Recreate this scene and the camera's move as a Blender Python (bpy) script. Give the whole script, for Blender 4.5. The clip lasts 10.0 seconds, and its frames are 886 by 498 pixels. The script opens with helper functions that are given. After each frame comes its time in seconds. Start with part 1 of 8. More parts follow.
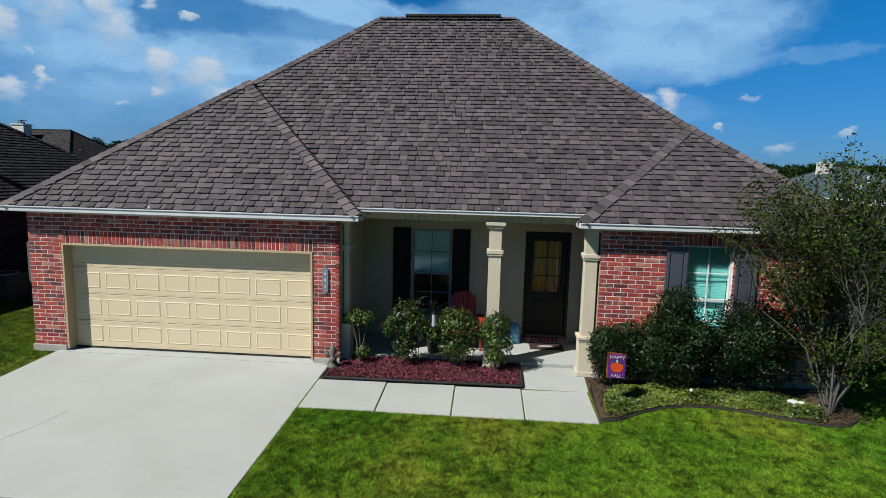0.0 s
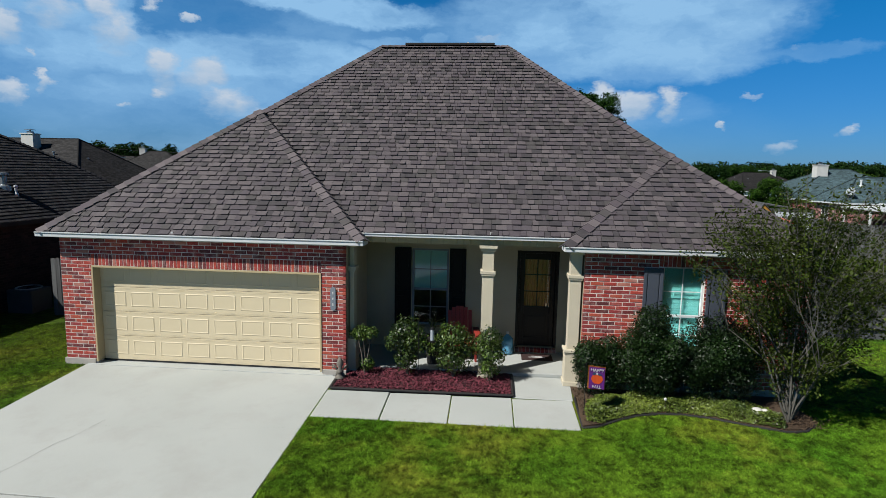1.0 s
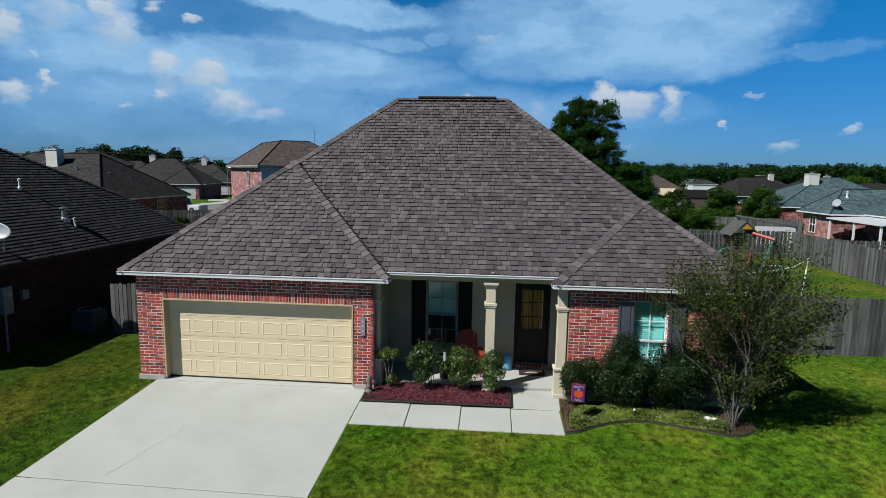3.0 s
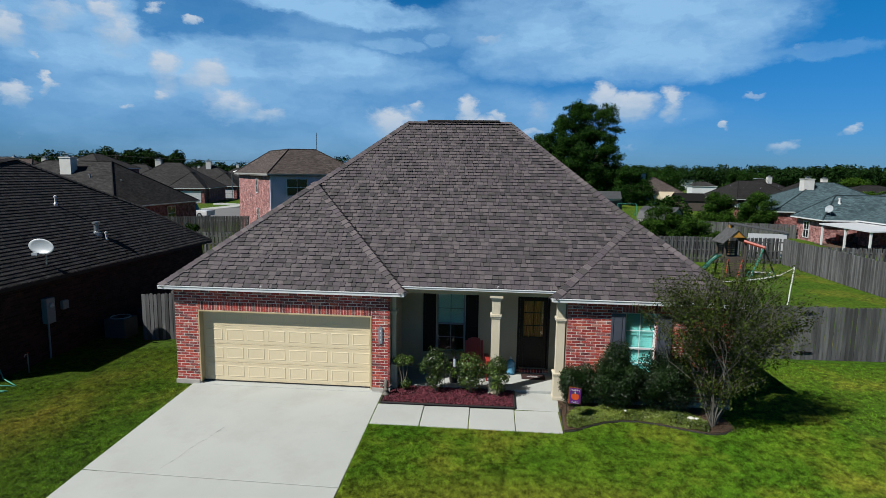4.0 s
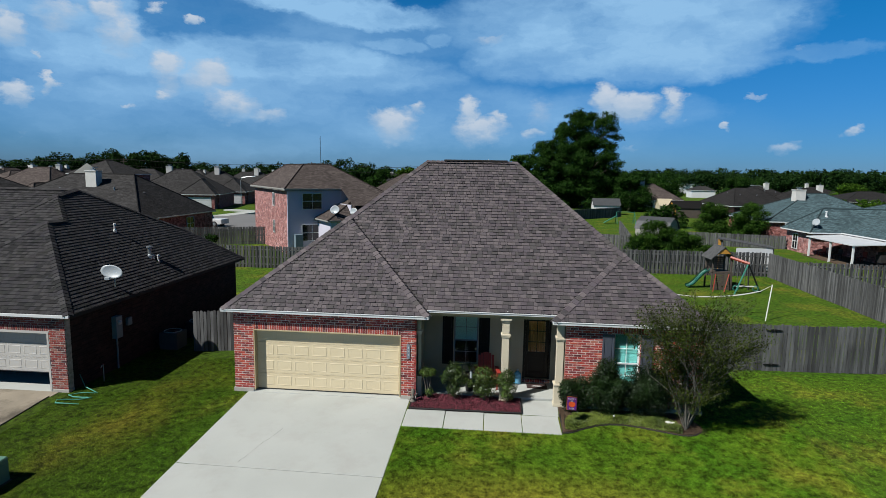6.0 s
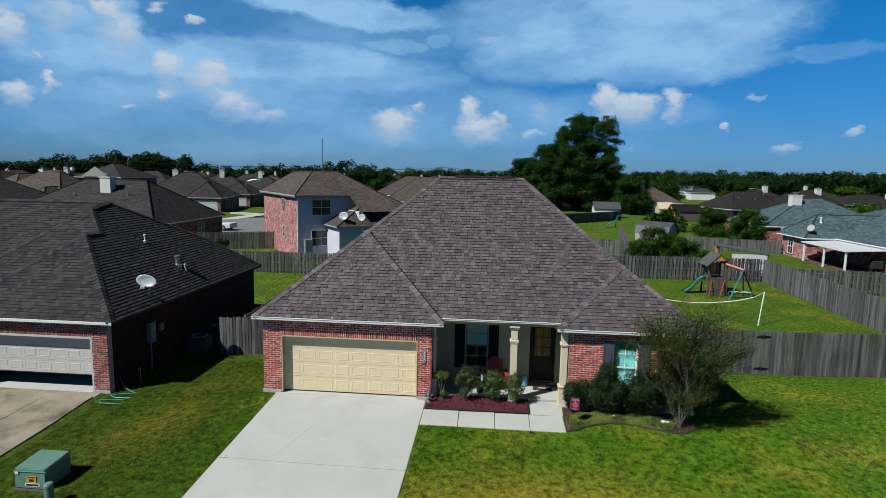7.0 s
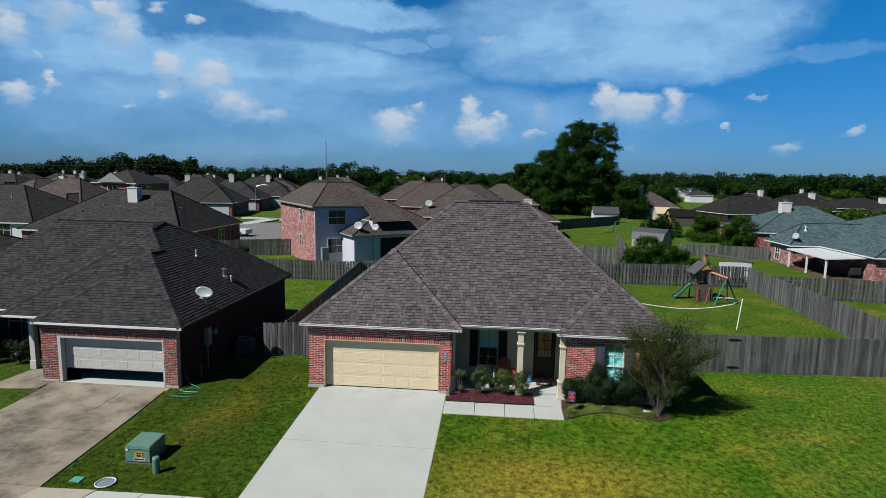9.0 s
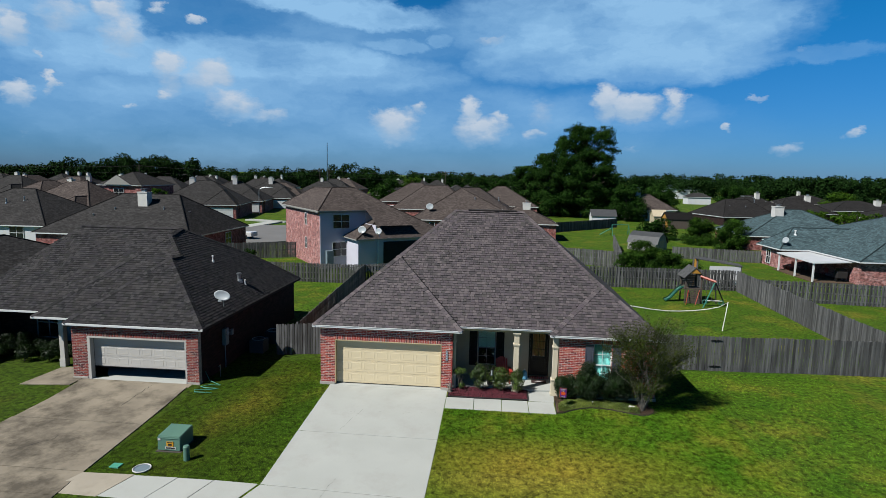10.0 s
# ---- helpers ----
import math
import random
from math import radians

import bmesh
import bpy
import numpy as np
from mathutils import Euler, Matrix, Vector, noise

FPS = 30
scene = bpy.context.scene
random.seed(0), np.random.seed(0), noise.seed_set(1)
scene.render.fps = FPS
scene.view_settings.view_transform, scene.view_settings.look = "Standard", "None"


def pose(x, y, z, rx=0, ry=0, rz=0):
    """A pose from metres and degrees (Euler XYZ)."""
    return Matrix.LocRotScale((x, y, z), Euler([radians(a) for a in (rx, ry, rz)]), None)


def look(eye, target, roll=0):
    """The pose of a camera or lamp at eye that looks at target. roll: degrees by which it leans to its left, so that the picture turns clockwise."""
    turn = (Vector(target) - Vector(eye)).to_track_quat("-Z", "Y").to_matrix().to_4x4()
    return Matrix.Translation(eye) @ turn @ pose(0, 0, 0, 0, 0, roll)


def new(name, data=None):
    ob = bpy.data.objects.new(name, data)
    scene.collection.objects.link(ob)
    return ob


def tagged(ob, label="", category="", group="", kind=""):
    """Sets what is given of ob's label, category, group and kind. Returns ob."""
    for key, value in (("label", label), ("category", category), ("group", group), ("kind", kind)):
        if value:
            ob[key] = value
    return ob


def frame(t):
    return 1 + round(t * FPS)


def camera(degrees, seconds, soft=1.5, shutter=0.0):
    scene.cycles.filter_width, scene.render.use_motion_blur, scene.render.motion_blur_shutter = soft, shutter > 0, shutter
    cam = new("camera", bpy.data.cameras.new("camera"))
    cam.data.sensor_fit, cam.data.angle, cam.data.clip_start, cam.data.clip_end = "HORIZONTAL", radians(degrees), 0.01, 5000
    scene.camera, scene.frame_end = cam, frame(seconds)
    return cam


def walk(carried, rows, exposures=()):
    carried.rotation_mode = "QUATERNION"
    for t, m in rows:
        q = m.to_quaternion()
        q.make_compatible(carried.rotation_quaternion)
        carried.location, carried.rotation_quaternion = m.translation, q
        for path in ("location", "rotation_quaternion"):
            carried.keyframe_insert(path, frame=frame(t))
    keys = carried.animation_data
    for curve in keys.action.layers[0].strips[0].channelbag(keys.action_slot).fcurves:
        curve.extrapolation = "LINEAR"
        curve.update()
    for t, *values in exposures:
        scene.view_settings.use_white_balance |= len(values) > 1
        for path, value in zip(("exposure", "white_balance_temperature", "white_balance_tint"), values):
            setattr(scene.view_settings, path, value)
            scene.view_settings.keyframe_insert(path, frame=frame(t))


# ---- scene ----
cam = camera(76.7, 10.0, soft=0.6)
PATH = [
    (0, (8.17, -10.11, 3.661), (8.017, -8.133, 3.393), 1.4),
    (0.5, (8.255, -10.556, 3.918), (8.099, -8.579, 3.652), 1.3),
    (1, (8.32, -11.008, 4.215), (8.161, -9.033, 3.947), 1.1),
    (1.5, (8.339, -11.531, 4.526), (8.176, -9.556, 4.258), 1.0),
    (2, (8.312, -12.064, 4.84), (8.148, -10.089, 4.571), 1.0),
    (2.5, (8.306, -12.656, 5.13), (8.141, -10.681, 4.861), 1.0),
    (4, (8.133, -14.717, 6.039), (7.965, -12.742, 5.773), 0.9),
    (4.5, (8.044, -15.442, 6.363), (7.876, -13.467, 6.097), 1.0),
    (5, (7.967, -16.124, 6.672), (7.798, -14.149, 6.407), 1.0),
    (5.5, (7.899, -16.774, 7.018), (7.729, -14.799, 6.753), 1.0),
    (7, (7.439, -19.006, 7.99), (7.267, -17.031, 7.727), 1.1),
    (7.5, (7.257, -19.855, 8.3), (7.085, -17.88, 8.036), 1.1),
    (8, (7.092, -20.771, 8.596), (6.92, -18.796, 8.333), 1.1),
    (8.5, (7.017, -21.725, 8.906), (6.844, -19.75, 8.642), 1.1),
    (9, (7.013, -22.661, 9.21), (6.839, -20.686, 8.946), 1.1),
    (9.5, (7.052, -23.623, 9.518), (6.878, -21.649, 9.255), 1.1),
    (10, (7.084, -24.538, 9.789), (6.91, -22.563, 9.526), 1.2),
]
walk(cam, [(t, look(eye, target, roll)) for t, eye, target, roll in PATH], exposures=[(0, 0.62), (10, 0.62)])

# ---- light ----
SUN = Vector((-2.0, -1.5, 2.62)).normalized()
SKY = 0.050
# azimuth, height, half width, half depth in degrees, and thickness
WEST_SHEETS = [
    (-38.5, 11.4, 5.8, 3.09, 0.72), (-34.8, 12.8, 2.5, 1.67, 0.45), (-41.6, 8.0, 3.3, 2.15, 0.25), (-30.6, 9.8, 6.8, 1.42, 0.50), (-21.9, 10.3, 9.7, 1.60, 0.60),
    (-13.4, 9.5, 8.2, 1.56, 0.50), (-25.0, 7.2, 11.4, 2.29, 0.25), (-35.4, 9.0, 3.3, 0.92, 0.30), (-17.6, 15.6, 5.8, 1.14, 0.80), (-12.2, 14.5, 6.1, 0.98, 0.75),
    (-25.1, 4.6, 16.2, 3.11, 0.20), (-31.4, 11.2, 20.7, 6.01, 0.20), (-13.4, 4.2, 31.2, 4.38, 0.16), (-10.1, 11.9, 11.5, 3.07, 0.22),
]
EAST_SHEETS = [
    (6.3, 14.4, 10.5, 2.92, 0.62), (15.5, 13.7, 10.6, 3.29, 0.58), (4.3, 11.0, 6.5, 1.84, 0.55), (14.3, 10.7, 8.4, 1.87, 0.51), (22.4, 13.8, 3.9, 1.87, 0.43),
    (20.4, 11.2, 4.1, 1.96, 0.41), (-4.4, 5.8, 11.2, 2.73, 0.27), (11.5, 6.4, 7.7, 1.67, 0.25), (28.4, 10.5, 3.5, 0.62, 0.27), (-10.1, 12.1, 2.5, 0.51, 0.32),
    (-6.2, 12.8, 1.2, 0.51, 0.32),
]
WEST_PUFFS = [
    (-34.2, 12.1, 1.8, 1.29, 0.85), (-35.2, 13.4, 1.4, 0.78, 0.85), (-42.0, 11.1, 1.2, 1.02, 0.75), (-38.6, 12.7, 2.3, 0.84, 0.70), (-41.8, 6.2, 1.2, 0.73, 0.85),
    (-39.5, 7.0, 0.6, 0.52, 0.80), (-41.1, 5.6, 0.6, 0.29, 0.50), (-31.1, 13.9, 0.7, 0.33, 0.70), (-28.5, 13.3, 0.7, 0.35, 0.80), (-30.6, 9.3, 1.5, 1.29, 0.90),
    (-27.0, 9.3, 2.1, 0.99, 0.80), (-31.2, 6.8, 0.8, 0.29, 0.60), (-34.1, 5.4, 0.5, 0.25, 0.60), (-25.2, 6.5, 2.7, 1.03, 0.85), (-22.7, 5.5, 2.2, 0.52, 0.55),
    (-40.4, 9.2, 0.3, 0.21, 0.60), (-41.4, 2.7, 1.1, 0.30, 0.30), (-28.3, 8.2, 3.3, 0.79, 0.50),
]
EAST_PUFFS = [
    (-10.0, 5.4, 2.6, 1.10, 0.85), (-7.7, 6.7, 0.9, 0.55, 0.80), (-2.7, 6.7, 1.3, 1.09, 0.95), (-1.5, 4.9, 2.8, 1.02, 0.80), (0.4, 5.9, 1.0, 0.46, 0.60),
    (4.5, 6.7, 1.9, 1.17, 0.45), (3.8, 4.4, 1.2, 0.32, 0.50), (10.6, 7.7, 1.4, 1.13, 1.00), (13.0, 7.2, 2.6, 0.95, 0.90), (16.7, 7.3, 1.1, 1.02, 0.90),
    (17.8, 5.4, 0.6, 0.25, 0.50), (21.3, 5.0, 0.5, 0.33, 0.80), (23.3, 7.2, 0.8, 0.28, 0.45), (25.6, 3.1, 1.5, 0.45, 0.50), (30.4, 4.2, 0.8, 0.38, 0.75),
    (26.3, 11.0, 0.7, 0.29, 0.40), (13.0, 2.9, 1.2, 0.45, 0.35), (-0.7, 13.1, 1.9, 0.42, 0.45),
]


def link(tree, a, b):
    tree.links.new(a, b)


def node(tree, kind):
    return tree.nodes.new(kind)


def math_node(tree, op, a, b=None, c=None, clamp=False):
    n = node(tree, "ShaderNodeMath")
    n.operation, n.use_clamp = op, clamp
    for i, v in enumerate((a, b, c)):
        if v is None:
            continue
        if isinstance(v, (int, float)):
            n.inputs[i].default_value = v
        else:
            link(tree, v, n.inputs[i])
    return n.outputs[0]


def vec_node(tree, op, a, b):
    n = node(tree, "ShaderNodeVectorMath")
    n.operation = op
    for i, v in enumerate((a, b)):
        if isinstance(v, tuple):
            n.inputs[i].default_value = v
        else:
            link(tree, v, n.inputs[i])
    return n.outputs["Value" if op in ("LENGTH", "DOT_PRODUCT") else "Vector"]


def mix_color(tree, blend, factor, a, b):
    n = node(tree, "ShaderNodeMix")
    n.data_type, n.blend_type = "RGBA", blend
    for i, v in ((0, factor), (6, a), (7, b)):
        if isinstance(v, (int, float)):
            n.inputs[i].default_value = v
        elif isinstance(v, tuple):
            n.inputs[i].default_value = (*v[:3], 1)
        else:
            link(tree, v, n.inputs[i])
    return n.outputs[2]


def build_world():
    world = bpy.data.worlds.new("sky")
    scene.world = world
    world.use_nodes = True
    t = world.node_tree
    t.nodes.clear()
    sky = node(t, "ShaderNodeTexSky")
    sky.sky_type, sky.sun_disc = "NISHITA", False
    sky.sun_elevation = math.asin(SUN.z)
    sky.sun_rotation = math.atan2(SUN.x, SUN.y)
    sky.air_density, sky.dust_density, sky.ozone_density = 1.0, 0.3, 3.0
    co = node(t, "ShaderNodeTexCoord")
    xyz = node(t, "ShaderNodeSeparateXYZ")
    link(t, co.outputs["Generated"], xyz.inputs[0])
    az = math_node(t, "ARCTAN2", xyz.outputs[0], xyz.outputs[1])
    el = math_node(t, "ARCSINE", xyz.outputs[2])
    # paler and milkier towards the horizon, deep blue overhead
    high = math_node(t, "MULTIPLY", math_node(t, "ABSOLUTE", el), 4.2, clamp=True)
    tinted = mix_color(t, "MULTIPLY", 1.0, sky.outputs[0], mix_color(t, "MIX", high, (0.23, 0.48, 1.00), (0.072, 0.69, 1.17)))
    over = node(t, "ShaderNodeMapRange")
    over.inputs[1].default_value, over.inputs[2].default_value, over.inputs[3].default_value, over.inputs[4].default_value = 0.27, 0.68, 1.0, 0.17
    link(t, el, over.inputs[0])
    deep = node(t, "ShaderNodeCombineColor")
    for i in range(3):
        link(t, over.outputs[0], deep.inputs[i])
    tinted = mix_color(t, "MULTIPLY", 1.0, tinted, deep.outputs[0])
    flat = node(t, "ShaderNodeCombineXYZ")
    link(t, az, flat.inputs[0])
    link(t, math_node(t, "MULTIPLY", el, 1.7), flat.inputs[1])
    big = node(t, "ShaderNodeTexNoise")
    big.inputs["Scale"].default_value, big.inputs["Detail"].default_value, big.inputs["Roughness"].default_value = 9.0, 9.0, 0.62
    link(t, flat.outputs[0], big.inputs["Vector"])
    wide = node(t, "ShaderNodeTexNoise")
    wide.inputs["Scale"].default_value, wide.inputs["Detail"].default_value = 2.2, 3.0
    link(t, flat.outputs[0], wide.inputs["Vector"])
    spot = node(t, "ShaderNodeCombineXYZ")
    link(t, az, spot.inputs[0])
    link(t, el, spot.inputs[1])
    bend = node(t, "ShaderNodeTexNoise")
    bend.inputs["Scale"].default_value, bend.inputs["Detail"].default_value, bend.inputs["Roughness"].default_value = 26.0, 7.0, 0.62
    link(t, flat.outputs[0], bend.inputs["Vector"])
    shift = vec_node(t, "MULTIPLY", vec_node(t, "SUBTRACT", bend.outputs["Color"], (0.5, 0.5, 0.5)), (0.058, 0.040, 0.0))
    wisp = vec_node(t, "MULTIPLY", vec_node(t, "SUBTRACT", wide.outputs["Color"], (0.5, 0.5, 0.5)), (0.07, 0.026, 0.0))
    heaped = vec_node(t, "ADD", spot.outputs[0], shift)
    spread_out = vec_node(t, "ADD", vec_node(t, "ADD", spot.outputs[0], wisp), vec_node(t, "MULTIPLY", shift, (1.4, 0.7, 0.0)))
    rough = math_node(t, "MULTIPLY", math_node(t, "SUBTRACT", big.outputs[0], 0.5), 2.0)

    def cloud(where, spec):
        a, e, ra, re, amp = spec
        d = vec_node(t, "MULTIPLY", vec_node(t, "SUBTRACT", where, (radians(a), radians(e), 0)), (1 / radians(ra), 1 / radians(re), 0))
        return d, amp

    cover = None
    for spec in WEST_SHEETS + EAST_SHEETS:
        d, amp = cloud(spread_out, spec)
        near = math_node(t, "MULTIPLY", math_node(t, "MULTIPLY", math_node(t, "SUBTRACT", 1.3, vec_node(t, "LENGTH", d, (0, 0, 0))), 2.4, clamp=True), amp)
        cover = near if cover is None else math_node(t, "ADD", cover, math_node(t, "MULTIPLY", near, math_node(t, "SUBTRACT", 1.0, cover)))
    streak = node(t, "ShaderNodeTexNoise")
    streak.inputs["Scale"].default_value, streak.inputs["Detail"].default_value, streak.inputs["Roughness"].default_value = 5.0, 8.0, 0.6
    link(t, vec_node(t, "MULTIPLY", spread_out, (1.0, 2.4, 1.0)), streak.inputs["Vector"])
    cover = math_node(t, "MULTIPLY", cover, math_node(t, "SUBTRACT", math_node(t, "MULTIPLY", streak.outputs[0], 2.8), 0.4), clamp=True)
    sheet = mix_color(t, "MIX", cover, tinted, (3.6, 6.7, 10.3))
    heap, glow = None, None
    for spec in WEST_PUFFS + EAST_PUFFS:
        d, amp = cloud(heaped, spec)
        parts = node(t, "ShaderNodeSeparateXYZ")
        link(t, d, parts.inputs[0])
        # flat tops are crisp, undersides fade away
        low = math_node(t, "ADD", math_node(t, "MULTIPLY", parts.outputs[1], 0.72), math_node(t, "MULTIPLY", math_node(t, "ABSOLUTE", parts.outputs[1]), 0.28))
        far = math_node(t, "SQRT", math_node(t, "ADD", math_node(t, "MULTIPLY", parts.outputs[0], parts.outputs[0]), math_node(t, "MULTIPLY", low, low)))
        near = math_node(t, "MULTIPLY", math_node(t, "SUBTRACT", 1.3, far, clamp=True), amp)
        top = math_node(t, "MULTIPLY", near, math_node(t, "ADD", math_node(t, "MULTIPLY", parts.outputs[1], 0.45), 0.55, clamp=True))
        heap = near if heap is None else math_node(t, "MAXIMUM", heap, near)
        glow = top if glow is None else math_node(t, "MAXIMUM", glow, top)
    puff = math_node(t, "MULTIPLY", math_node(t, "SUBTRACT", math_node(t, "ADD", heap, math_node(t, "MULTIPLY", rough, math_node(t, "MULTIPLY", heap, 1.5))), 0.22), 2.0, clamp=True)
    tops = math_node(t, "MULTIPLY", math_node(t, "ADD", glow, math_node(t, "MULTIPLY", rough, 0.25)), 1.3, clamp=True)
    final = mix_color(t, "MIX", math_node(t, "MULTIPLY", puff, 0.9), sheet, mix_color(t, "MIX", tops, (4.4, 6.3, 8.6), (8.2, 8.9, 9.9)))
    back = node(t, "ShaderNodeBackground")
    back.inputs[1].default_value = SKY
    link(t, final, back.inputs[0])
    out = node(t, "ShaderNodeOutputWorld")
    link(t, back.outputs[0], out.inputs[0])


build_world()
sun = new("sun", bpy.data.lights.new("sun", "SUN"))
sun.data.energy, sun.data.angle, sun.data.color = 5.0, radians(0.55), (1.0, 0.975, 0.925)
sun.matrix_world = look(SUN * 60, (0, 0, 0))

# ---- materials ----
MATS = {}
COLOR_SCALE = 0.62  # surface colours below are all scaled down by this, to deepen the shade


def material(name, c1, c2=None, rough=0.75, metal=0.0, scale=2.0, fine=30.0, grain=0.15, bump=0.0, bump_scale=None,
             vary="", ramp=None, spread=0.3, spec=0.4, stretch=(1, 1, 1), smear=None):
    """A two-scale noisy surface. vary: 'island' or 'object' gives each piece a tone of its own, out of ramp if there is one."""
    c1, c2 = tuple(v * COLOR_SCALE for v in c1), tuple(v * COLOR_SCALE for v in c2 or (v * 0.75 for v in c1))
    ramp = ramp and tuple(tuple(v * COLOR_SCALE for v in c) for c in ramp)
    smear = smear and (tuple(v * COLOR_SCALE for v in smear[0]), *smear[1:])
    m = bpy.data.materials.new(name)
    m.use_nodes = True
    t = m.node_tree
    bsdf = t.nodes["Principled BSDF"]
    geo = node(t, "ShaderNodeNewGeometry")
    where = vec_node(t, "MULTIPLY", geo.outputs["Position"], tuple(stretch))
    n1 = node(t, "ShaderNodeTexNoise")
    n1.inputs["Scale"].default_value, n1.inputs["Detail"].default_value = scale, 5
    link(t, where, n1.inputs["Vector"])
    n2 = node(t, "ShaderNodeTexNoise")
    n2.inputs["Scale"].default_value, n2.inputs["Detail"].default_value = fine, 4
    link(t, where, n2.inputs["Vector"])
    chance = None
    if vary == "island":
        chance = geo.outputs["Random Per Island"]
    elif vary == "object":
        chance = node(t, "ShaderNodeObjectInfo").outputs["Random"]
    soft = node(t, "ShaderNodeMapRange")
    soft.inputs[1].default_value, soft.inputs[2].default_value = 0.3, 0.7
    link(t, n1.outputs[0], soft.inputs[0])
    if ramp:
        r = node(t, "ShaderNodeValToRGB")
        r.color_ramp.interpolation = "CONSTANT" if len(ramp) > 3 else "LINEAR"
        while len(r.color_ramp.elements) < len(ramp):
            r.color_ramp.elements.new(0.5)
        for i, c in enumerate(ramp):
            r.color_ramp.elements[i].position = i / len(ramp)
            r.color_ramp.elements[i].color = (*c, 1)
        link(t, chance, r.inputs[0])
        color = mix_color(t, "MIX", math_node(t, "MULTIPLY", soft.outputs[0], 0.35), r.outputs[0], c2)
    else:
        color = mix_color(t, "MIX", soft.outputs[0], c1, c2)
        if chance is not None:
            v = math_node(t, "ADD", math_node(t, "MULTIPLY", chance, 2 * spread), 1 - spread)
            tone = node(t, "ShaderNodeCombineColor")
            for i in range(3):
                link(t, v, tone.inputs[i])
            color = mix_color(t, "MULTIPLY", 1.0, color, tone.outputs[0])
    if smear:
        tint, amount, size, *reach = smear
        reach = reach[0] if reach else 0.0
        n3 = node(t, "ShaderNodeTexNoise")
        n3.inputs["Scale"].default_value, n3.inputs["Detail"].default_value, n3.inputs["Roughness"].default_value = size, 7, 0.68
        link(t, geo.outputs["Position"], n3.inputs["Vector"])
        k = node(t, "ShaderNodeMapRange")
        k.inputs[1].default_value, k.inputs[2].default_value, k.inputs[4].default_value = 0.5 - reach, 0.72 - 1.5 * reach, amount
        link(t, n3.outputs[0], k.inputs[0])
        color = mix_color(t, "MIX", k.outputs[0], color, tint)
    g = math_node(t, "ADD", math_node(t, "MULTIPLY", n2.outputs[0], 2 * grain), 1 - grain)
    tone = node(t, "ShaderNodeCombineColor")
    for i in range(3):
        link(t, g, tone.inputs[i])
    color = mix_color(t, "MULTIPLY", 1.0, color, tone.outputs[0])
    link(t, color, bsdf.inputs["Base Color"])
    bsdf.inputs["Metallic"].default_value = metal
    bsdf.inputs["Specular IOR Level"].default_value = spec
    rg = math_node(t, "ADD", math_node(t, "MULTIPLY", n2.outputs[0], 0.2), rough - 0.1, clamp=True)
    link(t, rg, bsdf.inputs["Roughness"])
    if bump:
        b = node(t, "ShaderNodeBump")
        b.inputs["Strength"].default_value, b.inputs["Distance"].default_value = min(1.0, bump), 0.02
        if bump_scale:
            n4 = node(t, "ShaderNodeTexNoise")
            n4.inputs["Scale"].default_value, n4.inputs["Detail"].default_value = bump_scale, 5
            link(t, where, n4.inputs["Vector"])
            link(t, n4.outputs[0], b.inputs["Height"])
        else:
            link(t, n2.outputs[0], b.inputs["Height"])
        link(t, b.outputs[0], bsdf.inputs["Normal"])
    MATS[name] = m
    return m


def leaf_material(name, dark, light, gloss=0.45, clear=0.12, spec=0.35, spread=0.6):
    m = material(name, light, dark, rough=gloss, scale=1.3, fine=14, grain=0.25, vary="island", spread=spread, spec=spec)
    m.node_tree.nodes["Principled BSDF"].inputs["Subsurface Weight"].default_value = 0.0
    t = m.node_tree
    bsdf = t.nodes["Principled BSDF"]
    lit = node(t, "ShaderNodeBsdfTranslucent")
    lit.inputs[0].default_value = (light[0] * 0.8, light[1] * 0.8, light[2] * 0.38, 1)
    mix = node(t, "ShaderNodeMixShader")
    mix.inputs[0].default_value = clear
    link(t, bsdf.outputs[0], mix.inputs[1])
    link(t, lit.outputs[0], mix.inputs[2])
    link(t, mix.outputs[0], t.nodes["Material Output"].inputs[0])
    return m


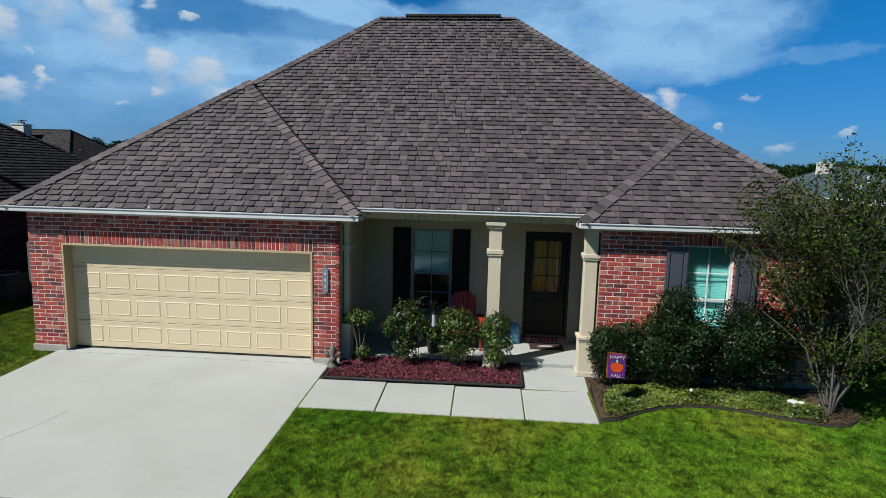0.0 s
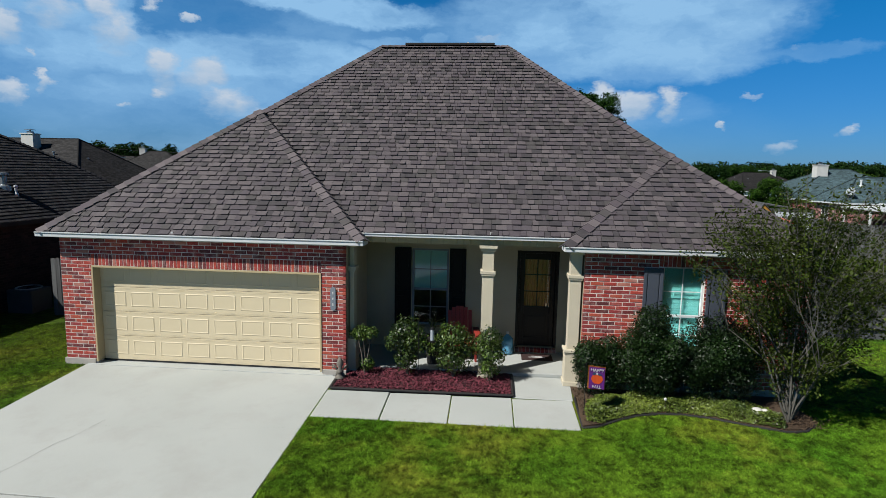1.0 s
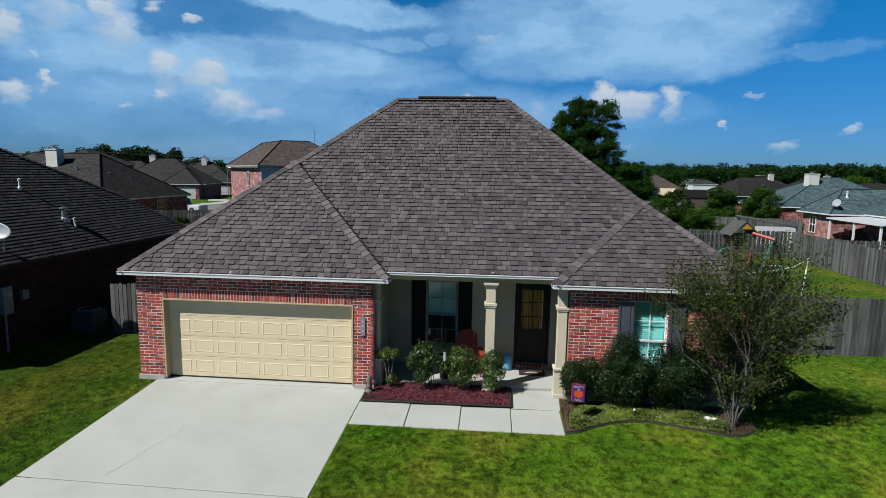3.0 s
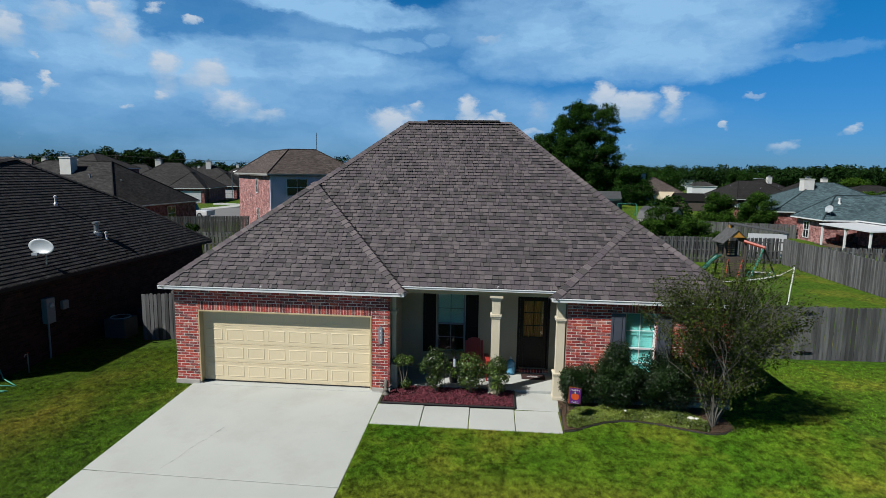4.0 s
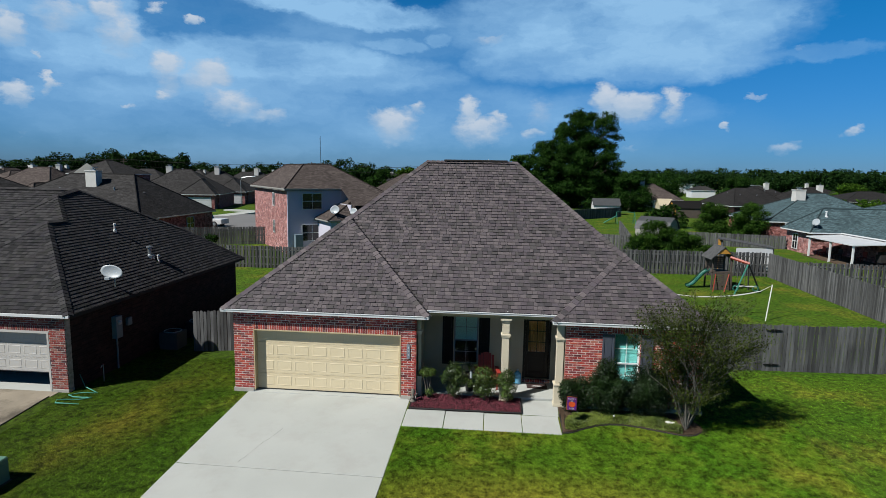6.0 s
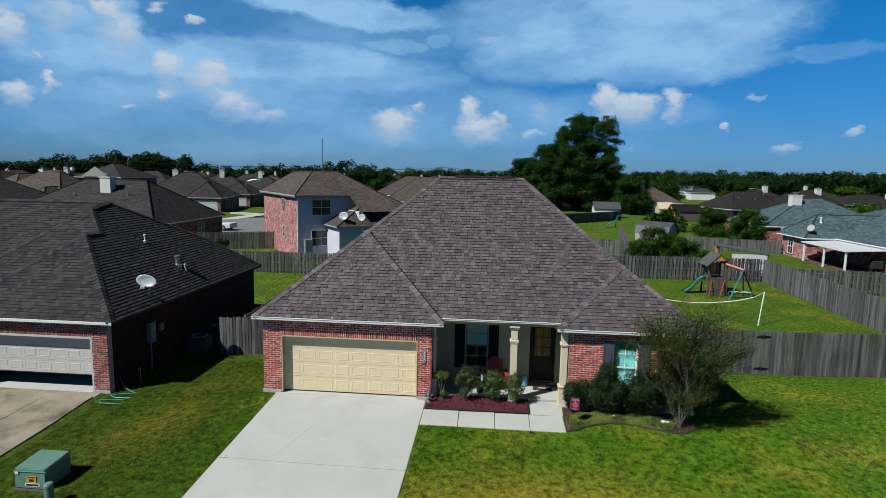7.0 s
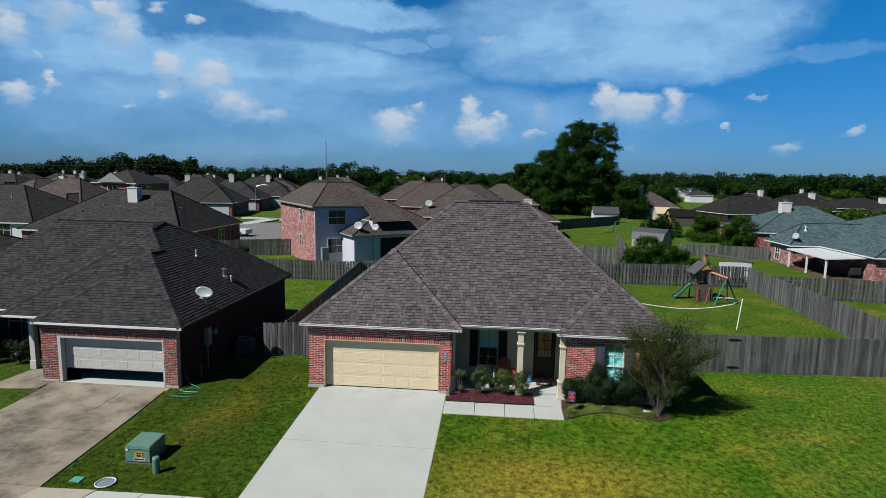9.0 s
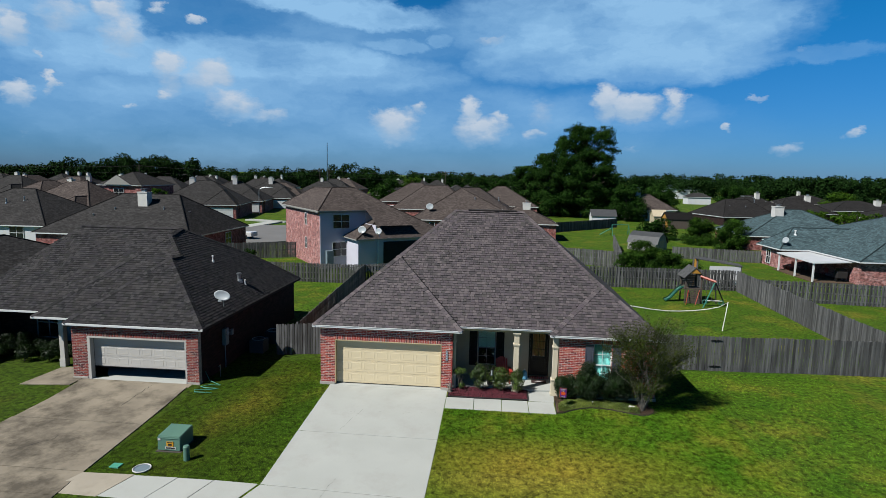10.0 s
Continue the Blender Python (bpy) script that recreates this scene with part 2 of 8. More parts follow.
def ground_material(name, gain, clear, vary=""):
    """Lawn: mown green with yellowed, dry patches; the blades let some light through."""
    m = material(name, tuple(v * gain for v in (0.044, 0.112, 0.006)), tuple(v * gain for v in (0.084, 0.150, 0.010)), rough=0.9, scale=0.55, fine=38, grain=0.55, bump=0.9, spec=0.1, vary=vary, spread=0.5)
    t = m.node_tree
    bsdf = t.nodes["Principled BSDF"]
    source = bsdf.inputs["Base Color"].links[0].from_socket
    geo = node(t, "ShaderNodeNewGeometry")
    n = node(t, "ShaderNodeTexNoise")
    n.inputs["Scale"].default_value, n.inputs["Detail"].default_value, n.inputs["Roughness"].default_value = 0.34, 9, 0.68
    link(t, geo.outputs["Position"], n.inputs["Vector"])
    k = node(t, "ShaderNodeMapRange")
    k.inputs[1].default_value, k.inputs[2].default_value, k.inputs[4].default_value = 0.50, 0.74, 0.60
    link(t, n.outputs[0], k.inputs[0])
    # a dry strip across the front lawn
    xyz = node(t, "ShaderNodeSeparateXYZ")
    link(t, geo.outputs["Position"], xyz.inputs[0])
    dx = math_node(t, "DIVIDE", math_node(t, "SUBTRACT", xyz.outputs[0], 9.0), 5.5)
    dy = math_node(t, "DIVIDE", math_node(t, "SUBTRACT", xyz.outputs[1], -6.3), 2.5)
    r = math_node(t, "SQRT", math_node(t, "ADD", math_node(t, "MULTIPLY", dx, dx), math_node(t, "MULTIPLY", dy, dy)))
    patch = math_node(t, "MULTIPLY", math_node(t, "SUBTRACT", 1.15, r, clamp=True), math_node(t, "MULTIPLY", n.outputs[0], 1.5), clamp=True)
    dry = math_node(t, "MAXIMUM", k.outputs[0], patch)
    color = mix_color(t, "MIX", math_node(t, "MULTIPLY", dry, 0.85), source, tuple(v * gain * COLOR_SCALE for v in (0.33, 0.245, 0.040)))
    # the strip between the two drives is lusher and darker
    lush = node(t, "ShaderNodeMapRange")
    lush.inputs[1].default_value, lush.inputs[2].default_value, lush.inputs[3].default_value, lush.inputs[4].default_value = -2.5, 2.5, 0.75, 0.0
    link(t, math_node(t, "ADD", xyz.outputs[0], math_node(t, "MULTIPLY", math_node(t, "SUBTRACT", n.outputs[0], 0.5), 4.0)), lush.inputs[0])
    color = mix_color(t, "MIX", math_node(t, "MULTIPLY", math_node(t, "MULTIPLY", lush.outputs[0], math_node(t, "SUBTRACT", 6.0, xyz.outputs[1], clamp=True)), math_node(t, "ADD", n.outputs[0], 0.45), clamp=True), color, tuple(v * gain * COLOR_SCALE for v in (0.036, 0.062, 0.004)))
    # a thin worn run down the strip
    px = math_node(t, "DIVIDE", math_node(t, "ADD", xyz.outputs[0], math_node(t, "ADD", 2.9, math_node(t, "MULTIPLY", xyz.outputs[1], -0.12))), 1.5)
    py = math_node(t, "DIVIDE", math_node(t, "SUBTRACT", xyz.outputs[1], -2.2), 3.2)
    reach = math_node(t, "SUBTRACT", 1.1, math_node(t, "SQRT", math_node(t, "ADD", math_node(t, "MULTIPLY", px, px), math_node(t, "MULTIPLY", py, py))), clamp=True)
    bare = math_node(t, "MULTIPLY", reach, math_node(t, "SUBTRACT", math_node(t, "MULTIPLY", n.outputs[0], 3.4), 1.05, clamp=True), clamp=True)
    color = mix_color(t, "MIX", math_node(t, "MULTIPLY", bare, 0.7), color, tuple(v * gain * COLOR_SCALE for v in (0.20, 0.155, 0.022)))
    # thick and thin tufts
    tuft = node(t, "ShaderNodeTexNoise")
    tuft.inputs["Scale"].default_value, tuft.inputs["Detail"].default_value, tuft.inputs["Roughness"].default_value = 5.0, 8, 0.78
    link(t, geo.outputs["Position"], tuft.inputs["Vector"])
    v = node(t, "ShaderNodeMapRange")
    v.inputs[1].default_value, v.inputs[2].default_value, v.inputs[3].default_value, v.inputs[4].default_value = 0.38, 0.62, 0.30, 1.70
    link(t, tuft.outputs[0], v.inputs[0])
    tone = node(t, "ShaderNodeCombineColor")
    for i in range(3):
        link(t, v.outputs[0], tone.inputs[i])
    color = mix_color(t, "MULTIPLY", 1.0, color, tone.outputs[0])
    link(t, color, bsdf.inputs["Base Color"])
    if clear:
        lit = node(t, "ShaderNodeBsdfTranslucent")
        link(t, color, lit.inputs[0])
        both = node(t, "ShaderNodeMixShader")
        both.inputs[0].default_value = clear
        link(t, bsdf.outputs[0], both.inputs[1])
        link(t, lit.outputs[0], both.inputs[2])
        link(t, both.outputs[0], t.nodes["Material Output"].inputs[0])
    return m


BRICKS = ((0.42, 0.042, 0.032), (0.52, 0.062, 0.038), (0.33, 0.030, 0.028), (0.55, 0.095, 0.050), (0.18, 0.025, 0.027), (0.46, 0.050, 0.034),
          (0.36, 0.046, 0.046), (0.58, 0.22, 0.16), (0.11, 0.022, 0.026))
material("brick", (0.3, 0.05, 0.03), (0.25, 0.05, 0.04), rough=0.85, scale=9, fine=120, grain=0.2, bump=0.4, vary="object", ramp=BRICKS,
         smear=((0.56, 0.40, 0.36), 0.55, 6.0))
material("brick_joined", (0.3, 0.05, 0.03), (0.25, 0.05, 0.04), rough=0.85, scale=9, fine=120, grain=0.2, bump=0.4, vary="island", ramp=BRICKS,
         smear=((0.56, 0.40, 0.36), 0.55, 6.0))
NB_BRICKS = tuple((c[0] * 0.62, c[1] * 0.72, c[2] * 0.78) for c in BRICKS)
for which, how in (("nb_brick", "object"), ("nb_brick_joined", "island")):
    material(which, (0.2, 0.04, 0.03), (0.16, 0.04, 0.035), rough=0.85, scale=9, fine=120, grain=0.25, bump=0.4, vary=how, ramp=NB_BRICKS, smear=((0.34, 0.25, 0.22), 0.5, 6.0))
material("nb_mortar", (0.62, 0.57, 0.52), (0.34, 0.30, 0.27), rough=0.95, scale=7, fine=80, grain=0.15, bump=0.3)
material("mortar", (1.0, 0.94, 0.86), (0.58, 0.50, 0.45), rough=0.95, scale=7, fine=80, grain=0.15, bump=0.3)
SHINGLES = ((0.076, 0.065, 0.072), (0.100, 0.084, 0.092), (0.044, 0.039, 0.044), (0.122, 0.103, 0.109), (0.083, 0.067, 0.078), (0.066, 0.060, 0.060),
            (0.136, 0.115, 0.121), (0.089, 0.074, 0.087))
material("shingle", (0.1, 0.09, 0.1), (0.095, 0.083, 0.088), rough=0.76, scale=6.0, fine=90, grain=0.5, bump=0.5, vary="object", ramp=SHINGLES, spec=0.4)
material("shingle_joined", (0.1, 0.09, 0.1), (0.095, 0.083, 0.088), rough=0.76, scale=6.0, fine=90, grain=0.5, bump=0.5, vary="island", ramp=SHINGLES, spec=0.4)
DARKER = tuple((c[0] * 0.46, c[1] * 0.54, c[2] * 0.54) for c in SHINGLES)
PALER = tuple(tuple(v * 1.2 for v in c) for c in SHINGLES)
material("shingle_ridge", (0.12, 0.11, 0.11), (0.10, 0.09, 0.09), rough=0.8, scale=6, fine=90, grain=0.4, vary="object", ramp=PALER, spec=0.3)
material("shingle_dark", (0.07, 0.065, 0.065), (0.06, 0.055, 0.05), rough=0.95, scale=1.2, fine=110, grain=0.42, bump=0.5, vary="island", ramp=DARKER, spec=0.15)
material("shingle_cap", (0.07, 0.065, 0.065), (0.06, 0.055, 0.05), rough=0.95, scale=1.2, fine=110, grain=0.42, vary="object", ramp=DARKER, spec=0.15)
material("roof_deck", (0.035, 0.03, 0.03), rough=0.95, scale=3, fine=60)
material("white_trim", (0.78, 0.80, 0.80), (0.70, 0.73, 0.74), rough=0.5, scale=2, fine=40, grain=0.06)
material("stucco", (0.56, 0.49, 0.35), (0.50, 0.43, 0.30), rough=0.92, scale=1.5, fine=90, grain=0.12, bump=0.35)
material("column_stucco", (0.72, 0.65, 0.49), (0.66, 0.59, 0.44), rough=0.92, scale=1.5, fine=90, grain=0.10, bump=0.35)
material("cream_paint", (0.84, 0.72, 0.48), (0.80, 0.68, 0.45), rough=0.55, scale=0.8, fine=60, grain=0.05, bump=0.12, stretch=(1, 1, 6))
material("cream_trim", (0.58, 0.47, 0.27), (0.53, 0.42, 0.24), rough=0.6, scale=2, fine=60, grain=0.08)
material("concrete", (0.505, 0.528, 0.502), (0.450, 0.474, 0.448), rough=0.9, scale=0.5, fine=70, grain=0.08, bump=0.15, smear=((0.37, 0.36, 0.335), 0.4, 0.9))
material("old_concrete", (0.345, 0.300, 0.228), (0.225, 0.195, 0.150), rough=0.92, scale=0.9, fine=60, grain=0.14, bump=0.2, smear=((0.085, 0.072, 0.052), 0.92, 0.7, 0.05))
material("worn_concrete", (0.46, 0.42, 0.34), (0.40, 0.36, 0.29), rough=0.92, scale=0.8, fine=60, grain=0.12, bump=0.2, smear=((0.24, 0.21, 0.16), 0.5, 1.2))
material("stained_concrete", (0.11, 0.098, 0.08), (0.06, 0.055, 0.045), rough=0.9, scale=1.2, fine=50, grain=0.2, bump=0.2)
material("footing", (0.50, 0.47, 0.42), (0.40, 0.38, 0.34), rough=0.95, scale=3, fine=60, grain=0.15, bump=0.3)
material("crack", (0.05, 0.048, 0.045), rough=0.95)
material("black_iron", (0.012, 0.012, 0.013), rough=0.5, metal=0.3)
material("black_rubber", (0.014, 0.013, 0.013), (0.022, 0.02, 0.02), rough=0.8)
material("dark_wood", (0.009, 0.006, 0.005), (0.013, 0.008, 0.006), spec=0.2, rough=0.4, scale=6, fine=60, stretch=(8, 8, 1))
material("shutter_paint", (0.070, 0.082, 0.108), (0.080, 0.092, 0.120), rough=0.45, grain=0.08)
material("shutter_black", (0.004, 0.004, 0.005), spec=0.15, rough=0.5)
material("blind", (0.22, 0.60, 0.58), (0.20, 0.54, 0.53), rough=0.6, grain=0.05)
material("pale_shade", (0.62, 0.98, 1.0), (0.56, 0.90, 0.92), rough=0.6, grain=0.05)
# near-black for painted shade: behind glass, in the open garage, under a porch
material("shade_black", (0.010, 0.013, 0.015), rough=0.9)
material("curtain", (0.80, 0.32, 0.14), (0.28, 0.11, 0.05), rough=0.9, scale=3, fine=40, stretch=(14, 1, 0.4))
material("red_mulch", (0.17, 0.028, 0.045), (0.10, 0.018, 0.030), rough=0.9, scale=6, fine=60, vary="island", spread=0.55)
material("mulch_bed", (0.05, 0.012, 0.016), (0.03, 0.008, 0.01), rough=0.95, scale=10, fine=60, grain=0.4, bump=0.6)
material("soil", (0.07, 0.042, 0.024), (0.11, 0.07, 0.038), rough=0.95, scale=5, fine=60, grain=0.35, bump=0.6)
material("bark", (0.14, 0.12, 0.10), (0.08, 0.07, 0.055), rough=0.85, scale=5, fine=40, stretch=(3, 3, 0.6), grain=0.25, bump=0.4)
material("pale_bark", (0.18, 0.17, 0.145), (0.09, 0.085, 0.07), rough=0.85, scale=5, fine=40, stretch=(3, 3, 0.6), grain=0.25, bump=0.4)
material("dark_bark", (0.10, 0.08, 0.065), (0.07, 0.055, 0.045), rough=0.9, scale=5, fine=30, stretch=(3, 3, 0.6), grain=0.25)
material("red_wood", (0.40, 0.045, 0.030), (0.30, 0.030, 0.022), rough=0.55, grain=0.12)
material("stone", (0.22, 0.20, 0.17), (0.13, 0.12, 0.10), rough=0.9, scale=12, fine=60, bump=0.4)
material("white_stone", (0.75, 0.74, 0.70), rough=0.8, scale=8, fine=50)
material("weathered_wood", (0.136, 0.141, 0.142), (0.048, 0.049, 0.051), rough=0.9, scale=1.4, fine=25, stretch=(6, 6, 0.5), grain=0.3, vary="object", spread=0.5, bump=0.4)
material("weathered_joined", (0.136, 0.141, 0.142), (0.048, 0.049, 0.051), rough=0.9, scale=1.4, fine=25, stretch=(6, 6, 0.5), grain=0.3, vary="island", spread=0.5)
material("green_metal", (0.13, 0.26, 0.20), (0.11, 0.23, 0.18), rough=0.45, grain=0.08, scale=1.5)
material("ac_grey", (0.07, 0.075, 0.08), (0.05, 0.055, 0.06), rough=0.6)
material("meter_grey", (0.20, 0.27, 0.31), (0.17, 0.23, 0.27), rough=0.5, grain=0.08)
material("dish_grey", (0.44, 0.49, 0.52), (0.38, 0.43, 0.46), rough=0.4, grain=0.05)
material("galvanised", (0.42, 0.47, 0.50), (0.33, 0.37, 0.40), rough=0.4, metal=0.7, grain=0.1)
material("hose_green", (0.10, 0.42, 0.30), (0.08, 0.36, 0.25), rough=0.5)
material("asphalt_road", (0.19, 0.19, 0.19), (0.165, 0.165, 0.165), rough=0.9, scale=0.3, fine=20, grain=0.1)
material("porch_brown", (0.045, 0.022, 0.014), (0.035, 0.018, 0.012), rough=0.6)
material("window_grey", (0.36, 0.36, 0.33), (0.32, 0.32, 0.30), rough=0.6, grain=0.05)
material("white_siding", (0.72, 0.74, 0.75), (0.66, 0.68, 0.70), rough=0.6, grain=0.05, scale=0.6)
material("blue_siding", (0.66, 0.66, 0.76), (0.58, 0.58, 0.68), rough=0.6, grain=0.05, scale=0.6)
material("door_grey", (0.60, 0.585, 0.545), (0.55, 0.535, 0.50), rough=0.55, scale=0.8, fine=60, grain=0.06)
material("chimney_white", (0.74, 0.74, 0.70), (0.66, 0.66, 0.63), rough=0.7, grain=0.06)
material("yellow_siding", (0.50, 0.25, 0.035), (0.44, 0.21, 0.03), rough=0.7, grain=0.08)
material("car_white", (0.80, 0.81, 0.82), rough=0.25, grain=0.02)
material("tyre", (0.015, 0.015, 0.016), rough=0.85)
material("plastic_red", (0.42, 0.05, 0.02), rough=0.45)
material("plastic_green", (0.03, 0.17, 0.11), (0.02, 0.13, 0.09), rough=0.45)
material("slide_green", (0.05, 0.24, 0.18), (0.04, 0.20, 0.15), rough=0.35)
material("patio_metal", (0.72, 0.75, 0.77), (0.66, 0.69, 0.72), rough=0.4, grain=0.05, scale=1)
material("flag_purple", (0.16, 0.015, 0.24), (0.12, 0.01, 0.19), rough=0.8)
material("flag_orange", (0.80, 0.10, 0.008), (0.62, 0.06, 0.005), rough=0.8, scale=14, stretch=(3, 1, 0.3))
material("flag_border", (0.60, 0.26, 0.04), (0.45, 0.12, 0.02), rough=0.8)
material("flag_white", (0.85, 0.82, 0.86), rough=0.8, grain=0.02)
material("flag_leaf", (0.03, 0.09, 0.16), rough=0.8)
material("decal_yellow", (0.75, 0.38, 0.02), rough=0.6, grain=0.03)
material("decal_white", (0.80, 0.80, 0.78), rough=0.6, grain=0.03)
material("decal_black", (0.02, 0.02, 0.02), rough=0.6, grain=0.03)
material("number_grey", (0.23, 0.27, 0.32), (0.20, 0.24, 0.28), rough=0.5)
material("jug_cap", (0.75, 0.76, 0.78), rough=0.4)
material("mat_dark", (0.03, 0.015, 0.012), (0.05, 0.02, 0.018), rough=0.95, scale=20)
leaf_material("leaf_hedge", (0.003, 0.009, 0.003), (0.019, 0.048, 0.008), gloss=0.45, spec=0.2, spread=0.75)
leaf_material("leaf_bed", (0.010, 0.028, 0.004), (0.100, 0.165, 0.026), spec=0.3, spread=0.75)
leaf_material("leaf_cover", (0.020, 0.045, 0.008), (0.19, 0.25, 0.035))
leaf_material("leaf_myrtle", (0.006, 0.015, 0.003), (0.086, 0.122, 0.018), gloss=0.6, clear=0.2, spec=0.08, spread=0.78)
leaf_material("leaf_oak", (0.004, 0.016, 0.003), (0.030, 0.084, 0.010), gloss=0.85, clear=0.08, spec=0.06)
leaf_material("leaf_bush", (0.006, 0.022, 0.003), (0.048, 0.115, 0.012), gloss=0.8, clear=0.12, spec=0.06)
leaf_material("leaf_far", (0.004, 0.015, 0.004), (0.021, 0.054, 0.011), gloss=0.9, clear=0.05, spec=0.04)
leaf_material("leaf_bright", (0.02, 0.06, 0.006), (0.072, 0.150, 0.012), gloss=0.8, clear=0.12, spec=0.06)
ground_material("lawn", 0.92, 0.0)
ground_material("lawn_blade", 2.0, 0.2, "island")


def glass_material(name, tint, rough=0.03):
    m = bpy.data.materials.new(name)
    m.use_nodes = True
    b = m.node_tree.nodes["Principled BSDF"]
    b.inputs["Base Color"].default_value = (*tint, 1)
    b.inputs["Transmission Weight"].default_value = 1.0
    b.inputs["Roughness"].default_value = rough
    b.inputs["IOR"].default_value = 1.45
    MATS[name] = m


glass_material("glass", (0.72, 0.90, 0.88))
glass_material("clear_glass", (0.97, 0.98, 0.97))
glass_material("jug_plastic", (0.16, 0.46, 0.70), 0.12)
MATS["jug_plastic"].node_tree.nodes["Principled BSDF"].inputs["Transmission Weight"].default_value = 0.45


def far_roof_material(name, c, row=0.15):
    """Shingles on the houses beyond: rows and tabs of slightly different tone in the slope's own direction."""
    m = material(name, c, tuple(v * 0.82 for v in c), rough=0.95, scale=0.5, fine=7, grain=0.6, spec=0.1)
    t = m.node_tree
    bsdf = t.nodes["Principled BSDF"]
    source = bsdf.inputs["Base Color"].links[0].from_socket
    uv = node(t, "ShaderNodeTexCoord")
    bricks = node(t, "ShaderNodeTexBrick")
    bricks.inputs["Scale"].default_value = 1.0
    bricks.inputs["Brick Width"].default_value, bricks.inputs["Row Height"].default_value = 0.32, row
    bricks.inputs["Mortar Size"].default_value = 0.012
    bricks.inputs["Color1"].default_value, bricks.inputs["Color2"].default_value = (1.45, 1.45, 1.45, 1), (0.65, 0.65, 0.65, 1)
    bricks.inputs["Mortar"].default_value = (0.45, 0.45, 0.45, 1)
    link(t, uv.outputs["UV"], bricks.inputs["Vector"])
    link(t, mix_color(t, "MULTIPLY", 1.0, source, bricks.outputs[0]), bsdf.inputs["Base Color"])
    return m


def far_brick_material(name, c1, c2, pale):
    m = material(name, c1, c2, rough=0.9, scale=1.5, fine=7, grain=0.55, spec=0.2, smear=(tuple(min(0.5, v * 1.5 + 0.1 * (c1[0] > 0.1)) for v in c1), 0.75, 2.2, 0.06))
    t = m.node_tree
    bsdf = t.nodes["Principled BSDF"]
    source = bsdf.inputs["Base Color"].links[0].from_socket
    uv = node(t, "ShaderNodeTexCoord")
    bricks = node(t, "ShaderNodeTexBrick")
    bricks.inputs["Scale"].default_value = 1.0
    bricks.inputs["Brick Width"].default_value, bricks.inputs["Row Height"].default_value = 0.26, 0.08
    bricks.inputs["Mortar Size"].default_value = 0.009
    bricks.inputs["Color1"].default_value, bricks.inputs["Color2"].default_value = (1.9, 1.75, 1.75, 1), (0.5, 0.48, 0.48, 1)
    bricks.inputs["Mortar"].default_value = (*pale, 1)
    link(t, uv.outputs["UV"], bricks.inputs["Vector"])
    link(t, mix_color(t, "MULTIPLY", 1.0, source, bricks.outputs[0]), bsdf.inputs["Base Color"])
    return m


far_roof_material("roof_brown", (0.100, 0.083, 0.077))
far_roof_material("roof_charcoal", (0.050, 0.049, 0.049))
far_roof_material("roof_black", (0.030, 0.029, 0.029))
far_roof_material("roof_blue", (0.078, 0.125, 0.140))
far_brick_material("far_brick", (0.20, 0.062, 0.052), (0.15, 0.05, 0.045), (1.7, 2.3, 2.5))
far_brick_material("pink_brick", (0.25, 0.105, 0.092), (0.17, 0.07, 0.065), (1.6, 2.2, 2.4))
# near-black brick: shade on the neighbour's side walls is put into this colour
far_brick_material("shade_dark_brick", (0.024, 0.012, 0.011), (0.018, 0.010, 0.010), (1.6, 2.0, 2.0))

# ---- builders ----
def mesh_of(name, verts, faces, mats, smooth=False, slots=None):
    me = bpy.data.meshes.new(name)
    me.from_pydata(verts, [], faces)
    for m in mats if isinstance(mats, (list, tuple)) else [mats]:
        me.materials.append(MATS[m])
    if slots is not None:
        me.polygons.foreach_set("material_index", slots)
    if smooth:
        me.polygons.foreach_set("use_smooth", [True] * len(me.polygons))
    me.update()
    return me


def child(ob, parent):
    """Makes ob, built in the world's own measures, a part of parent."""
    ob.parent = parent
    if parent.type == "EMPTY" and parent.parent is None:
        ob.matrix_parent_inverse = parent.matrix_basis.inverted()
    return ob


def part(name, bm, material_name, parent, label="", smooth=False):
    me = bpy.data.meshes.new(name)
    bm.to_mesh(me)
    bm.free()
    me.materials.append(MATS[material_name])
    if smooth:
        me.polygons.foreach_set("use_smooth", [True] * len(me.polygons))
    ob = new(name, me)
    if parent is not None:
        child(ob, parent)
    if label:
        ob["label"] = label
    return ob


def piece(name, me, parent, at=(0, 0, 0), turn=None, label="", kind=""):
    ob = new(name, me)
    ob.location = at
    if turn:
        ob.rotation_euler = turn
    child(ob, parent)
    if kind:
        ob["kind"] = kind
    if label:
        ob["label"] = label
    return ob


def thing(name, at, label, category, group=""):
    ob = new(name)
    ob.location = at
    ob.empty_display_size = 0.2
    return tagged(ob, label, category, group)


def box(bm, x0, x1, y0, y1, z0, z1, bevel=0.0):
    made = bmesh.ops.create_cube(bm, size=1)["verts"]
    bmesh.ops.scale(bm, vec=(x1 - x0, y1 - y0, z1 - z0), verts=made)
    bmesh.ops.translate(bm, vec=((x0 + x1) / 2, (y0 + y1) / 2, (z0 + z1) / 2), verts=made)
    if bevel:
        edges = {e for v in made for e in v.link_edges}
        bmesh.ops.bevel(bm, geom=list(edges), offset=bevel, segments=2, affect="EDGES", profile=0.6)
    return made


def boxes(*sizes, bevel=0.0):
    bm = bmesh.new()
    for s in sizes:
        box(bm, *s, bevel=bevel)
    return bm


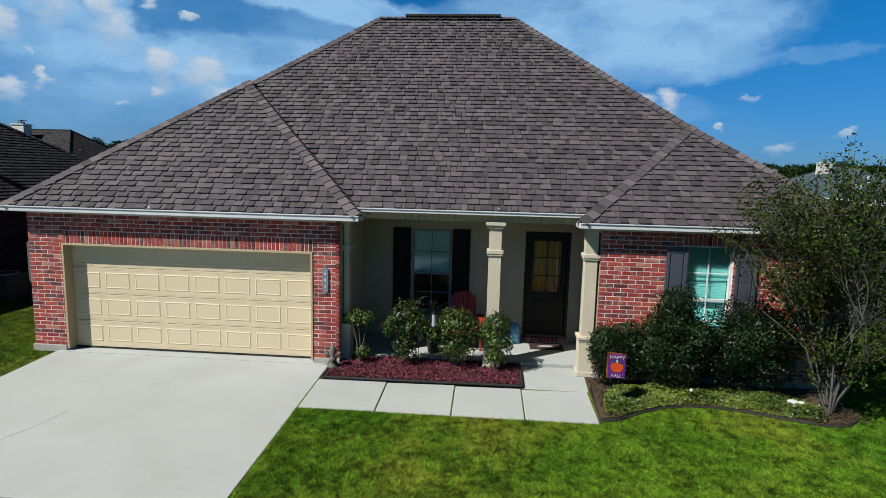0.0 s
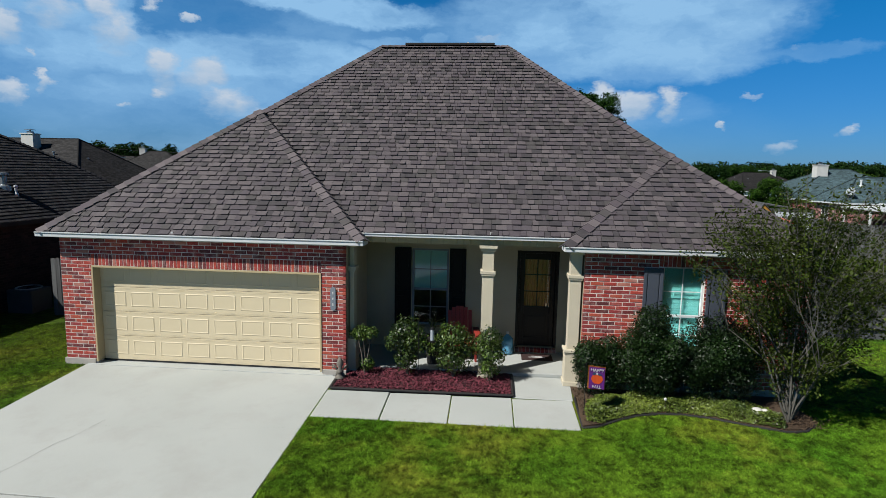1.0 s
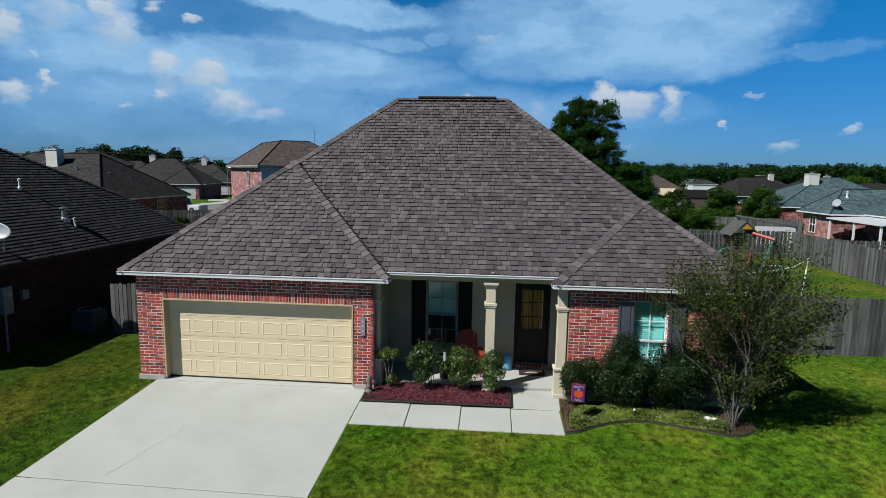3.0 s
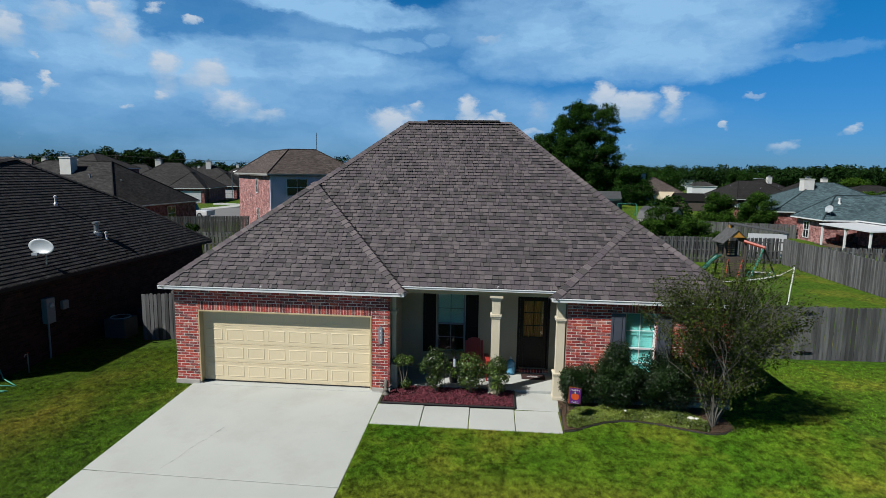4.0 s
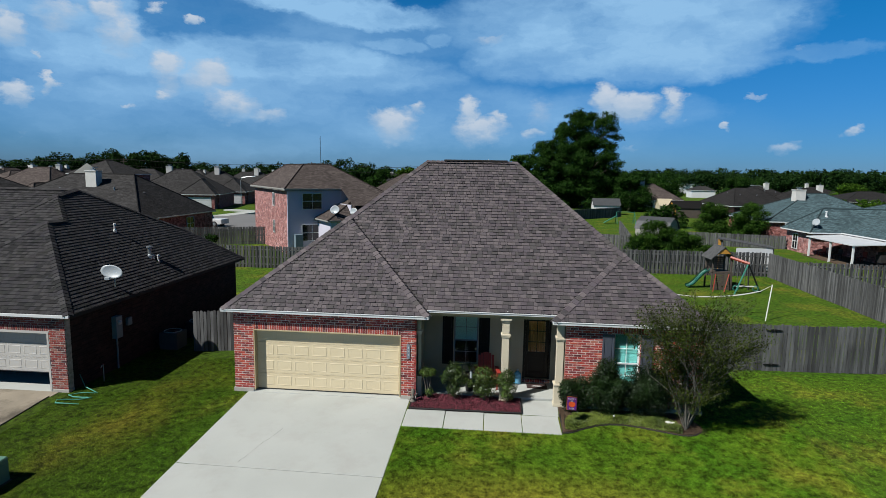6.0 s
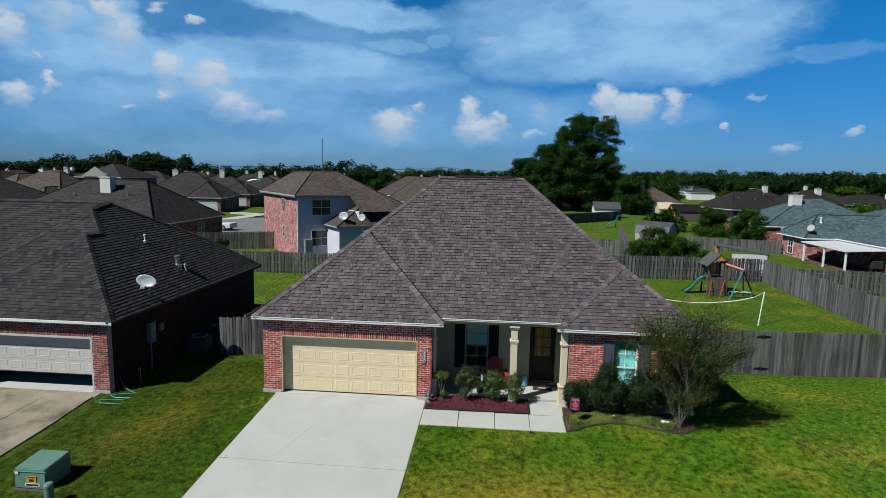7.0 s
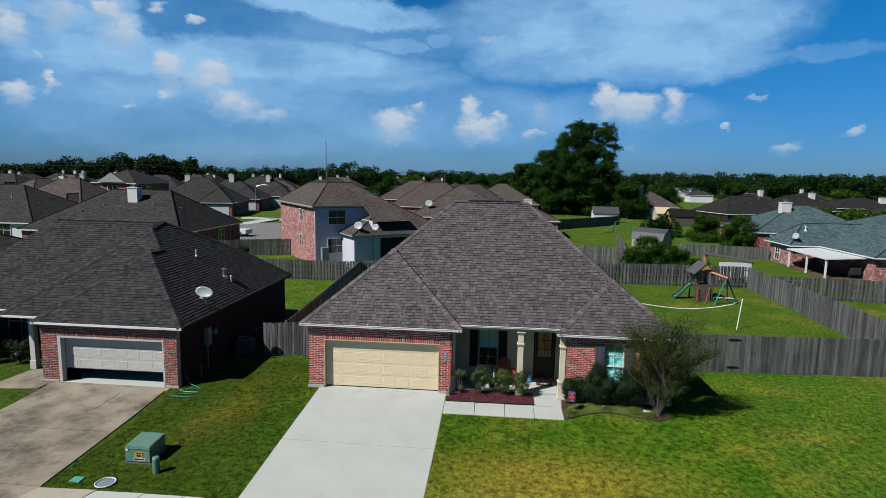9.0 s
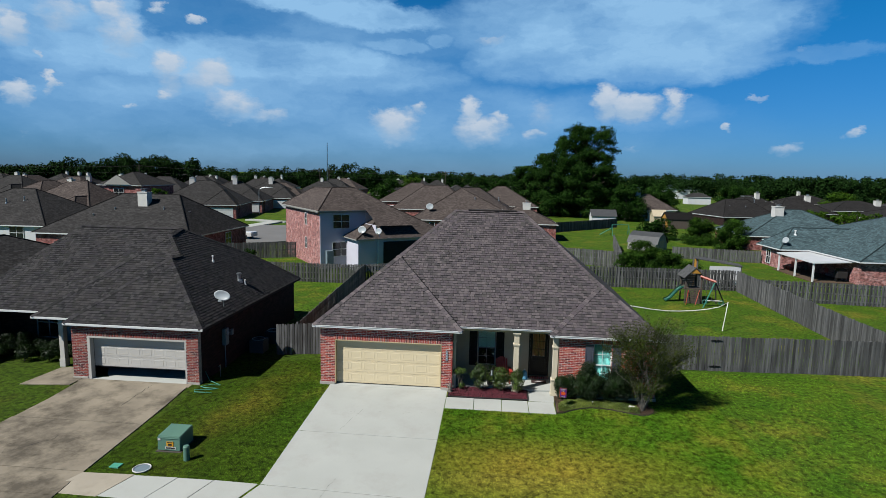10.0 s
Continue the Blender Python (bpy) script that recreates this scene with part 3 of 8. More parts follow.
def tube(bm, points, radii, sides=8, caps=True):
    """A tube along points, tapered by radii."""
    rings = []
    pts = [Vector(p) for p in points]
    if isinstance(radii, (int, float)):
        radii = [radii] * len(pts)
    for i, p in enumerate(pts):
        d = (pts[min(i + 1, len(pts) - 1)] - pts[max(i - 1, 0)]).normalized()
        side = d.cross(Vector((0, 0, 1)) if abs(d.z) < 0.95 else Vector((1, 0, 0))).normalized()
        up = side.cross(d)
        rings.append([bm.verts.new(p + radii[i] * (math.cos(a) * side + math.sin(a) * up)) for a in [2 * math.pi * k / sides for k in range(sides)]])
    for a, b in zip(rings, rings[1:]):
        for k in range(sides):
            bm.faces.new((a[k], a[(k + 1) % sides], b[(k + 1) % sides], b[k]))
    if caps:
        bm.faces.new(rings[0][::-1])
        bm.faces.new(rings[-1])


def turned(bm, profile, at, sides=20):
    """A body of revolution: profile of (radius, height)."""
    rings = [[bm.verts.new((at[0] + r * math.cos(2 * math.pi * k / sides), at[1] + r * math.sin(2 * math.pi * k / sides), at[2] + h)) for k in range(sides)]
             for r, h in profile]
    for a, b in zip(rings, rings[1:]):
        for k in range(sides):
            bm.faces.new((a[k], a[(k + 1) % sides], b[(k + 1) % sides], b[k]))
    bm.faces.new(rings[0][::-1])
    bm.faces.new(rings[-1])


def prism(bm, outline, z0, z1):
    """An upright slab over an outline in plan."""
    low = [bm.verts.new((x, y, z0)) for x, y in outline]
    top = [bm.verts.new((x, y, z1)) for x, y in outline]
    n = len(outline)
    bm.faces.new(low[::-1])
    bm.faces.new(top)
    for i in range(n):
        bm.faces.new((low[i], low[(i + 1) % n], top[(i + 1) % n], top[i]))


def polygon(bm, points, thick=0.0, down=(0, 0, -1)):
    vs = [bm.verts.new(p) for p in points]
    f = bm.faces.new(vs)
    if thick:
        made = bmesh.ops.extrude_face_region(bm, geom=[f])
        bmesh.ops.translate(bm, vec=Vector(down) * thick, verts=[v for v in made["geom"] if isinstance(v, bmesh.types.BMVert)])
    return f


def leaves(rng, centers, normals, sizes, aspect=0.5, droop=0.25):
    """Verts and faces of folded leaves: four corners each."""
    n = len(centers)
    nrm = normals + rng.normal(0, 0.45, (n, 3))
    nrm /= np.linalg.norm(nrm, axis=1)[:, None] + 1e-9
    a = rng.normal(0, 1, (n, 3))
    a -= nrm * np.sum(a * nrm, axis=1)[:, None]
    a /= np.linalg.norm(a, axis=1)[:, None] + 1e-9
    b = np.cross(nrm, a)
    s = sizes[:, None]
    v = np.stack([centers - a * s * 0.5, centers + b * s * aspect * 0.5 - nrm * s * 0.06, centers + a * s * 0.5 - nrm * s * droop * 0.4,
                  centers - b * s * aspect * 0.5 - nrm * s * 0.06], axis=1).reshape(-1, 3)
    f = np.arange(4 * n).reshape(n, 4)
    return v, f


def leaf_mesh(name, v, f, mat):
    me = bpy.data.meshes.new(name)
    me.vertices.add(len(v))
    me.vertices.foreach_set("co", v.astype(np.float32).ravel())
    me.loops.add(f.size)
    me.loops.foreach_set("vertex_index", f.astype(np.int32).ravel())
    me.polygons.add(len(f))
    me.polygons.foreach_set("loop_start", np.arange(0, f.size, f.shape[1], dtype=np.int32))
    me.materials.append(MATS[mat])
    me.update(calc_edges=True)
    me.validate()
    return me


def blob_leaves(rng, lumps, per_m2, size, shell=0.35, aspect=0.5, low=-0.7):
    """Leaves over a set of lumps (x, y, z, rx, ry, rz), thick near the outside and uneven."""
    cs, ns, ss = [], [], []
    for x, y, z, rx, ry, rz in lumps:
        n = max(12, int(per_m2 * 4 * math.pi * ((rx * ry + ry * rz + rx * rz) / 3)))
        d = rng.normal(0, 1, (n, 3))
        d /= np.linalg.norm(d, axis=1)[:, None]
        d = d[d[:, 2] > low]
        wave = 1 + 0.16 * np.sin(d[:, 0] * 5 + x * 3) * np.cos(d[:, 1] * 6 + z) + 0.10 * np.sin(d[:, 2] * 9 + y * 2)
        r = wave * (1 - shell * rng.random(len(d)) ** 1.6)
        cs.append(np.array((x, y, z)) + d * r[:, None] * np.array((rx, ry, rz)))
        ns.append(d / np.array((rx, ry, rz)))
        ss.append(size * (0.6 + 0.8 * rng.random(len(d))))
    c, n, s = np.concatenate(cs), np.concatenate(ns), np.concatenate(ss)
    n /= np.linalg.norm(n, axis=1)[:, None]
    return leaves(rng, c, n, s, aspect)


# ---- roofs of separate shingles ----
def shingle_rows(rng, corners, row=0.155, lift=0.030, even=False):
    """Tabs over a flat convex slope with this outline. Yields the eight corners of each tab and its row's height."""
    pts = [Vector(c) for c in corners]
    nrm = (pts[1] - pts[0]).cross(pts[2] - pts[0]).normalized()
    if nrm.z < 0:
        nrm = -nrm
    e = nrm.cross(Vector((0, 0, 1))).normalized()
    up = nrm.cross(e).normalized()
    if up.z < 0:
        up = -up
    o = min(pts, key=lambda p: p.z)
    flat = [((p - o).dot(e), (p - o).dot(up)) for p in pts]

    def span(v):
        xs = []
        for (x0, v0), (x1, v1) in zip(flat, flat[1:] + flat[:1]):
            if abs(v1 - v0) < 1e-6:
                if abs(v - v0) < 1e-6:
                    xs += [x0, x1]
            elif min(v0, v1) - 1e-6 <= v <= max(v0, v1) + 1e-6:
                xs.append(x0 + (x1 - x0) * (v - v0) / (v1 - v0))
        return (min(xs), max(xs)) if len(xs) > 1 else None

    top = max(v for _, v in flat)
    v = 0.0
    while v < top - 0.01:
        v1 = min(v + row, top)
        low, high = span(v), span(v1)
        if low and high:
            x = low[0] - rng.random() * 0.2
            raised = rng.random() < 0.5
            while x < low[1]:
                raised = not raised
                w = rng.choice((0.13, 0.16, 0.19, 0.23)) if raised else rng.choice((0.08, 0.12, 0.17, 0.22))
                a, b = max(x, low[0]), min(x + w, low[1])
                a1, b1 = max(x, high[0]), min(x + w, high[1])
                if b - a > 0.02:
                    if b1 < a1:
                        a1 = b1 = min(max((a + b) / 2, high[0]), high[1])
                    g = 0.005
                    h = lift * (1.0 + 0.3 * rng.random()) if raised or even else 0.4 * lift
                    drop = (0.010 if raised or even else -0.012) * (v > 0)
                    p = lambda s, q, n: o + e * s + up * q + nrm * n
                    yield [p(a + g, v - drop, 0.0), p(b - g, v - drop, 0.0), p(b1 - g, v1, 0.0), p(a1 + g, v1, 0.0),
                           p(a + g, v - drop, h), p(b - g, v - drop, h), p(b1 - g, v1, 0.004), p(a1 + g, v1, 0.004)], v
                x += w
        v = v1


TAB = [(4, 5, 6, 7), (0, 1, 5, 4), (1, 2, 6, 5), (3, 0, 4, 7)]


def shingle_roof(roof, slopes, mats, single=0, rows=None, lift=0.030, even=False):
    """Covers slopes with tabs under the roof part: the first ones as parts of their own, the others joined."""
    rng = random.Random(7)
    verts, faces, made = [], [], 0
    for corners in slopes:
        for tab, v in shingle_rows(rng, corners, lift=lift, even=even):
            if made < single and (rows is None or v < rows):
                c = sum(tab, Vector()) / 8
                me = mesh_of("shingle", [t - c for t in tab], TAB, mats[0])
                piece("shingle", me, roof, c)
                made += 1
            else:
                n = len(verts)
                verts += tab
                faces += [tuple(i + n for i in f) for f in TAB]
    piece("shingles", mesh_of("shingles", verts, faces, mats[1]), roof, kind="stuff")


def hip_caps(roof, a, b, mat, width=0.16, step=0.19):
    """Bent cap shingles lapped along a hip or ridge from a up to b."""
    a, b = Vector(a), Vector(b)
    d = (b - a).normalized()
    side = d.cross(Vector((0, 0, 1))).normalized()
    up = side.cross(d)
    n = max(1, int((b - a).length / step))
    q = (b - a) / n * 1.25
    pts = []
    for c, h in ((Vector(), 0.050), (q, 0.030)):
        pts += [c - side * width + up * (h - 0.085), c + up * h, c + side * width + up * (h - 0.085)]
    pts += [p - up * 0.022 for p in pts[:3]]
    me = mesh_of("hip_cap", pts, [(0, 1, 4, 3), (1, 2, 5, 4), (6, 7, 1, 0), (7, 8, 2, 1)], mat)
    for i in range(n):
        piece("hip_cap", me, roof, a + (b - a) * (i / n))


# ---- brickwork ----
BRICK_L, BRICK_H, COURSE, STEP = 0.242, 0.066, 0.079, 0.255
BRICK_CACHE = {}


def brick_mesh(w, h, deep, mat):
    key = (round(w, 3), round(h, 3), deep, mat)
    if key not in BRICK_CACHE:
        bm = boxes((-w / 2, w / 2, -deep / 2, deep / 2, -h / 2, h / 2), bevel=0.0)
        bmesh.ops.bevel(bm, geom=[e for e in bm.edges if all(v.co.y < 0 for v in e.verts)], offset=0.005, segments=1, affect="EDGES")
        me = bpy.data.meshes.new("brick")
        bm.to_mesh(me)
        bm.free()
        me.materials.append(MATS[mat])
        BRICK_CACHE[key] = me
    return BRICK_CACHE[key]


def brick_layout(x0, x1, z0, z1, holes, soldiers):
    """Running bond with openings: centre x, centre z, width, height of every brick; soldiers: rows of upright bricks (x0, x1, z0, height)."""
    out = []
    course = 0
    z = z0
    stops = list(holes) + [(a, b, c, c + h + 0.01) for a, b, c, h in soldiers]
    while z + BRICK_H <= z1 + 0.02:
        x = x0 - (0.1275 if course % 2 else 0)
        while x < x1:
            end = x + BRICK_L
            pieces = [(max(x, x0), x1 if end > x1 - 0.06 else end)]
            for hx0, hx1, hz0, hz1 in stops:
                if z + BRICK_H * 0.5 > hz0 and z + BRICK_H * 0.5 < hz1:
                    cut = []
                    for a, b in pieces:
                        if b <= hx0 or a >= hx1:
                            cut.append((a, b))
                        else:
                            cut += [(a, hx0 - 0.004)] if a < hx0 else []
                            cut += [(hx1 + 0.004, b)] if b > hx1 else []
                    pieces = cut
            out += [((a + b) / 2, z + BRICK_H / 2, round(b - a, 2), BRICK_H) for a, b in pieces if b - a > 0.035]
            x += STEP
        z += COURSE
        course += 1
    for a, b, c, h in soldiers:
        n = round((b - a) / COURSE)
        out += [(a + (i + 0.5) * (b - a) / n, c + h / 2, (b - a) / n - 0.010, h) for i in range(n)]
    return out


def lay_bricks(wall, y, layout, single, rng, deep=0.05, mats=("brick", "brick_joined")):
    """The first bricks as parts of the wall, the rest joined; each stands a little proud of the mortar."""
    verts, faces = [], []
    for i, (x, z, w, h) in enumerate(layout):
        at = (x, y + deep / 2 - 0.004 - 0.003 * rng.random(), z + rng.uniform(-0.0015, 0.0015))
        me = brick_mesh(w, h, deep, mats[0])
        if i < single:
            piece("brick", me, wall, at)
        else:
            n = len(verts)
            verts += [v.co + Vector(at) for v in me.vertices]
            faces += [tuple(k + n for k in p.vertices) for p in me.polygons]
    if verts:
        piece("bricks", mesh_of("bricks", verts, faces, mats[1]), wall, kind="stuff")


# ---- openings ----
def holed_wall(name, xs, zs, holes, y0, y1, mat, parent, label=""):
    """One wall facing -y over a net of lines; holes are the cells (column, row) left open."""
    bm = bmesh.new()
    grid = {(i, k, y): bm.verts.new((x, y, z)) for y in (y0, y1) for i, x in enumerate(xs) for k, z in enumerate(zs)}
    n, m = len(xs) - 1, len(zs) - 1
    for i in range(n):
        for k in range(m):
            if (i, k) in holes:
                continue
            q = [(i, k), (i + 1, k), (i + 1, k + 1), (i, k + 1)]
            bm.faces.new([grid[a, b, y0] for a, b in q])
            bm.faces.new([grid[a, b, y1] for a, b in q[::-1]])
            for (a, b), (c, d), beside in ((q[0], q[1], (i, k - 1)), (q[1], q[2], (i + 1, k)), (q[2], q[3], (i, k + 1)), (q[3], q[0], (i - 1, k))):
                if beside in holes or not (0 <= beside[0] < n and 0 <= beside[1] < m):
                    bm.faces.new((grid[a, b, y0], grid[a, b, y1], grid[c, d, y1], grid[c, d, y0]))
    bmesh.ops.delete(bm, geom=[v for v in bm.verts if not v.link_faces], context="VERTS")
    bmesh.ops.recalc_face_normals(bm, faces=bm.faces)
    return part(name, bm, mat, parent, label)


def sash_window(parent, x0, x1, z0, z1, y, mid, cols=2, frame_mat="window_grey", blind=0.0, reveal=0.07, label="", shade=0.0, f=0.045, shade_mat="blind"):
    """A single-hung window set into a wall that faces -y: frame, sashes with bars, glass, blinds behind, and a dark
    sheet painted as the unlit interior.
    """
    w = part("window", boxes((x0, x0 + f, y, y + reveal, z0, z1), (x1 - f, x1, y, y + reveal, z0, z1), (x0 + f, x1 - f, y, y + reveal, z1 - f, z1),
                             (x0 + f, x1 - f, y, y + reveal, z0, z0 + f), bevel=0.004), frame_mat, parent, label)
    part("window_sill", boxes((x0 - 0.02, x1 + 0.02, y - 0.03, y + 0.03, z0 - 0.05, z0 - 0.002), bevel=0.006), frame_mat, w)
    part("meeting_rail", boxes((x0 + f, x1 - f, y + 0.012, y + 0.05, mid - 0.025, mid + 0.025), bevel=0.004), frame_mat, w)
    bar = lambda *s: part("glazing_bar", boxes(s), frame_mat, w)
    for k in range(1, cols):
        x = x0 + (x1 - x0) * k / cols
        bar(x - 0.009, x + 0.009, y + 0.022, y + 0.036, z0 + f, mid - 0.025)
        bar(x - 0.009, x + 0.009, y + 0.022, y + 0.036, mid + 0.025, z1 - f)
    for a, b in ((z0 + f, mid - 0.025), (mid + 0.025, z1 - f)):
        bar(x0 + f, x1 - f, y + 0.024, y + 0.034, (a + b) / 2 - 0.009, (a + b) / 2 + 0.009)
    for a, b in ((z0 + f, mid - 0.025), (mid + 0.025, z1 - f)):
        g = part("pane", boxes((x0 + f, x1 - f, y + 0.040, y + 0.046, a, b)), "glass", w)
        g.visible_shadow = False
    if shade:
        part("shade", boxes((x0 + f, x1 - f, y + 0.07, y + 0.075, z1 - shade * (z1 - z0), z1 - f)), shade_mat, w, "plain aqua shade")
    if blind:
        for k in range(int((z1 - z0 - 2 * f) / 0.05)):
            z = z1 - f - 0.03 - k * 0.05
            if z < z1 - blind * (z1 - z0):
                break
            bm = boxes((x0 + f, x1 - f, -0.002, 0.002, -0.026, 0.026))
            bmesh.ops.rotate(bm, cent=(0, 0, 0), matrix=Matrix.Rotation(radians(-18), 3, "X"), verts=bm.verts)
            bmesh.ops.translate(bm, vec=(0, y + 0.10, z), verts=bm.verts)
            part("slat", bm, "blind", w)
    # one dark sheet close behind the glass, painted as unlit depth
    part("room", boxes((x0, x1, y + 0.16, y + 0.18, z0, z1)), "shade_black", w, "flat dark sheet painted as the unlit interior")
    return w


def shutter(parent, x0, x1, z0, z1, y, mat, label=""):
    """A panelled shutter: stiles, rails and sunk panels."""
    s = part("shutter", boxes((x0, x1, y - 0.018, y - 0.002, z0, z1)), mat, parent, label)
    w = 0.055
    mid = z0 + (z1 - z0) * 0.42
    part("shutter_frame", boxes((x0, x0 + w, y - 0.04, y - 0.018, z0, z1), (x1 - w, x1, y - 0.04, y - 0.018, z0, z1),
                                *[(x0 + w, x1 - w, y - 0.04, y - 0.018, z - 0.05, z + 0.05) for z in (z0 + 0.05, mid, z1 - 0.05)], bevel=0.004), mat, s)
    part("shutter_panel", boxes(*[(x0 + w + 0.02, x1 - w - 0.02, y - 0.032, y - 0.018, a + 0.07, b - 0.07) for a, b in ((z0, mid), (mid, z1))], bevel=0.01), mat, s)
    return s


def garage_door(parent, x0, x1, z0, z1, y, cols, mat, name="garage_door", label="", sections=4):
    """A sectional door: each section a slab with raised panels and a shallow lap between the sections."""
    door = part(name, boxes((x0, x1, y + 0.03, y + 0.05, z0, z1)), mat, parent, label)
    step = (z1 - z0) / sections
    pw = (x1 - x0) / cols
    for k in range(sections):
        a = z0 + k * step
        sec = part("door_section", boxes((x0, x1, y, y + 0.03, a + 0.004, a + step - 0.004), bevel=0.003), mat, door)
        bm = bmesh.new()
        for c in range(cols):
            px0, px1 = x0 + c * pw + 0.055, x0 + (c + 1) * pw - 0.055
            pz0, pz1 = a + 0.115, a + step - 0.10
            # a shallow pressed panel: a sloped rise to a flat field
            low = [bm.verts.new((px, y - 0.0005, pz)) for px, pz in ((px0, pz0), (px1, pz0), (px1, pz1), (px0, pz1))]
            mid = [bm.verts.new((px, y - 0.008, pz)) for px, pz in ((px0 + 0.018, pz0 + 0.018), (px1 - 0.018, pz0 + 0.018), (px1 - 0.018, pz1 - 0.018), (px0 + 0.018, pz1 - 0.018))]
            dip = [bm.verts.new((px, y - 0.0025, pz)) for px, pz in ((px0 + 0.032, pz0 + 0.032), (px1 - 0.032, pz0 + 0.032), (px1 - 0.032, pz1 - 0.032), (px0 + 0.032, pz1 - 0.032))]
            for one, two in ((low, mid), (mid, dip)):
                for i in range(4):
                    bm.faces.new((one[i], one[(i + 1) % 4], two[(i + 1) % 4], two[i]))
            bm.faces.new(dip)
        for z in (0.03, 0.05, step - 0.05, step - 0.03):
            box(bm, x0 + 0.01, x1 - 0.01, y - 0.0018, y, a + z, a + z + 0.006)
        part("panel_mould", bm, mat, sec)
    part("bottom_seal", boxes((x0, x1, y - 0.004, y + 0.03, z0 - 0.022, z0 + 0.002)), "black_rubber", door, "black rubber seal")
    return door

# ---- ground ----
def slab_z(y):
    """Height of the paving, which falls to the street."""
    return -0.042 * max(0.0, min(-0.5 - y, 9.0))


def ground_z(x, y):
    side = min(1.0, max(0.0, (-1.2 - x) / 4.5))
    side = side * side * (3 - 2 * side)
    fall = -0.24 * side * min(1.0, max(0.0, (y + 9) / 6))
    under = 0.07 if 0.5 < x < 4.5 and -12.6 < y < 0.3 else 0.0
    return slab_z(y) - 0.015 - under + fall + 0.009 * math.sin(x * 0.9 + y * 0.5) * math.cos(y * 0.7)


def build_ground():
    far = [60, 80, 110, 160, 240, 400, 800, 1800, 4000]
    xs = [-v for v in reversed(far)] + [-60 + i for i in range(1, 120)] + far
    ys = [-v for v in reversed(far)] + [-60 + i for i in range(1, 120)] + far
    verts = [(x, y, ground_z(x, y)) for y in ys for x in xs]
    n = len(xs)
    faces = [(j * n + i, j * n + i + 1, (j + 1) * n + i + 1, (j + 1) * n + i) for j in range(len(ys) - 1) for i in range(n - 1)]
    tagged(new("ground", mesh_of("ground", verts, faces, "lawn", smooth=True)), "mown green lawn with yellowed dry patches", "lawn", kind="structure")


build_ground()

DRIVE_X0, DRIVE_X1 = -0.22, 5.27


def slab(name, outline, mat, parent=None, thick=0.12, lift=0.0):
    """A paving slab whose top follows the fall of the ground."""
    bm = bmesh.new()
    top = [bm.verts.new((x, y, slab_z(y) + lift)) for x, y in outline]
    low = [bm.verts.new((x, y, slab_z(y) + lift - thick)) for x, y in outline]
    bm.faces.new(top)
    bm.faces.new(low[::-1])
    k = len(outline)
    for i in range(k):
        bm.faces.new((top[(i + 1) % k], top[i], low[i], low[(i + 1) % k]))
    bmesh.ops.recalc_face_normals(bm, faces=bm.faces)
    bmesh.ops.bevel(bm, geom=[e for e in bm.edges if all(v.co.z > slab_z(v.co.y) + lift - 0.01 for v in e.verts)], offset=0.008, segments=1, affect="EDGES")
    return part(name, bm, mat, parent)


driveway = tagged(slab("driveway", [(-0.20, 0.26), (-0.20, -0.05), (5.20, -0.05), (5.20, 0.26)], "concrete", lift=0.012),
                  "pale broom-finished concrete driveway with thin cracks", "driveway", kind="structure")
g = 0.028
slab("slab", [(DRIVE_X0, -0.05), (DRIVE_X0 + 0.02, -4.45), (5.26, -4.52), (DRIVE_X1, -0.05)], "concrete", driveway)
slab("slab", [(DRIVE_X0 + 0.02, -4.45 - g), (DRIVE_X0 + 0.04, -8.05), (5.22, -8.25), (5.26, -4.52 - g)], "concrete", driveway)
slab("slab", [(DRIVE_X0 + 0.04, -8.05 - g), (-0.6, -9.2), (-1.6, -12.5), (6.8, -12.5), (5.22, -8.25 - g)], "concrete", driveway)
for y in (-4.48, -8.16):
    slab("joint_bed", [(-0.1, y - 0.25), (-0.1, y + 0.25), (5.15, y + 0.25), (5.15, y - 0.25)], "crack", driveway, thick=0.06, lift=-0.024)


def crack(parent, points, width=0.006):
    bm = bmesh.new()
    rng = random.Random(len(points))
    line = []
    for (x0, y0), (x1, y1) in zip(points, points[1:]):
        for k in range(5):
            f = k / 5
            line.append((x0 + (x1 - x0) * f + rng.uniform(-0.03, 0.03), y0 + (y1 - y0) * f + rng.uniform(-0.03, 0.03)))
    for (x0, y0), (x1, y1) in zip(line, line[1:]):
        w = width * rng.uniform(0.4, 1.0)
        bm.faces.new([bm.verts.new((x, y, slab_z(y) + 0.004)) for x, y in ((x0, y0), (x1, y1), (x1 + w, y1), (x0 + w, y0))])
    part("crack", bm, "crack", parent, "hairline crack in the concrete")


crack(driveway, [(1.9, -2.4), (1.5, -3.8), (1.35, -4.4)])
crack(driveway, [(1.38, -2.70), (2.17, -2.58), (3.20, -2.52), (4.22, -2.46), (5.20, -2.31)], 0.004)
crack(driveway, [(2.2, -7.4), (2.0, -8.1), (1.9, -8.9)])

front_walk = tagged(slab("front_walk", [(8.88, -0.70), (10.02, -0.70), (10.10, 0.44), (8.93, 0.44)], "concrete"),
                    "pale concrete front walk in large slabs", "walkway", kind="structure")
slab("joint_bed", [(5.285, -1.85), (9.98, -1.85), (10.08, 0.43), (8.95, 0.43), (8.88, -0.74), (5.275, -0.78)], "crack", front_walk, lift=-0.022)
for a, b in ((5.288, 6.505), (6.525, 7.705), (7.725, 8.852), (8.87, 9.99)):
    slab("slab", [(a, -1.86), (b, -1.86), (b, -0.72), (a, -0.76)], "concrete", front_walk)

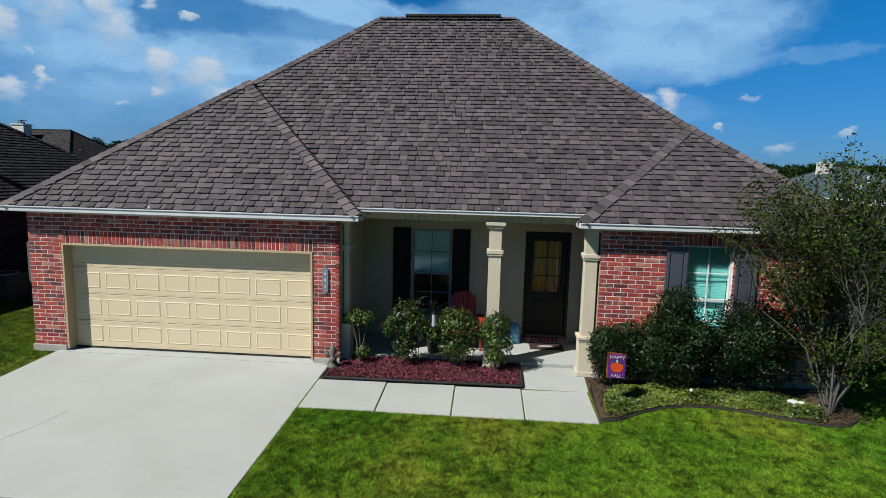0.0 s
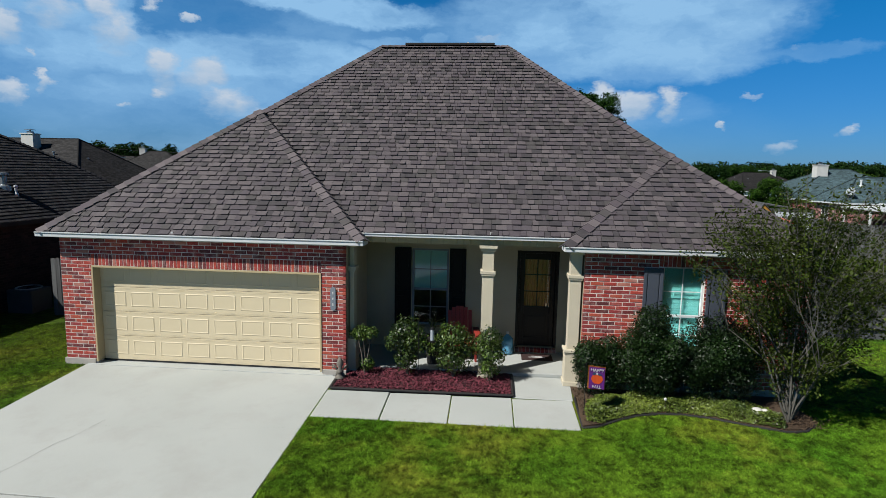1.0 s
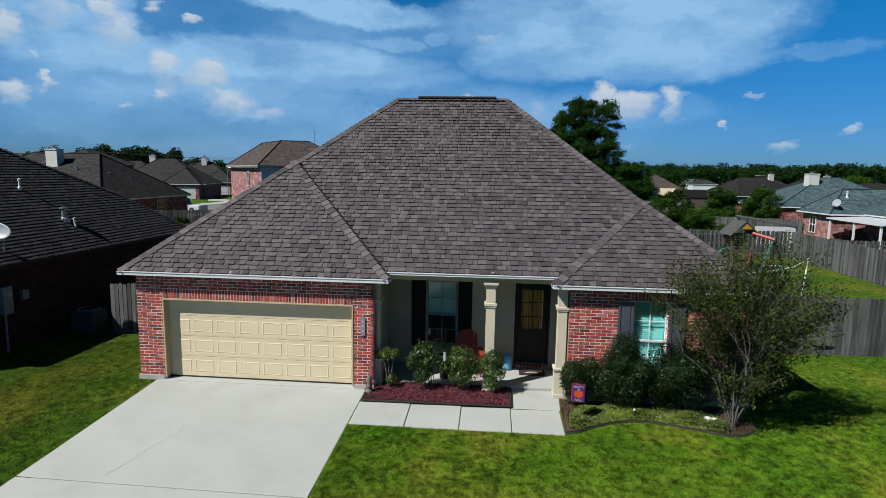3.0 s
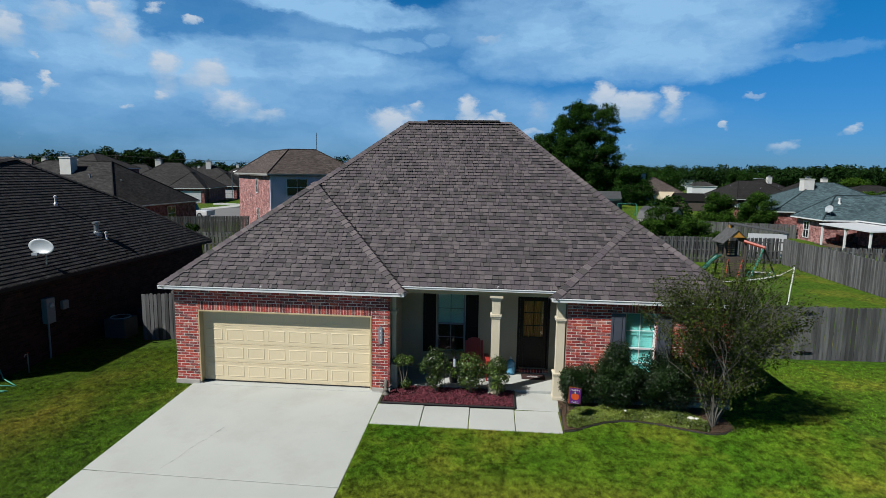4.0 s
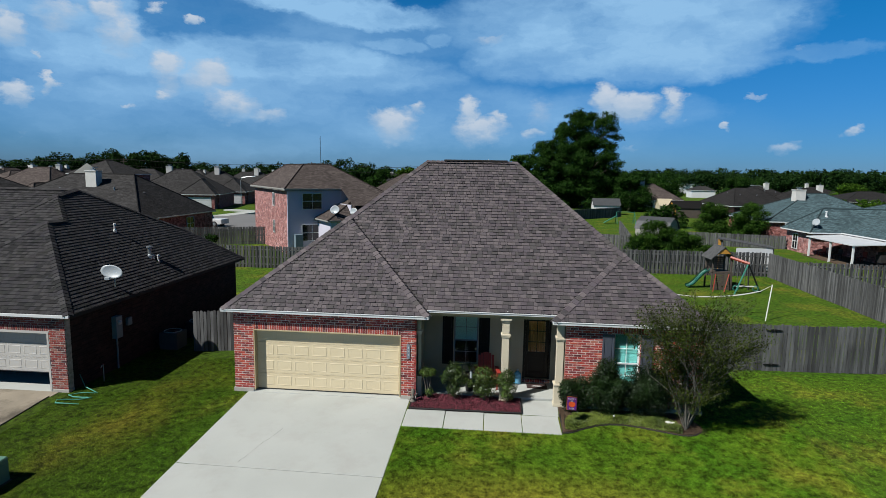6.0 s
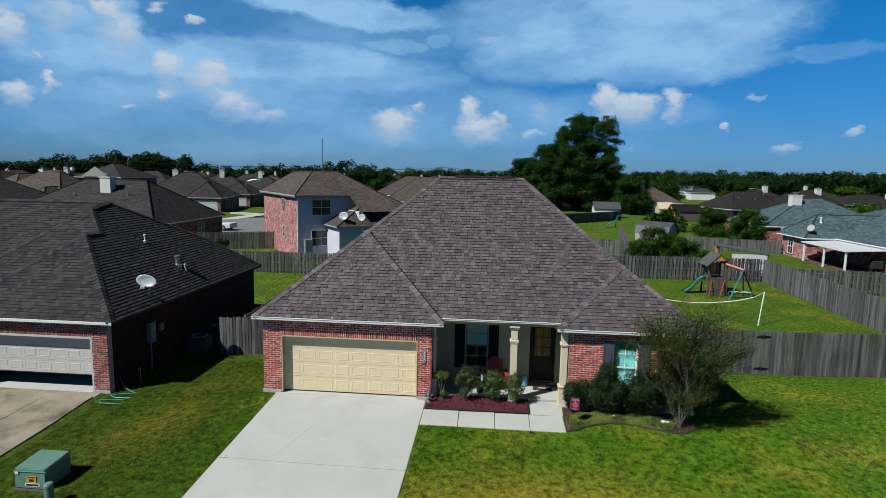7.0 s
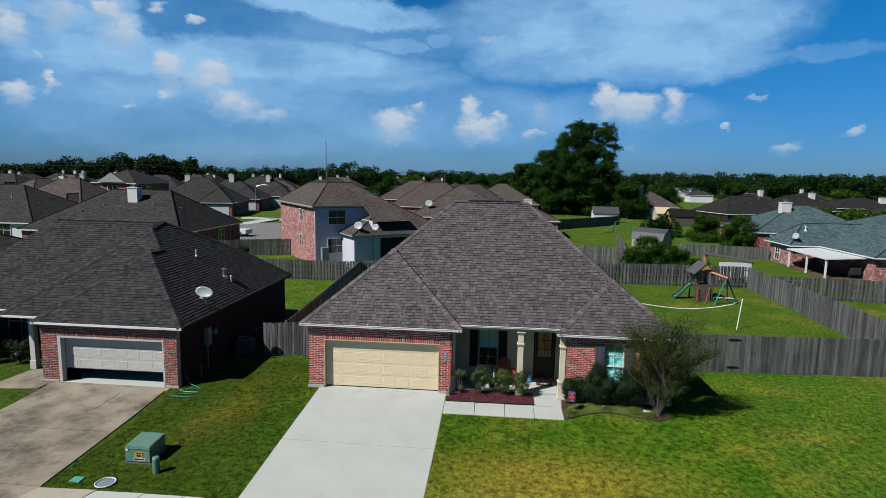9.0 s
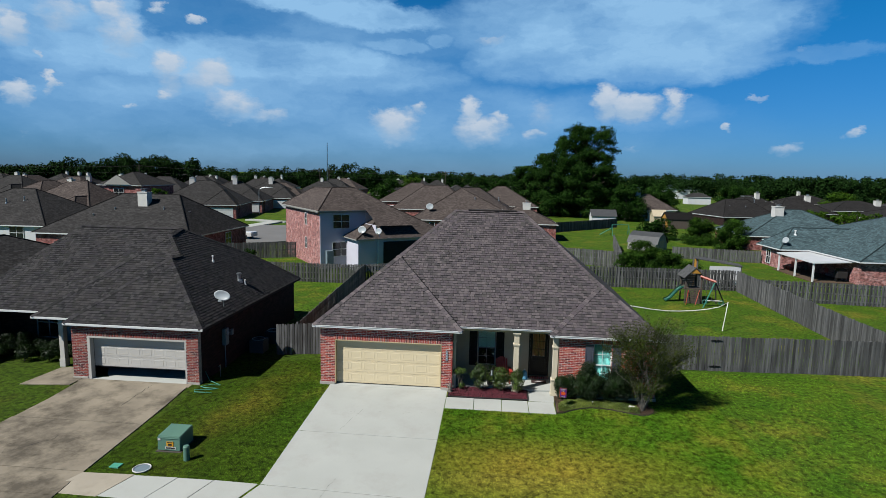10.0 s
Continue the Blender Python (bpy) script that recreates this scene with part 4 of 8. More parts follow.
sidewalk = tagged(slab("sidewalk", [(-0.75, -9.35), (-0.25, -8.06), (-1.75, -8.02), (-2.2, -9.3)], "concrete", lift=0.004),
                  "pale concrete sidewalk slabs beside the street", "sidewalk", kind="structure")
for a, b, m in ((-1.77, -3.0, "concrete"), (-3.02, -4.5, "concrete"), (-4.52, -6.30, "worn_concrete")):
    slab("slab", [(a, -8.02), (b, -8.0 + 0.02 * a), (b - 0.45, -9.25), (a - 0.45, -9.28)], m, sidewalk, lift=0.002)

# ---- the house ----
house = thing("house", (7, 6, 0), "red brick house with a brown-grey hip roof and garage", "house")
rng = random.Random(3)
NRG = np.random.default_rng(5)

garage_wall = holed_wall("garage_wall", (-0.68, 0, 4.95, 5.40), (0, 2.15, 2.78), {(1, 0)}, 0.0, 0.2, "mortar", house, "tumbled red brick with pale smeared mortar")
for x0, x1 in ((-0.72, -0.02), (4.97, 5.47)):
    part("footing", boxes((x0, x1, -0.03, 0.2, -0.2, 0.115), bevel=0.01), "footing", garage_wall, "bare concrete footing")
wing_wall = holed_wall("wing_wall", (10.24, 11.74, 12.52, 14.5), (0, 0.75, 2.5, 2.78), {(1, 1)}, 0.0, 0.2, "mortar", house, "tumbled red brick with pale smeared mortar")
part("footing", boxes((10.2, 14.54, -0.03, 0.2, -0.2, 0.115), bevel=0.01), "footing", wing_wall, "bare concrete footing")
part("side_wall", boxes((-0.68, -0.48, 0.2, 11.6, -0.2, 2.8), (14.3, 14.5, 0.2, 11.6, -0.2, 2.8), (-0.48, 14.3, 11.4, 11.6, -0.2, 2.8)), "brick_joined", house)

# porch
for x0, x1 in ((5.28, 5.462), (10.225, 10.40)):
    part("return_wall", boxes((x0, x1, 0.05, 2.0, 0, 2.78)), "stucco", house, "beige stucco")
holed_wall("porch_wall", (5.462, 6.55, 7.42, 9.02, 9.99, 10.225), (0.0, 0.17, 0.6, 2.45, 2.47, 2.80), {(1, 2), (3, 1), (3, 2), (3, 3)}, 2.0, 2.2, "stucco", house, "beige stucco")
part("porch_floor", boxes((5.462, 10.225, 0.46, 2.0, -0.15, 0.07), bevel=0.012), "concrete", house, "pale concrete porch floor")
part("porch_ceiling", boxes((5.462, 10.225, 0.47, 2.0, 2.80, 2.86)), "porch_brown", house, "dark brown boarded ceiling")
beam = part("porch_beam", boxes((5.462, 10.225, 0.20, 0.46, 2.795, 2.93)), "cream_trim", house, "cream beam with upright ribs")
rib = boxes((-0.048, 0.048, -0.012, 0.012, -0.058, 0.058), bevel=0.004)
rib_mesh = bpy.data.meshes.new("rib")
rib.to_mesh(rib_mesh)
rib_mesh.materials.append(MATS["cream_trim"])
for i in range(36):
    piece("rib", rib_mesh, beam, (5.53 + i * 0.132, 0.19, 2.862))


def porch_column(x0, x1, y0, y1):
    """A square stucco column with a plinth, a necking band and a cap."""
    shaft = part("column", boxes((x0 + 0.035, x1 - 0.035, y0 + 0.035, y1 - 0.035, 0.05, 2.80), bevel=0.006), "column_stucco", house, "square beige stucco column")
    part("plinth", boxes((x0, x1, y0, y1, 0.0, 0.70), (x0 - 0.02, x1 + 0.02, y0 - 0.02, y1 + 0.02, 0.0, 0.09), (x0 - 0.03, x1 + 0.03, y0 - 0.03, y1 + 0.03, 0.70, 0.755),
                         (x0 - 0.012, x1 + 0.012, y0 - 0.012, y1 + 0.012, 0.66, 0.70), bevel=0.008), "column_stucco", shaft)
    part("neck_band", boxes((x0 - 0.005, x1 + 0.005, y0 - 0.005, y1 + 0.005, 2.21, 2.275), (x0 + 0.01, x1 - 0.01, y0 + 0.01, y1 - 0.01, 2.17, 2.21), bevel=0.006), "column_stucco", shaft)
    part("cap", boxes((x0 - 0.03, x1 + 0.03, y0 - 0.03, y1 + 0.03, 2.735, 2.795), (x0, x1, y0, y1, 2.68, 2.735), bevel=0.006), "column_stucco", shaft)


porch_column(8.19, 8.49, 0.16, 0.46)
porch_column(9.93, 10.22, 0.02, 0.32)
porch_column(5.45, 5.62, 0.18, 0.46)

sash_window(house, 6.55, 7.42, 0.6, 2.45, 2.03, 1.47, frame_mat="number_grey", blind=0.0, shade=0.53, shade_mat="pale_shade", label="single-hung window with a pale shade drawn half-way")
shutter(house, 6.14, 6.53, 0.58, 2.47, 2.0, "shutter_black", "black panelled shutter")
shutter(house, 7.44, 7.83, 0.58, 2.47, 2.0, "shutter_black", "black panelled shutter")
sash_window(house, 11.74, 12.52, 0.75, 2.50, 0.05, 1.52, frame_mat="white_trim", blind=1.0, label="single-hung window with pale aqua blinds", shade=0.36, f=0.03)
shutter(house, 11.36, 11.72, 0.72, 2.47, -0.012, "shutter_paint", "slate-blue panelled shutter")
shutter(house, 12.55, 12.91, 0.72, 2.47, -0.012, "shutter_paint", "slate-blue panelled shutter")

# front door: stiles round six lights over a panel, curtains behind
door = part("front_door", boxes((9.10, 9.21, 2.06, 2.105, 0.18, 2.40), (9.80, 9.91, 2.06, 2.105, 0.18, 2.40), (9.21, 9.80, 2.06, 2.105, 2.26, 2.40),
                                (9.21, 9.80, 2.06, 2.105, 0.98, 1.14), (9.21, 9.80, 2.06, 2.105, 0.18, 0.40), bevel=0.006), "dark_wood", house,
            "dark-stained wooden front door with six glass lights")
part("door_frame", boxes((9.02, 9.09, 2.0, 2.12, 0.17, 2.47), (9.92, 9.99, 2.0, 2.12, 0.17, 2.47), (9.09, 9.92, 2.0, 2.12, 2.41, 2.47), bevel=0.006), "dark_wood", house)
part("door_panel", boxes((9.21, 9.80, 2.072, 2.10, 0.40, 0.98), (9.27, 9.74, 2.064, 2.074, 0.46, 0.92), bevel=0.008), "dark_wood", door)
for bar in ((9.495, 9.515, 2.07, 2.095, 1.14, 2.26), *[(9.21, 9.80, 2.072, 2.093, z - 0.011, z + 0.011) for z in (1.50, 1.90)]):
    part("glazing_bar", boxes(bar), "dark_wood", door)
for x0, x1 in ((9.21, 9.495), (9.515, 9.80)):
    for z0, z1 in ((1.14, 1.489), (1.511, 1.889), (1.911, 2.26)):
        pane = part("pane", boxes((x0, x1, 2.080, 2.086, z0, z1)), "clear_glass", door)
        pane.visible_shadow = False
curtain = bmesh.new()
for k in range(60):
    x = 9.2 + k * 0.61 / 60
    y0, y1 = (2.115 + 0.012 * math.sin((k + i) * 0.9) for i in (0, 1))
    curtain.faces.new([curtain.verts.new(p) for p in ((x, y0, 1.10), (x + 0.0102, y1, 1.10), (x + 0.0102, y1, 2.28), (x, y0, 2.28))])
part("curtain", curtain, "curtain", door, "tan gathered curtain")
# dark sheet behind the curtain, painted as the unlit hall
part("door_back", boxes((9.02, 9.99, 2.14, 2.16, 0.17, 2.47)), "shade_black", door)
part("door_handle", boxes((9.145, 9.175, 2.045, 2.06, 1.0, 1.16), (9.15, 9.17, 2.01, 2.045, 1.06, 1.08), bevel=0.004), "black_iron", door)
step_bricks = part("door_step", boxes((9.02, 9.99, 1.87, 2.06, 0.06, 0.150)), "mortar", house, "row of upright bricks under the door")
for i in range(11):
    piece("brick", brick_mesh(0.075, 0.082, 0.2, "brick"), step_bricks, (9.065 + i * 0.0875, 1.955, 0.118))

# garage door
part("garage_trim", boxes((0.0, 0.035, -0.02, 0.205, 0.06, 2.15), (4.915, 4.95, -0.02, 0.205, 0.06, 2.15), (0.035, 4.915, -0.02, 0.205, 2.115, 2.15)), "cream_trim", house, "cream-painted jamb")
garage_door(house, 0.035, 4.915, 0.05, 2.20, 0.205, 8, "cream_paint", label="cream sectional garage door with raised panels")

# roof: slopes from the fitted corners
A, B, G, G2 = (-0.99, -0.22, 2.87), (5.88, -0.22, 2.87), (2.44, 3.15, 5.69), (2.44, 3.32, 5.69)
V, W, C, D = (5.72, 0.12, 3.0), (9.97, 0.12, 3.0), (9.79, -0.22, 2.87), (14.75, -0.22, 2.87)
GR, RL, RR = (12.31, 2.2, 4.75), (5.04, 5.93, 7.88), (8.73, 5.93, 7.88)
BL, BR = (-0.99, 11.75, 2.87), (14.75, 11.75, 2.87)
deck = bmesh.new()
for outline in ((A, B, G), (B, V, G2, G), (V, W, GR, RR, RL, G2), (C, D, GR), (C, GR, W), (A, G, G2, RL, BL), (D, BR, RR, GR), (BL, RL, RR, BR)):
    polygon(deck, outline, 0.03)
bmesh.ops.remove_doubles(deck, verts=deck.verts, dist=0.002)
roof = part("roof", deck, "roof_deck", house, "brown-grey laminated shingle roof")
for a, b in ((A, G), (B, G), (G, G2), (G2, RL), (C, GR), (D, GR), (GR, RR), (RL, RR)):
    hip_caps(roof, a, b, "shingle_ridge")
part("ridge_vent", boxes((5.75, 8.35, 5.80, 6.06, 7.90, 7.965), bevel=0.015), "roof_deck", roof, "black ridge vent")


def eave(points, drop=0.10):
    """White gutter along an eave, with a lip and the fascia behind it."""
    (x0, y0, z0), (x1, y1, z1) = points
    bm = boxes((x0, x1, y0 - 0.055, y0 + 0.005, z0 - drop, z0 - 0.008), (x0, x1, y0 - 0.072, y0 - 0.052, z0 - 0.024, z0 - 0.002), bevel=0.005)
    part("gutter", bm, "white_trim", roof, "white metal gutter")


eave((A, B))
eave((V, W), 0.075)
eave((C, D))
part("soffit", boxes((-0.97, 5.86, -0.21, 0.0, 2.755, 2.768), (9.81, 14.73, -0.21, 0.0, 2.755, 2.768), (5.75, 9.95, 0.13, 0.2, 2.93, 2.94)), "white_trim", roof)
part("barge", boxes((5.85, 5.89, -0.22, 0.12, 2.77, 2.86), (9.78, 9.82, -0.22, 0.12, 2.77, 2.86), (-1.0, -0.96, -0.22, 11.7, 2.77, 2.86)), "white_trim", roof)
part("vent_pipe", boxes((8.36, 8.40, 0.14, 0.18, 2.99, 3.06), (1.90, 1.94, -0.20, -0.16, 2.86, 2.93), (7.55, 7.6, 5.86, 5.9, 7.9, 7.99)), "white_trim", roof)

# plaque with its characters as plain bars
plaque = bmesh.new()
prism(plaque, [(0.055 * math.cos(a) + 0.0, 0.19 * (1 if math.sin(a) > 0 else -1) + 0.055 * math.sin(a)) for a in [2 * math.pi * (k + 0.5) / 24 for k in range(24)]], 0, 0.018)
bmesh.ops.rotate(plaque, cent=(0, 0, 0), matrix=Matrix.Rotation(radians(90), 3, "X"), verts=plaque.verts)
bmesh.ops.translate(plaque, vec=(5.20, -0.012, 1.63), verts=plaque.verts)
number_plaque = part("number_plaque", plaque, "number_grey", house, "grey oval-ended house plaque")
part("bar", boxes(*[(5.188, 5.212, -0.036, -0.031, z - 0.025, z + 0.025) for z in (1.51, 1.63, 1.75)]), "decal_white", number_plaque)

# ---- front garden ----
def shrub(name, at, lumps, label, mat, per_m2, size, seed, stems=3, group="", aspect=0.5, shell=0.45):
    """Stems and a crown of small leaves. lumps are relative to the foot."""
    r = np.random.default_rng(seed)
    top = thing(name, at, label, "shrub", group)
    rr = random.Random(seed)
    for k in range(stems):
        l = lumps[k % len(lumps)]
        bm = bmesh.new()
        a = rr.uniform(0, 6.3)
        tube(bm, [(at[0] + 0.04 * math.cos(a), at[1] + 0.04 * math.sin(a), at[2]), (at[0] + l[0] * 0.5, at[1] + l[1] * 0.5, at[2] + l[2] * 0.55),
                  (at[0] + l[0], at[1] + l[1], at[2] + l[2])], [0.016, 0.012, 0.006], 6)
        part("stem", bm, "bark", top)
    v, f = blob_leaves(r, [(at[0] + l[0], at[1] + l[1], at[2] + l[2], *l[3:]) for l in lumps], per_m2, size, shell=shell, aspect=aspect)
    piece("crown", leaf_mesh("crown", v, f, mat), top)
    return top


def lump_cloud(seed, n, rx, ry, rz, z, size):
    """Lumps strewn through an ellipsoid, for an uneven crown."""
    rr = random.Random(seed)
    out = []
    while len(out) < n:
        x, y, h = (rr.uniform(-1, 1) for _ in range(3))
        if x * x + y * y + h * h < 1:
            s = size * rr.uniform(0.7, 1.25)
            out.append((x * (rx - s * 0.7), y * (ry - s * 0.7), z + h * (rz - s * 0.7), s, s, s * 0.9))
    return out


BED = [(5.36, -0.74), (8.86, -0.68), (8.88, 0.45), (5.47, 0.45), (5.47, -0.10), (5.36, -0.10)]
bm = bmesh.new()
prism(bm, BED, -0.1, 0.035)
mulch = tagged(part("mulch_bed", bm, "mulch_bed", None), "flower bed of dark red wood-chip mulch", "flower bed", kind="structure")
n = 9000
chips = np.stack([NRG.uniform(5.4, 8.84, n), NRG.uniform(-0.70, 0.44, n), 0.040 + 0.028 * NRG.random(n)], axis=1)
chips = chips[(chips[:, 0] > 5.49) | (chips[:, 1] < -0.1)]
v, f = leaves(NRG, chips, np.tile((0.0, 0.0, 1.0), (len(chips), 1)), 0.055 * (0.5 + NRG.random(len(chips))), 0.5)
tagged(new("mulch_chips", leaf_mesh("mulch_chips", v, f, "red_mulch")), "dark red wood chips strewn in the bed", "mulch", kind="stuff")
for points in ([(5.34, -0.10), (5.34, -0.76), (8.88, -0.70), (8.90, 0.44)],):
    edging = bmesh.new()
    for (x0, y0), (x1, y1) in zip(points, points[1:]):
        tube(edging, [(x0, y0, 0.030), (x1, y1, 0.030)], 0.024, 8)
    tagged(part("bed_edging", edging, "black_rubber", None), "black plastic edging round the mulch bed", "edging", kind="structure")

shrub("shrub", (5.85, 0.12, 0.03), [(-0.06, 0, 0.86, 0.20, 0.2, 0.17), (-0.2, 0.02, 0.84, 0.15, 0.15, 0.13), (0.12, 0, 0.88, 0.15, 0.15, 0.13), (0.05, -0.02, 0.2, 0.16, 0.16, 0.16)],
      "small leafy shrub trained on bare stems in the mulch bed", "leaf_bed", 1150, 0.055, 21, group="shrubs in the mulch bed")
shrub("shrub", (6.70, 0.12, 0.03), [(0, 0, 0.98, 0.30, 0.26, 0.28), (-0.18, 0, 0.72, 0.26, 0.24, 0.25), (0.2, 0.0, 0.78, 0.26, 0.22, 0.26), (0.0, -0.02, 0.36, 0.24, 0.24, 0.3), (0.32, 0.05, 0.62, 0.2, 0.18, 0.18)],
      "loose green leafy shrub in the red mulch bed", "leaf_bed", 1000, 0.058, 22, group="shrubs in the mulch bed")
shrub("shrub", (7.66, 0.12, 0.03), [(0, 0, 0.85, 0.36, 0.3, 0.28), (-0.26, 0, 0.64, 0.27, 0.24, 0.24), (0.28, 0, 0.68, 0.26, 0.24, 0.25), (0.02, -0.03, 0.38, 0.36, 0.28, 0.28)],
      "broad rounded leafy shrub in the red mulch bed", "leaf_bed", 1000, 0.058, 23, group="shrubs in the mulch bed")
shrub("shrub", (8.42, 0.05, 0.03), [(0, 0, 0.86, 0.27, 0.25, 0.25), (0.06, 0, 0.54, 0.28, 0.25, 0.28), (-0.16, 0.02, 0.68, 0.2, 0.2, 0.22), (0.0, 0, 0.25, 0.22, 0.2, 0.2)],
      "narrow leafy shrub in the red mulch bed", "leaf_bed", 1000, 0.058, 24, group="shrubs in the mulch bed")

# statue beside the garage corner
bm = bmesh.new()
turned(bm, [(0.10, 0.0), (0.11, 0.04), (0.06, 0.06), (0.055, 0.12), (0.075, 0.14), (0.07, 0.18), (0.035, 0.22), (0.075, 0.30), (0.05, 0.38), (0.004, 0.45)], (5.40, -0.25, 0.03), 14)
for s in (-1, 1):
    tube(bm, [(5.40 + s * 0.03, -0.25, 0.19), (5.40 + s * 0.11, -0.25, 0.29), (5.40 + s * 0.15, -0.25, 0.32), (5.40 + s * 0.155, -0.25, 0.26), (5.40 + s * 0.12, -0.25, 0.245)],
         [0.022, 0.026, 0.024, 0.018, 0.010], 8)
    tube(bm, [(5.40 + s * 0.03, -0.25, 0.17), (5.40 + s * 0.08, -0.25, 0.12), (5.40 + s * 0.09, -0.25, 0.08)], [0.02, 0.018, 0.01], 8)
tagged(part("garden_ornament", bm, "stone", None, smooth=True), "weathered stone lily-shaped ornament on the ground", "ornament")

# bird feeder on its pole
feeder = thing("feeder_pole", (6.98, -0.1, 0.03), "black iron hook pole with a clear tube feeder", "bird feeder")
bm = bmesh.new()
tube(bm, [(6.98, -0.1, -0.05), (6.98, -0.1, 1.25), (7.0, -0.1, 1.36), (7.08, -0.1, 1.42), (7.18, -0.1, 1.40), (7.25, -0.1, 1.30), (7.26, -0.1, 1.14)], 0.008, 6)
part("pole", bm, "black_iron", feeder)
bm = bmesh.new()
turned(bm, [(0.035, 0), (0.04, 0.015), (0.04, 0.22), (0.03, 0.24)], (7.26, -0.1, 0.86), 12)
part("tube", bm, "dish_grey", feeder, "pale plastic tube")
bm = bmesh.new()
turned(bm, [(0.075, 0), (0.08, 0.012), (0.03, 0.02)], (7.26, -0.1, 0.838), 14)
part("tray", bm, "black_iron", feeder)
bm = bmesh.new()
turned(bm, [(0.05, 0), (0.045, 0.025), (0.004, 0.05)], (7.26, -0.1, 1.10), 12)
part("lid", bm, "black_iron", feeder)

# strappy potted plant under the porch
pot = thing("potted_plant", (7.18, 0.85, 0.07), "strappy green plant in a tall dark pot", "plant")
bm = bmesh.new()
turned(bm, [(0.12, 0), (0.16, 0.4), (0.18, 0.62), (0.15, 0.62), (0.14, 0.56)], (7.18, 0.85, 0.07), 16)
part("pot", bm, "black_rubber", pot)
blades = bmesh.new()
rr = random.Random(4)
for k in range(16):
    a, l = k * 0.4 + rr.uniform(-0.2, 0.2), rr.uniform(0.45, 0.8)
    c, s = math.cos(a), math.sin(a)
    prev = None
    for i in range(5):
        q = i / 4
        p = Vector((7.18 + c * l * 0.55 * q * q, 0.85 + s * l * 0.55 * q * q, 0.66 + l * (q - 0.35 * q ** 3)))
        w = 0.016 * (1 - q) + 0.003
        pair = (blades.verts.new(p + Vector((-s, c, 0)) * w), blades.verts.new(p - Vector((-s, c, 0)) * w))
        if prev:
            blades.faces.new((prev[0], prev[1], pair[1], pair[0]))
        prev = pair
part("leaf", blades, "leaf_bed", pot)


def slatted_chair(at, turn):
    """A reclined garden chair of painted boards: seat slats, fan back, broad arms, four legs."""
    chair = thing("garden_chair", (0, 0, 0), "red-painted slatted wooden garden chair on the porch", "chair")
    for k in range(5):
        part("seat_slat", boxes((-0.26, 0.26, -0.25 + k * 0.1, -0.165 + k * 0.1, 0.36 - k * 0.02, 0.38 - k * 0.02), bevel=0.004), "red_wood", chair)
    for k in range(6):
        x = -0.235 + k * 0.094
        h = 1.12 - 0.9 * x * x * 2.0
        bm = boxes((x - 0.042, x + 0.042, -0.012, 0.012, 0, h - 0.25), bevel=0.004)
        bmesh.ops.rotate(bm, cent=(0, 0, 0), matrix=Matrix.Rotation(radians(-17), 3, "X"), verts=bm.verts)
        bmesh.ops.translate(bm, vec=(0, 0.22, 0.27), verts=bm.verts)
        part("back_slat", bm, "red_wood", chair)
    for s in (-1, 1):
        part("armrest", boxes((s * 0.36 - 0.07, s * 0.36 + 0.07, -0.34, 0.36, 0.60, 0.625), bevel=0.006), "red_wood", chair)
        part("front_leg", boxes((s * 0.31 - 0.02, s * 0.31 + 0.02, -0.30, -0.20, 0, 0.60), bevel=0.004), "red_wood", chair)
        part("back_leg", boxes((s * 0.31 - 0.02, s * 0.31 + 0.02, 0.22, 0.30, 0, 0.60), bevel=0.004), "red_wood", chair)
        part("side_rail", boxes((s * 0.275 - 0.012, s * 0.275 + 0.012, -0.28, 0.34, 0.26, 0.35), bevel=0.004), "red_wood", chair)
    chair.matrix_basis = pose(*at, 0, 0, turn)


slatted_chair((7.78, 1.25, 0.07), 8)

jug = thing("water_jug", (8.84, 1.72, 0.07), "large blue translucent plastic water bottle on the porch", "bottle")
bm = bmesh.new()
turned(bm, [(0.10, 0), (0.135, 0.02), (0.135, 0.10), (0.128, 0.12), (0.135, 0.14), (0.135, 0.24), (0.128, 0.26), (0.135, 0.28), (0.13, 0.36), (0.07, 0.43), (0.032, 0.45), (0.032, 0.48)],
       (8.84, 1.72, 0.07), 24)
part("bottle", bm, "jug_plastic", jug, smooth=True)
bm = bmesh.new()
turned(bm, [(0.036, 0), (0.038, 0.04), (0.03, 0.05)], (8.84, 1.72, 0.545), 14)
part("cap", bm, "jug_cap", jug, "white cap")
mat = thing("doormat", (9.5, 1.52, 0.07), "dark brown doormat with a worn printed band", "doormat")
part("mat", boxes((9.16, 9.86, 1.30, 1.74, 0.07, 0.085), bevel=0.005), "mat_dark", mat)
part("bar", boxes((9.32, 9.70, 1.47, 1.50, 0.085, 0.088), (9.38, 9.64, 1.54, 1.56, 0.085, 0.088)), "decal_white", mat, "faded print")

# ---- bed beside the walk ----
EDGE = [(10.06, 0.55), (10.06, -0.6), (10.03, -1.78), (10.30, -1.70), (10.70, -1.42), (11.10, -1.20), (11.50, -1.08), (11.90, -1.06), (12.35, -1.14), (12.80, -1.30), (13.15, -1.42),
        (13.50, -1.52), (13.85, -1.46), (14.10, -1.22), (14.18, -0.9), (14.05, -0.55), (14.2, 0.05)]
bm = bmesh.new()
prism(bm, [(x, y + 0.03 if x > 10.05 else y) for x, y in EDGE] + [(10.25, 0.05), (10.22, 0.30)], -0.12, 0.0)
tagged(part("planting_bed", bm, "soil", None), "bare soil and straw bed along the brick wall", "flower bed", kind="structure")
bm = bmesh.new()
tube(bm, [(x, y, ground_z(x, y) + 0.018) for x, y in EDGE[1:]], 0.024, 8)
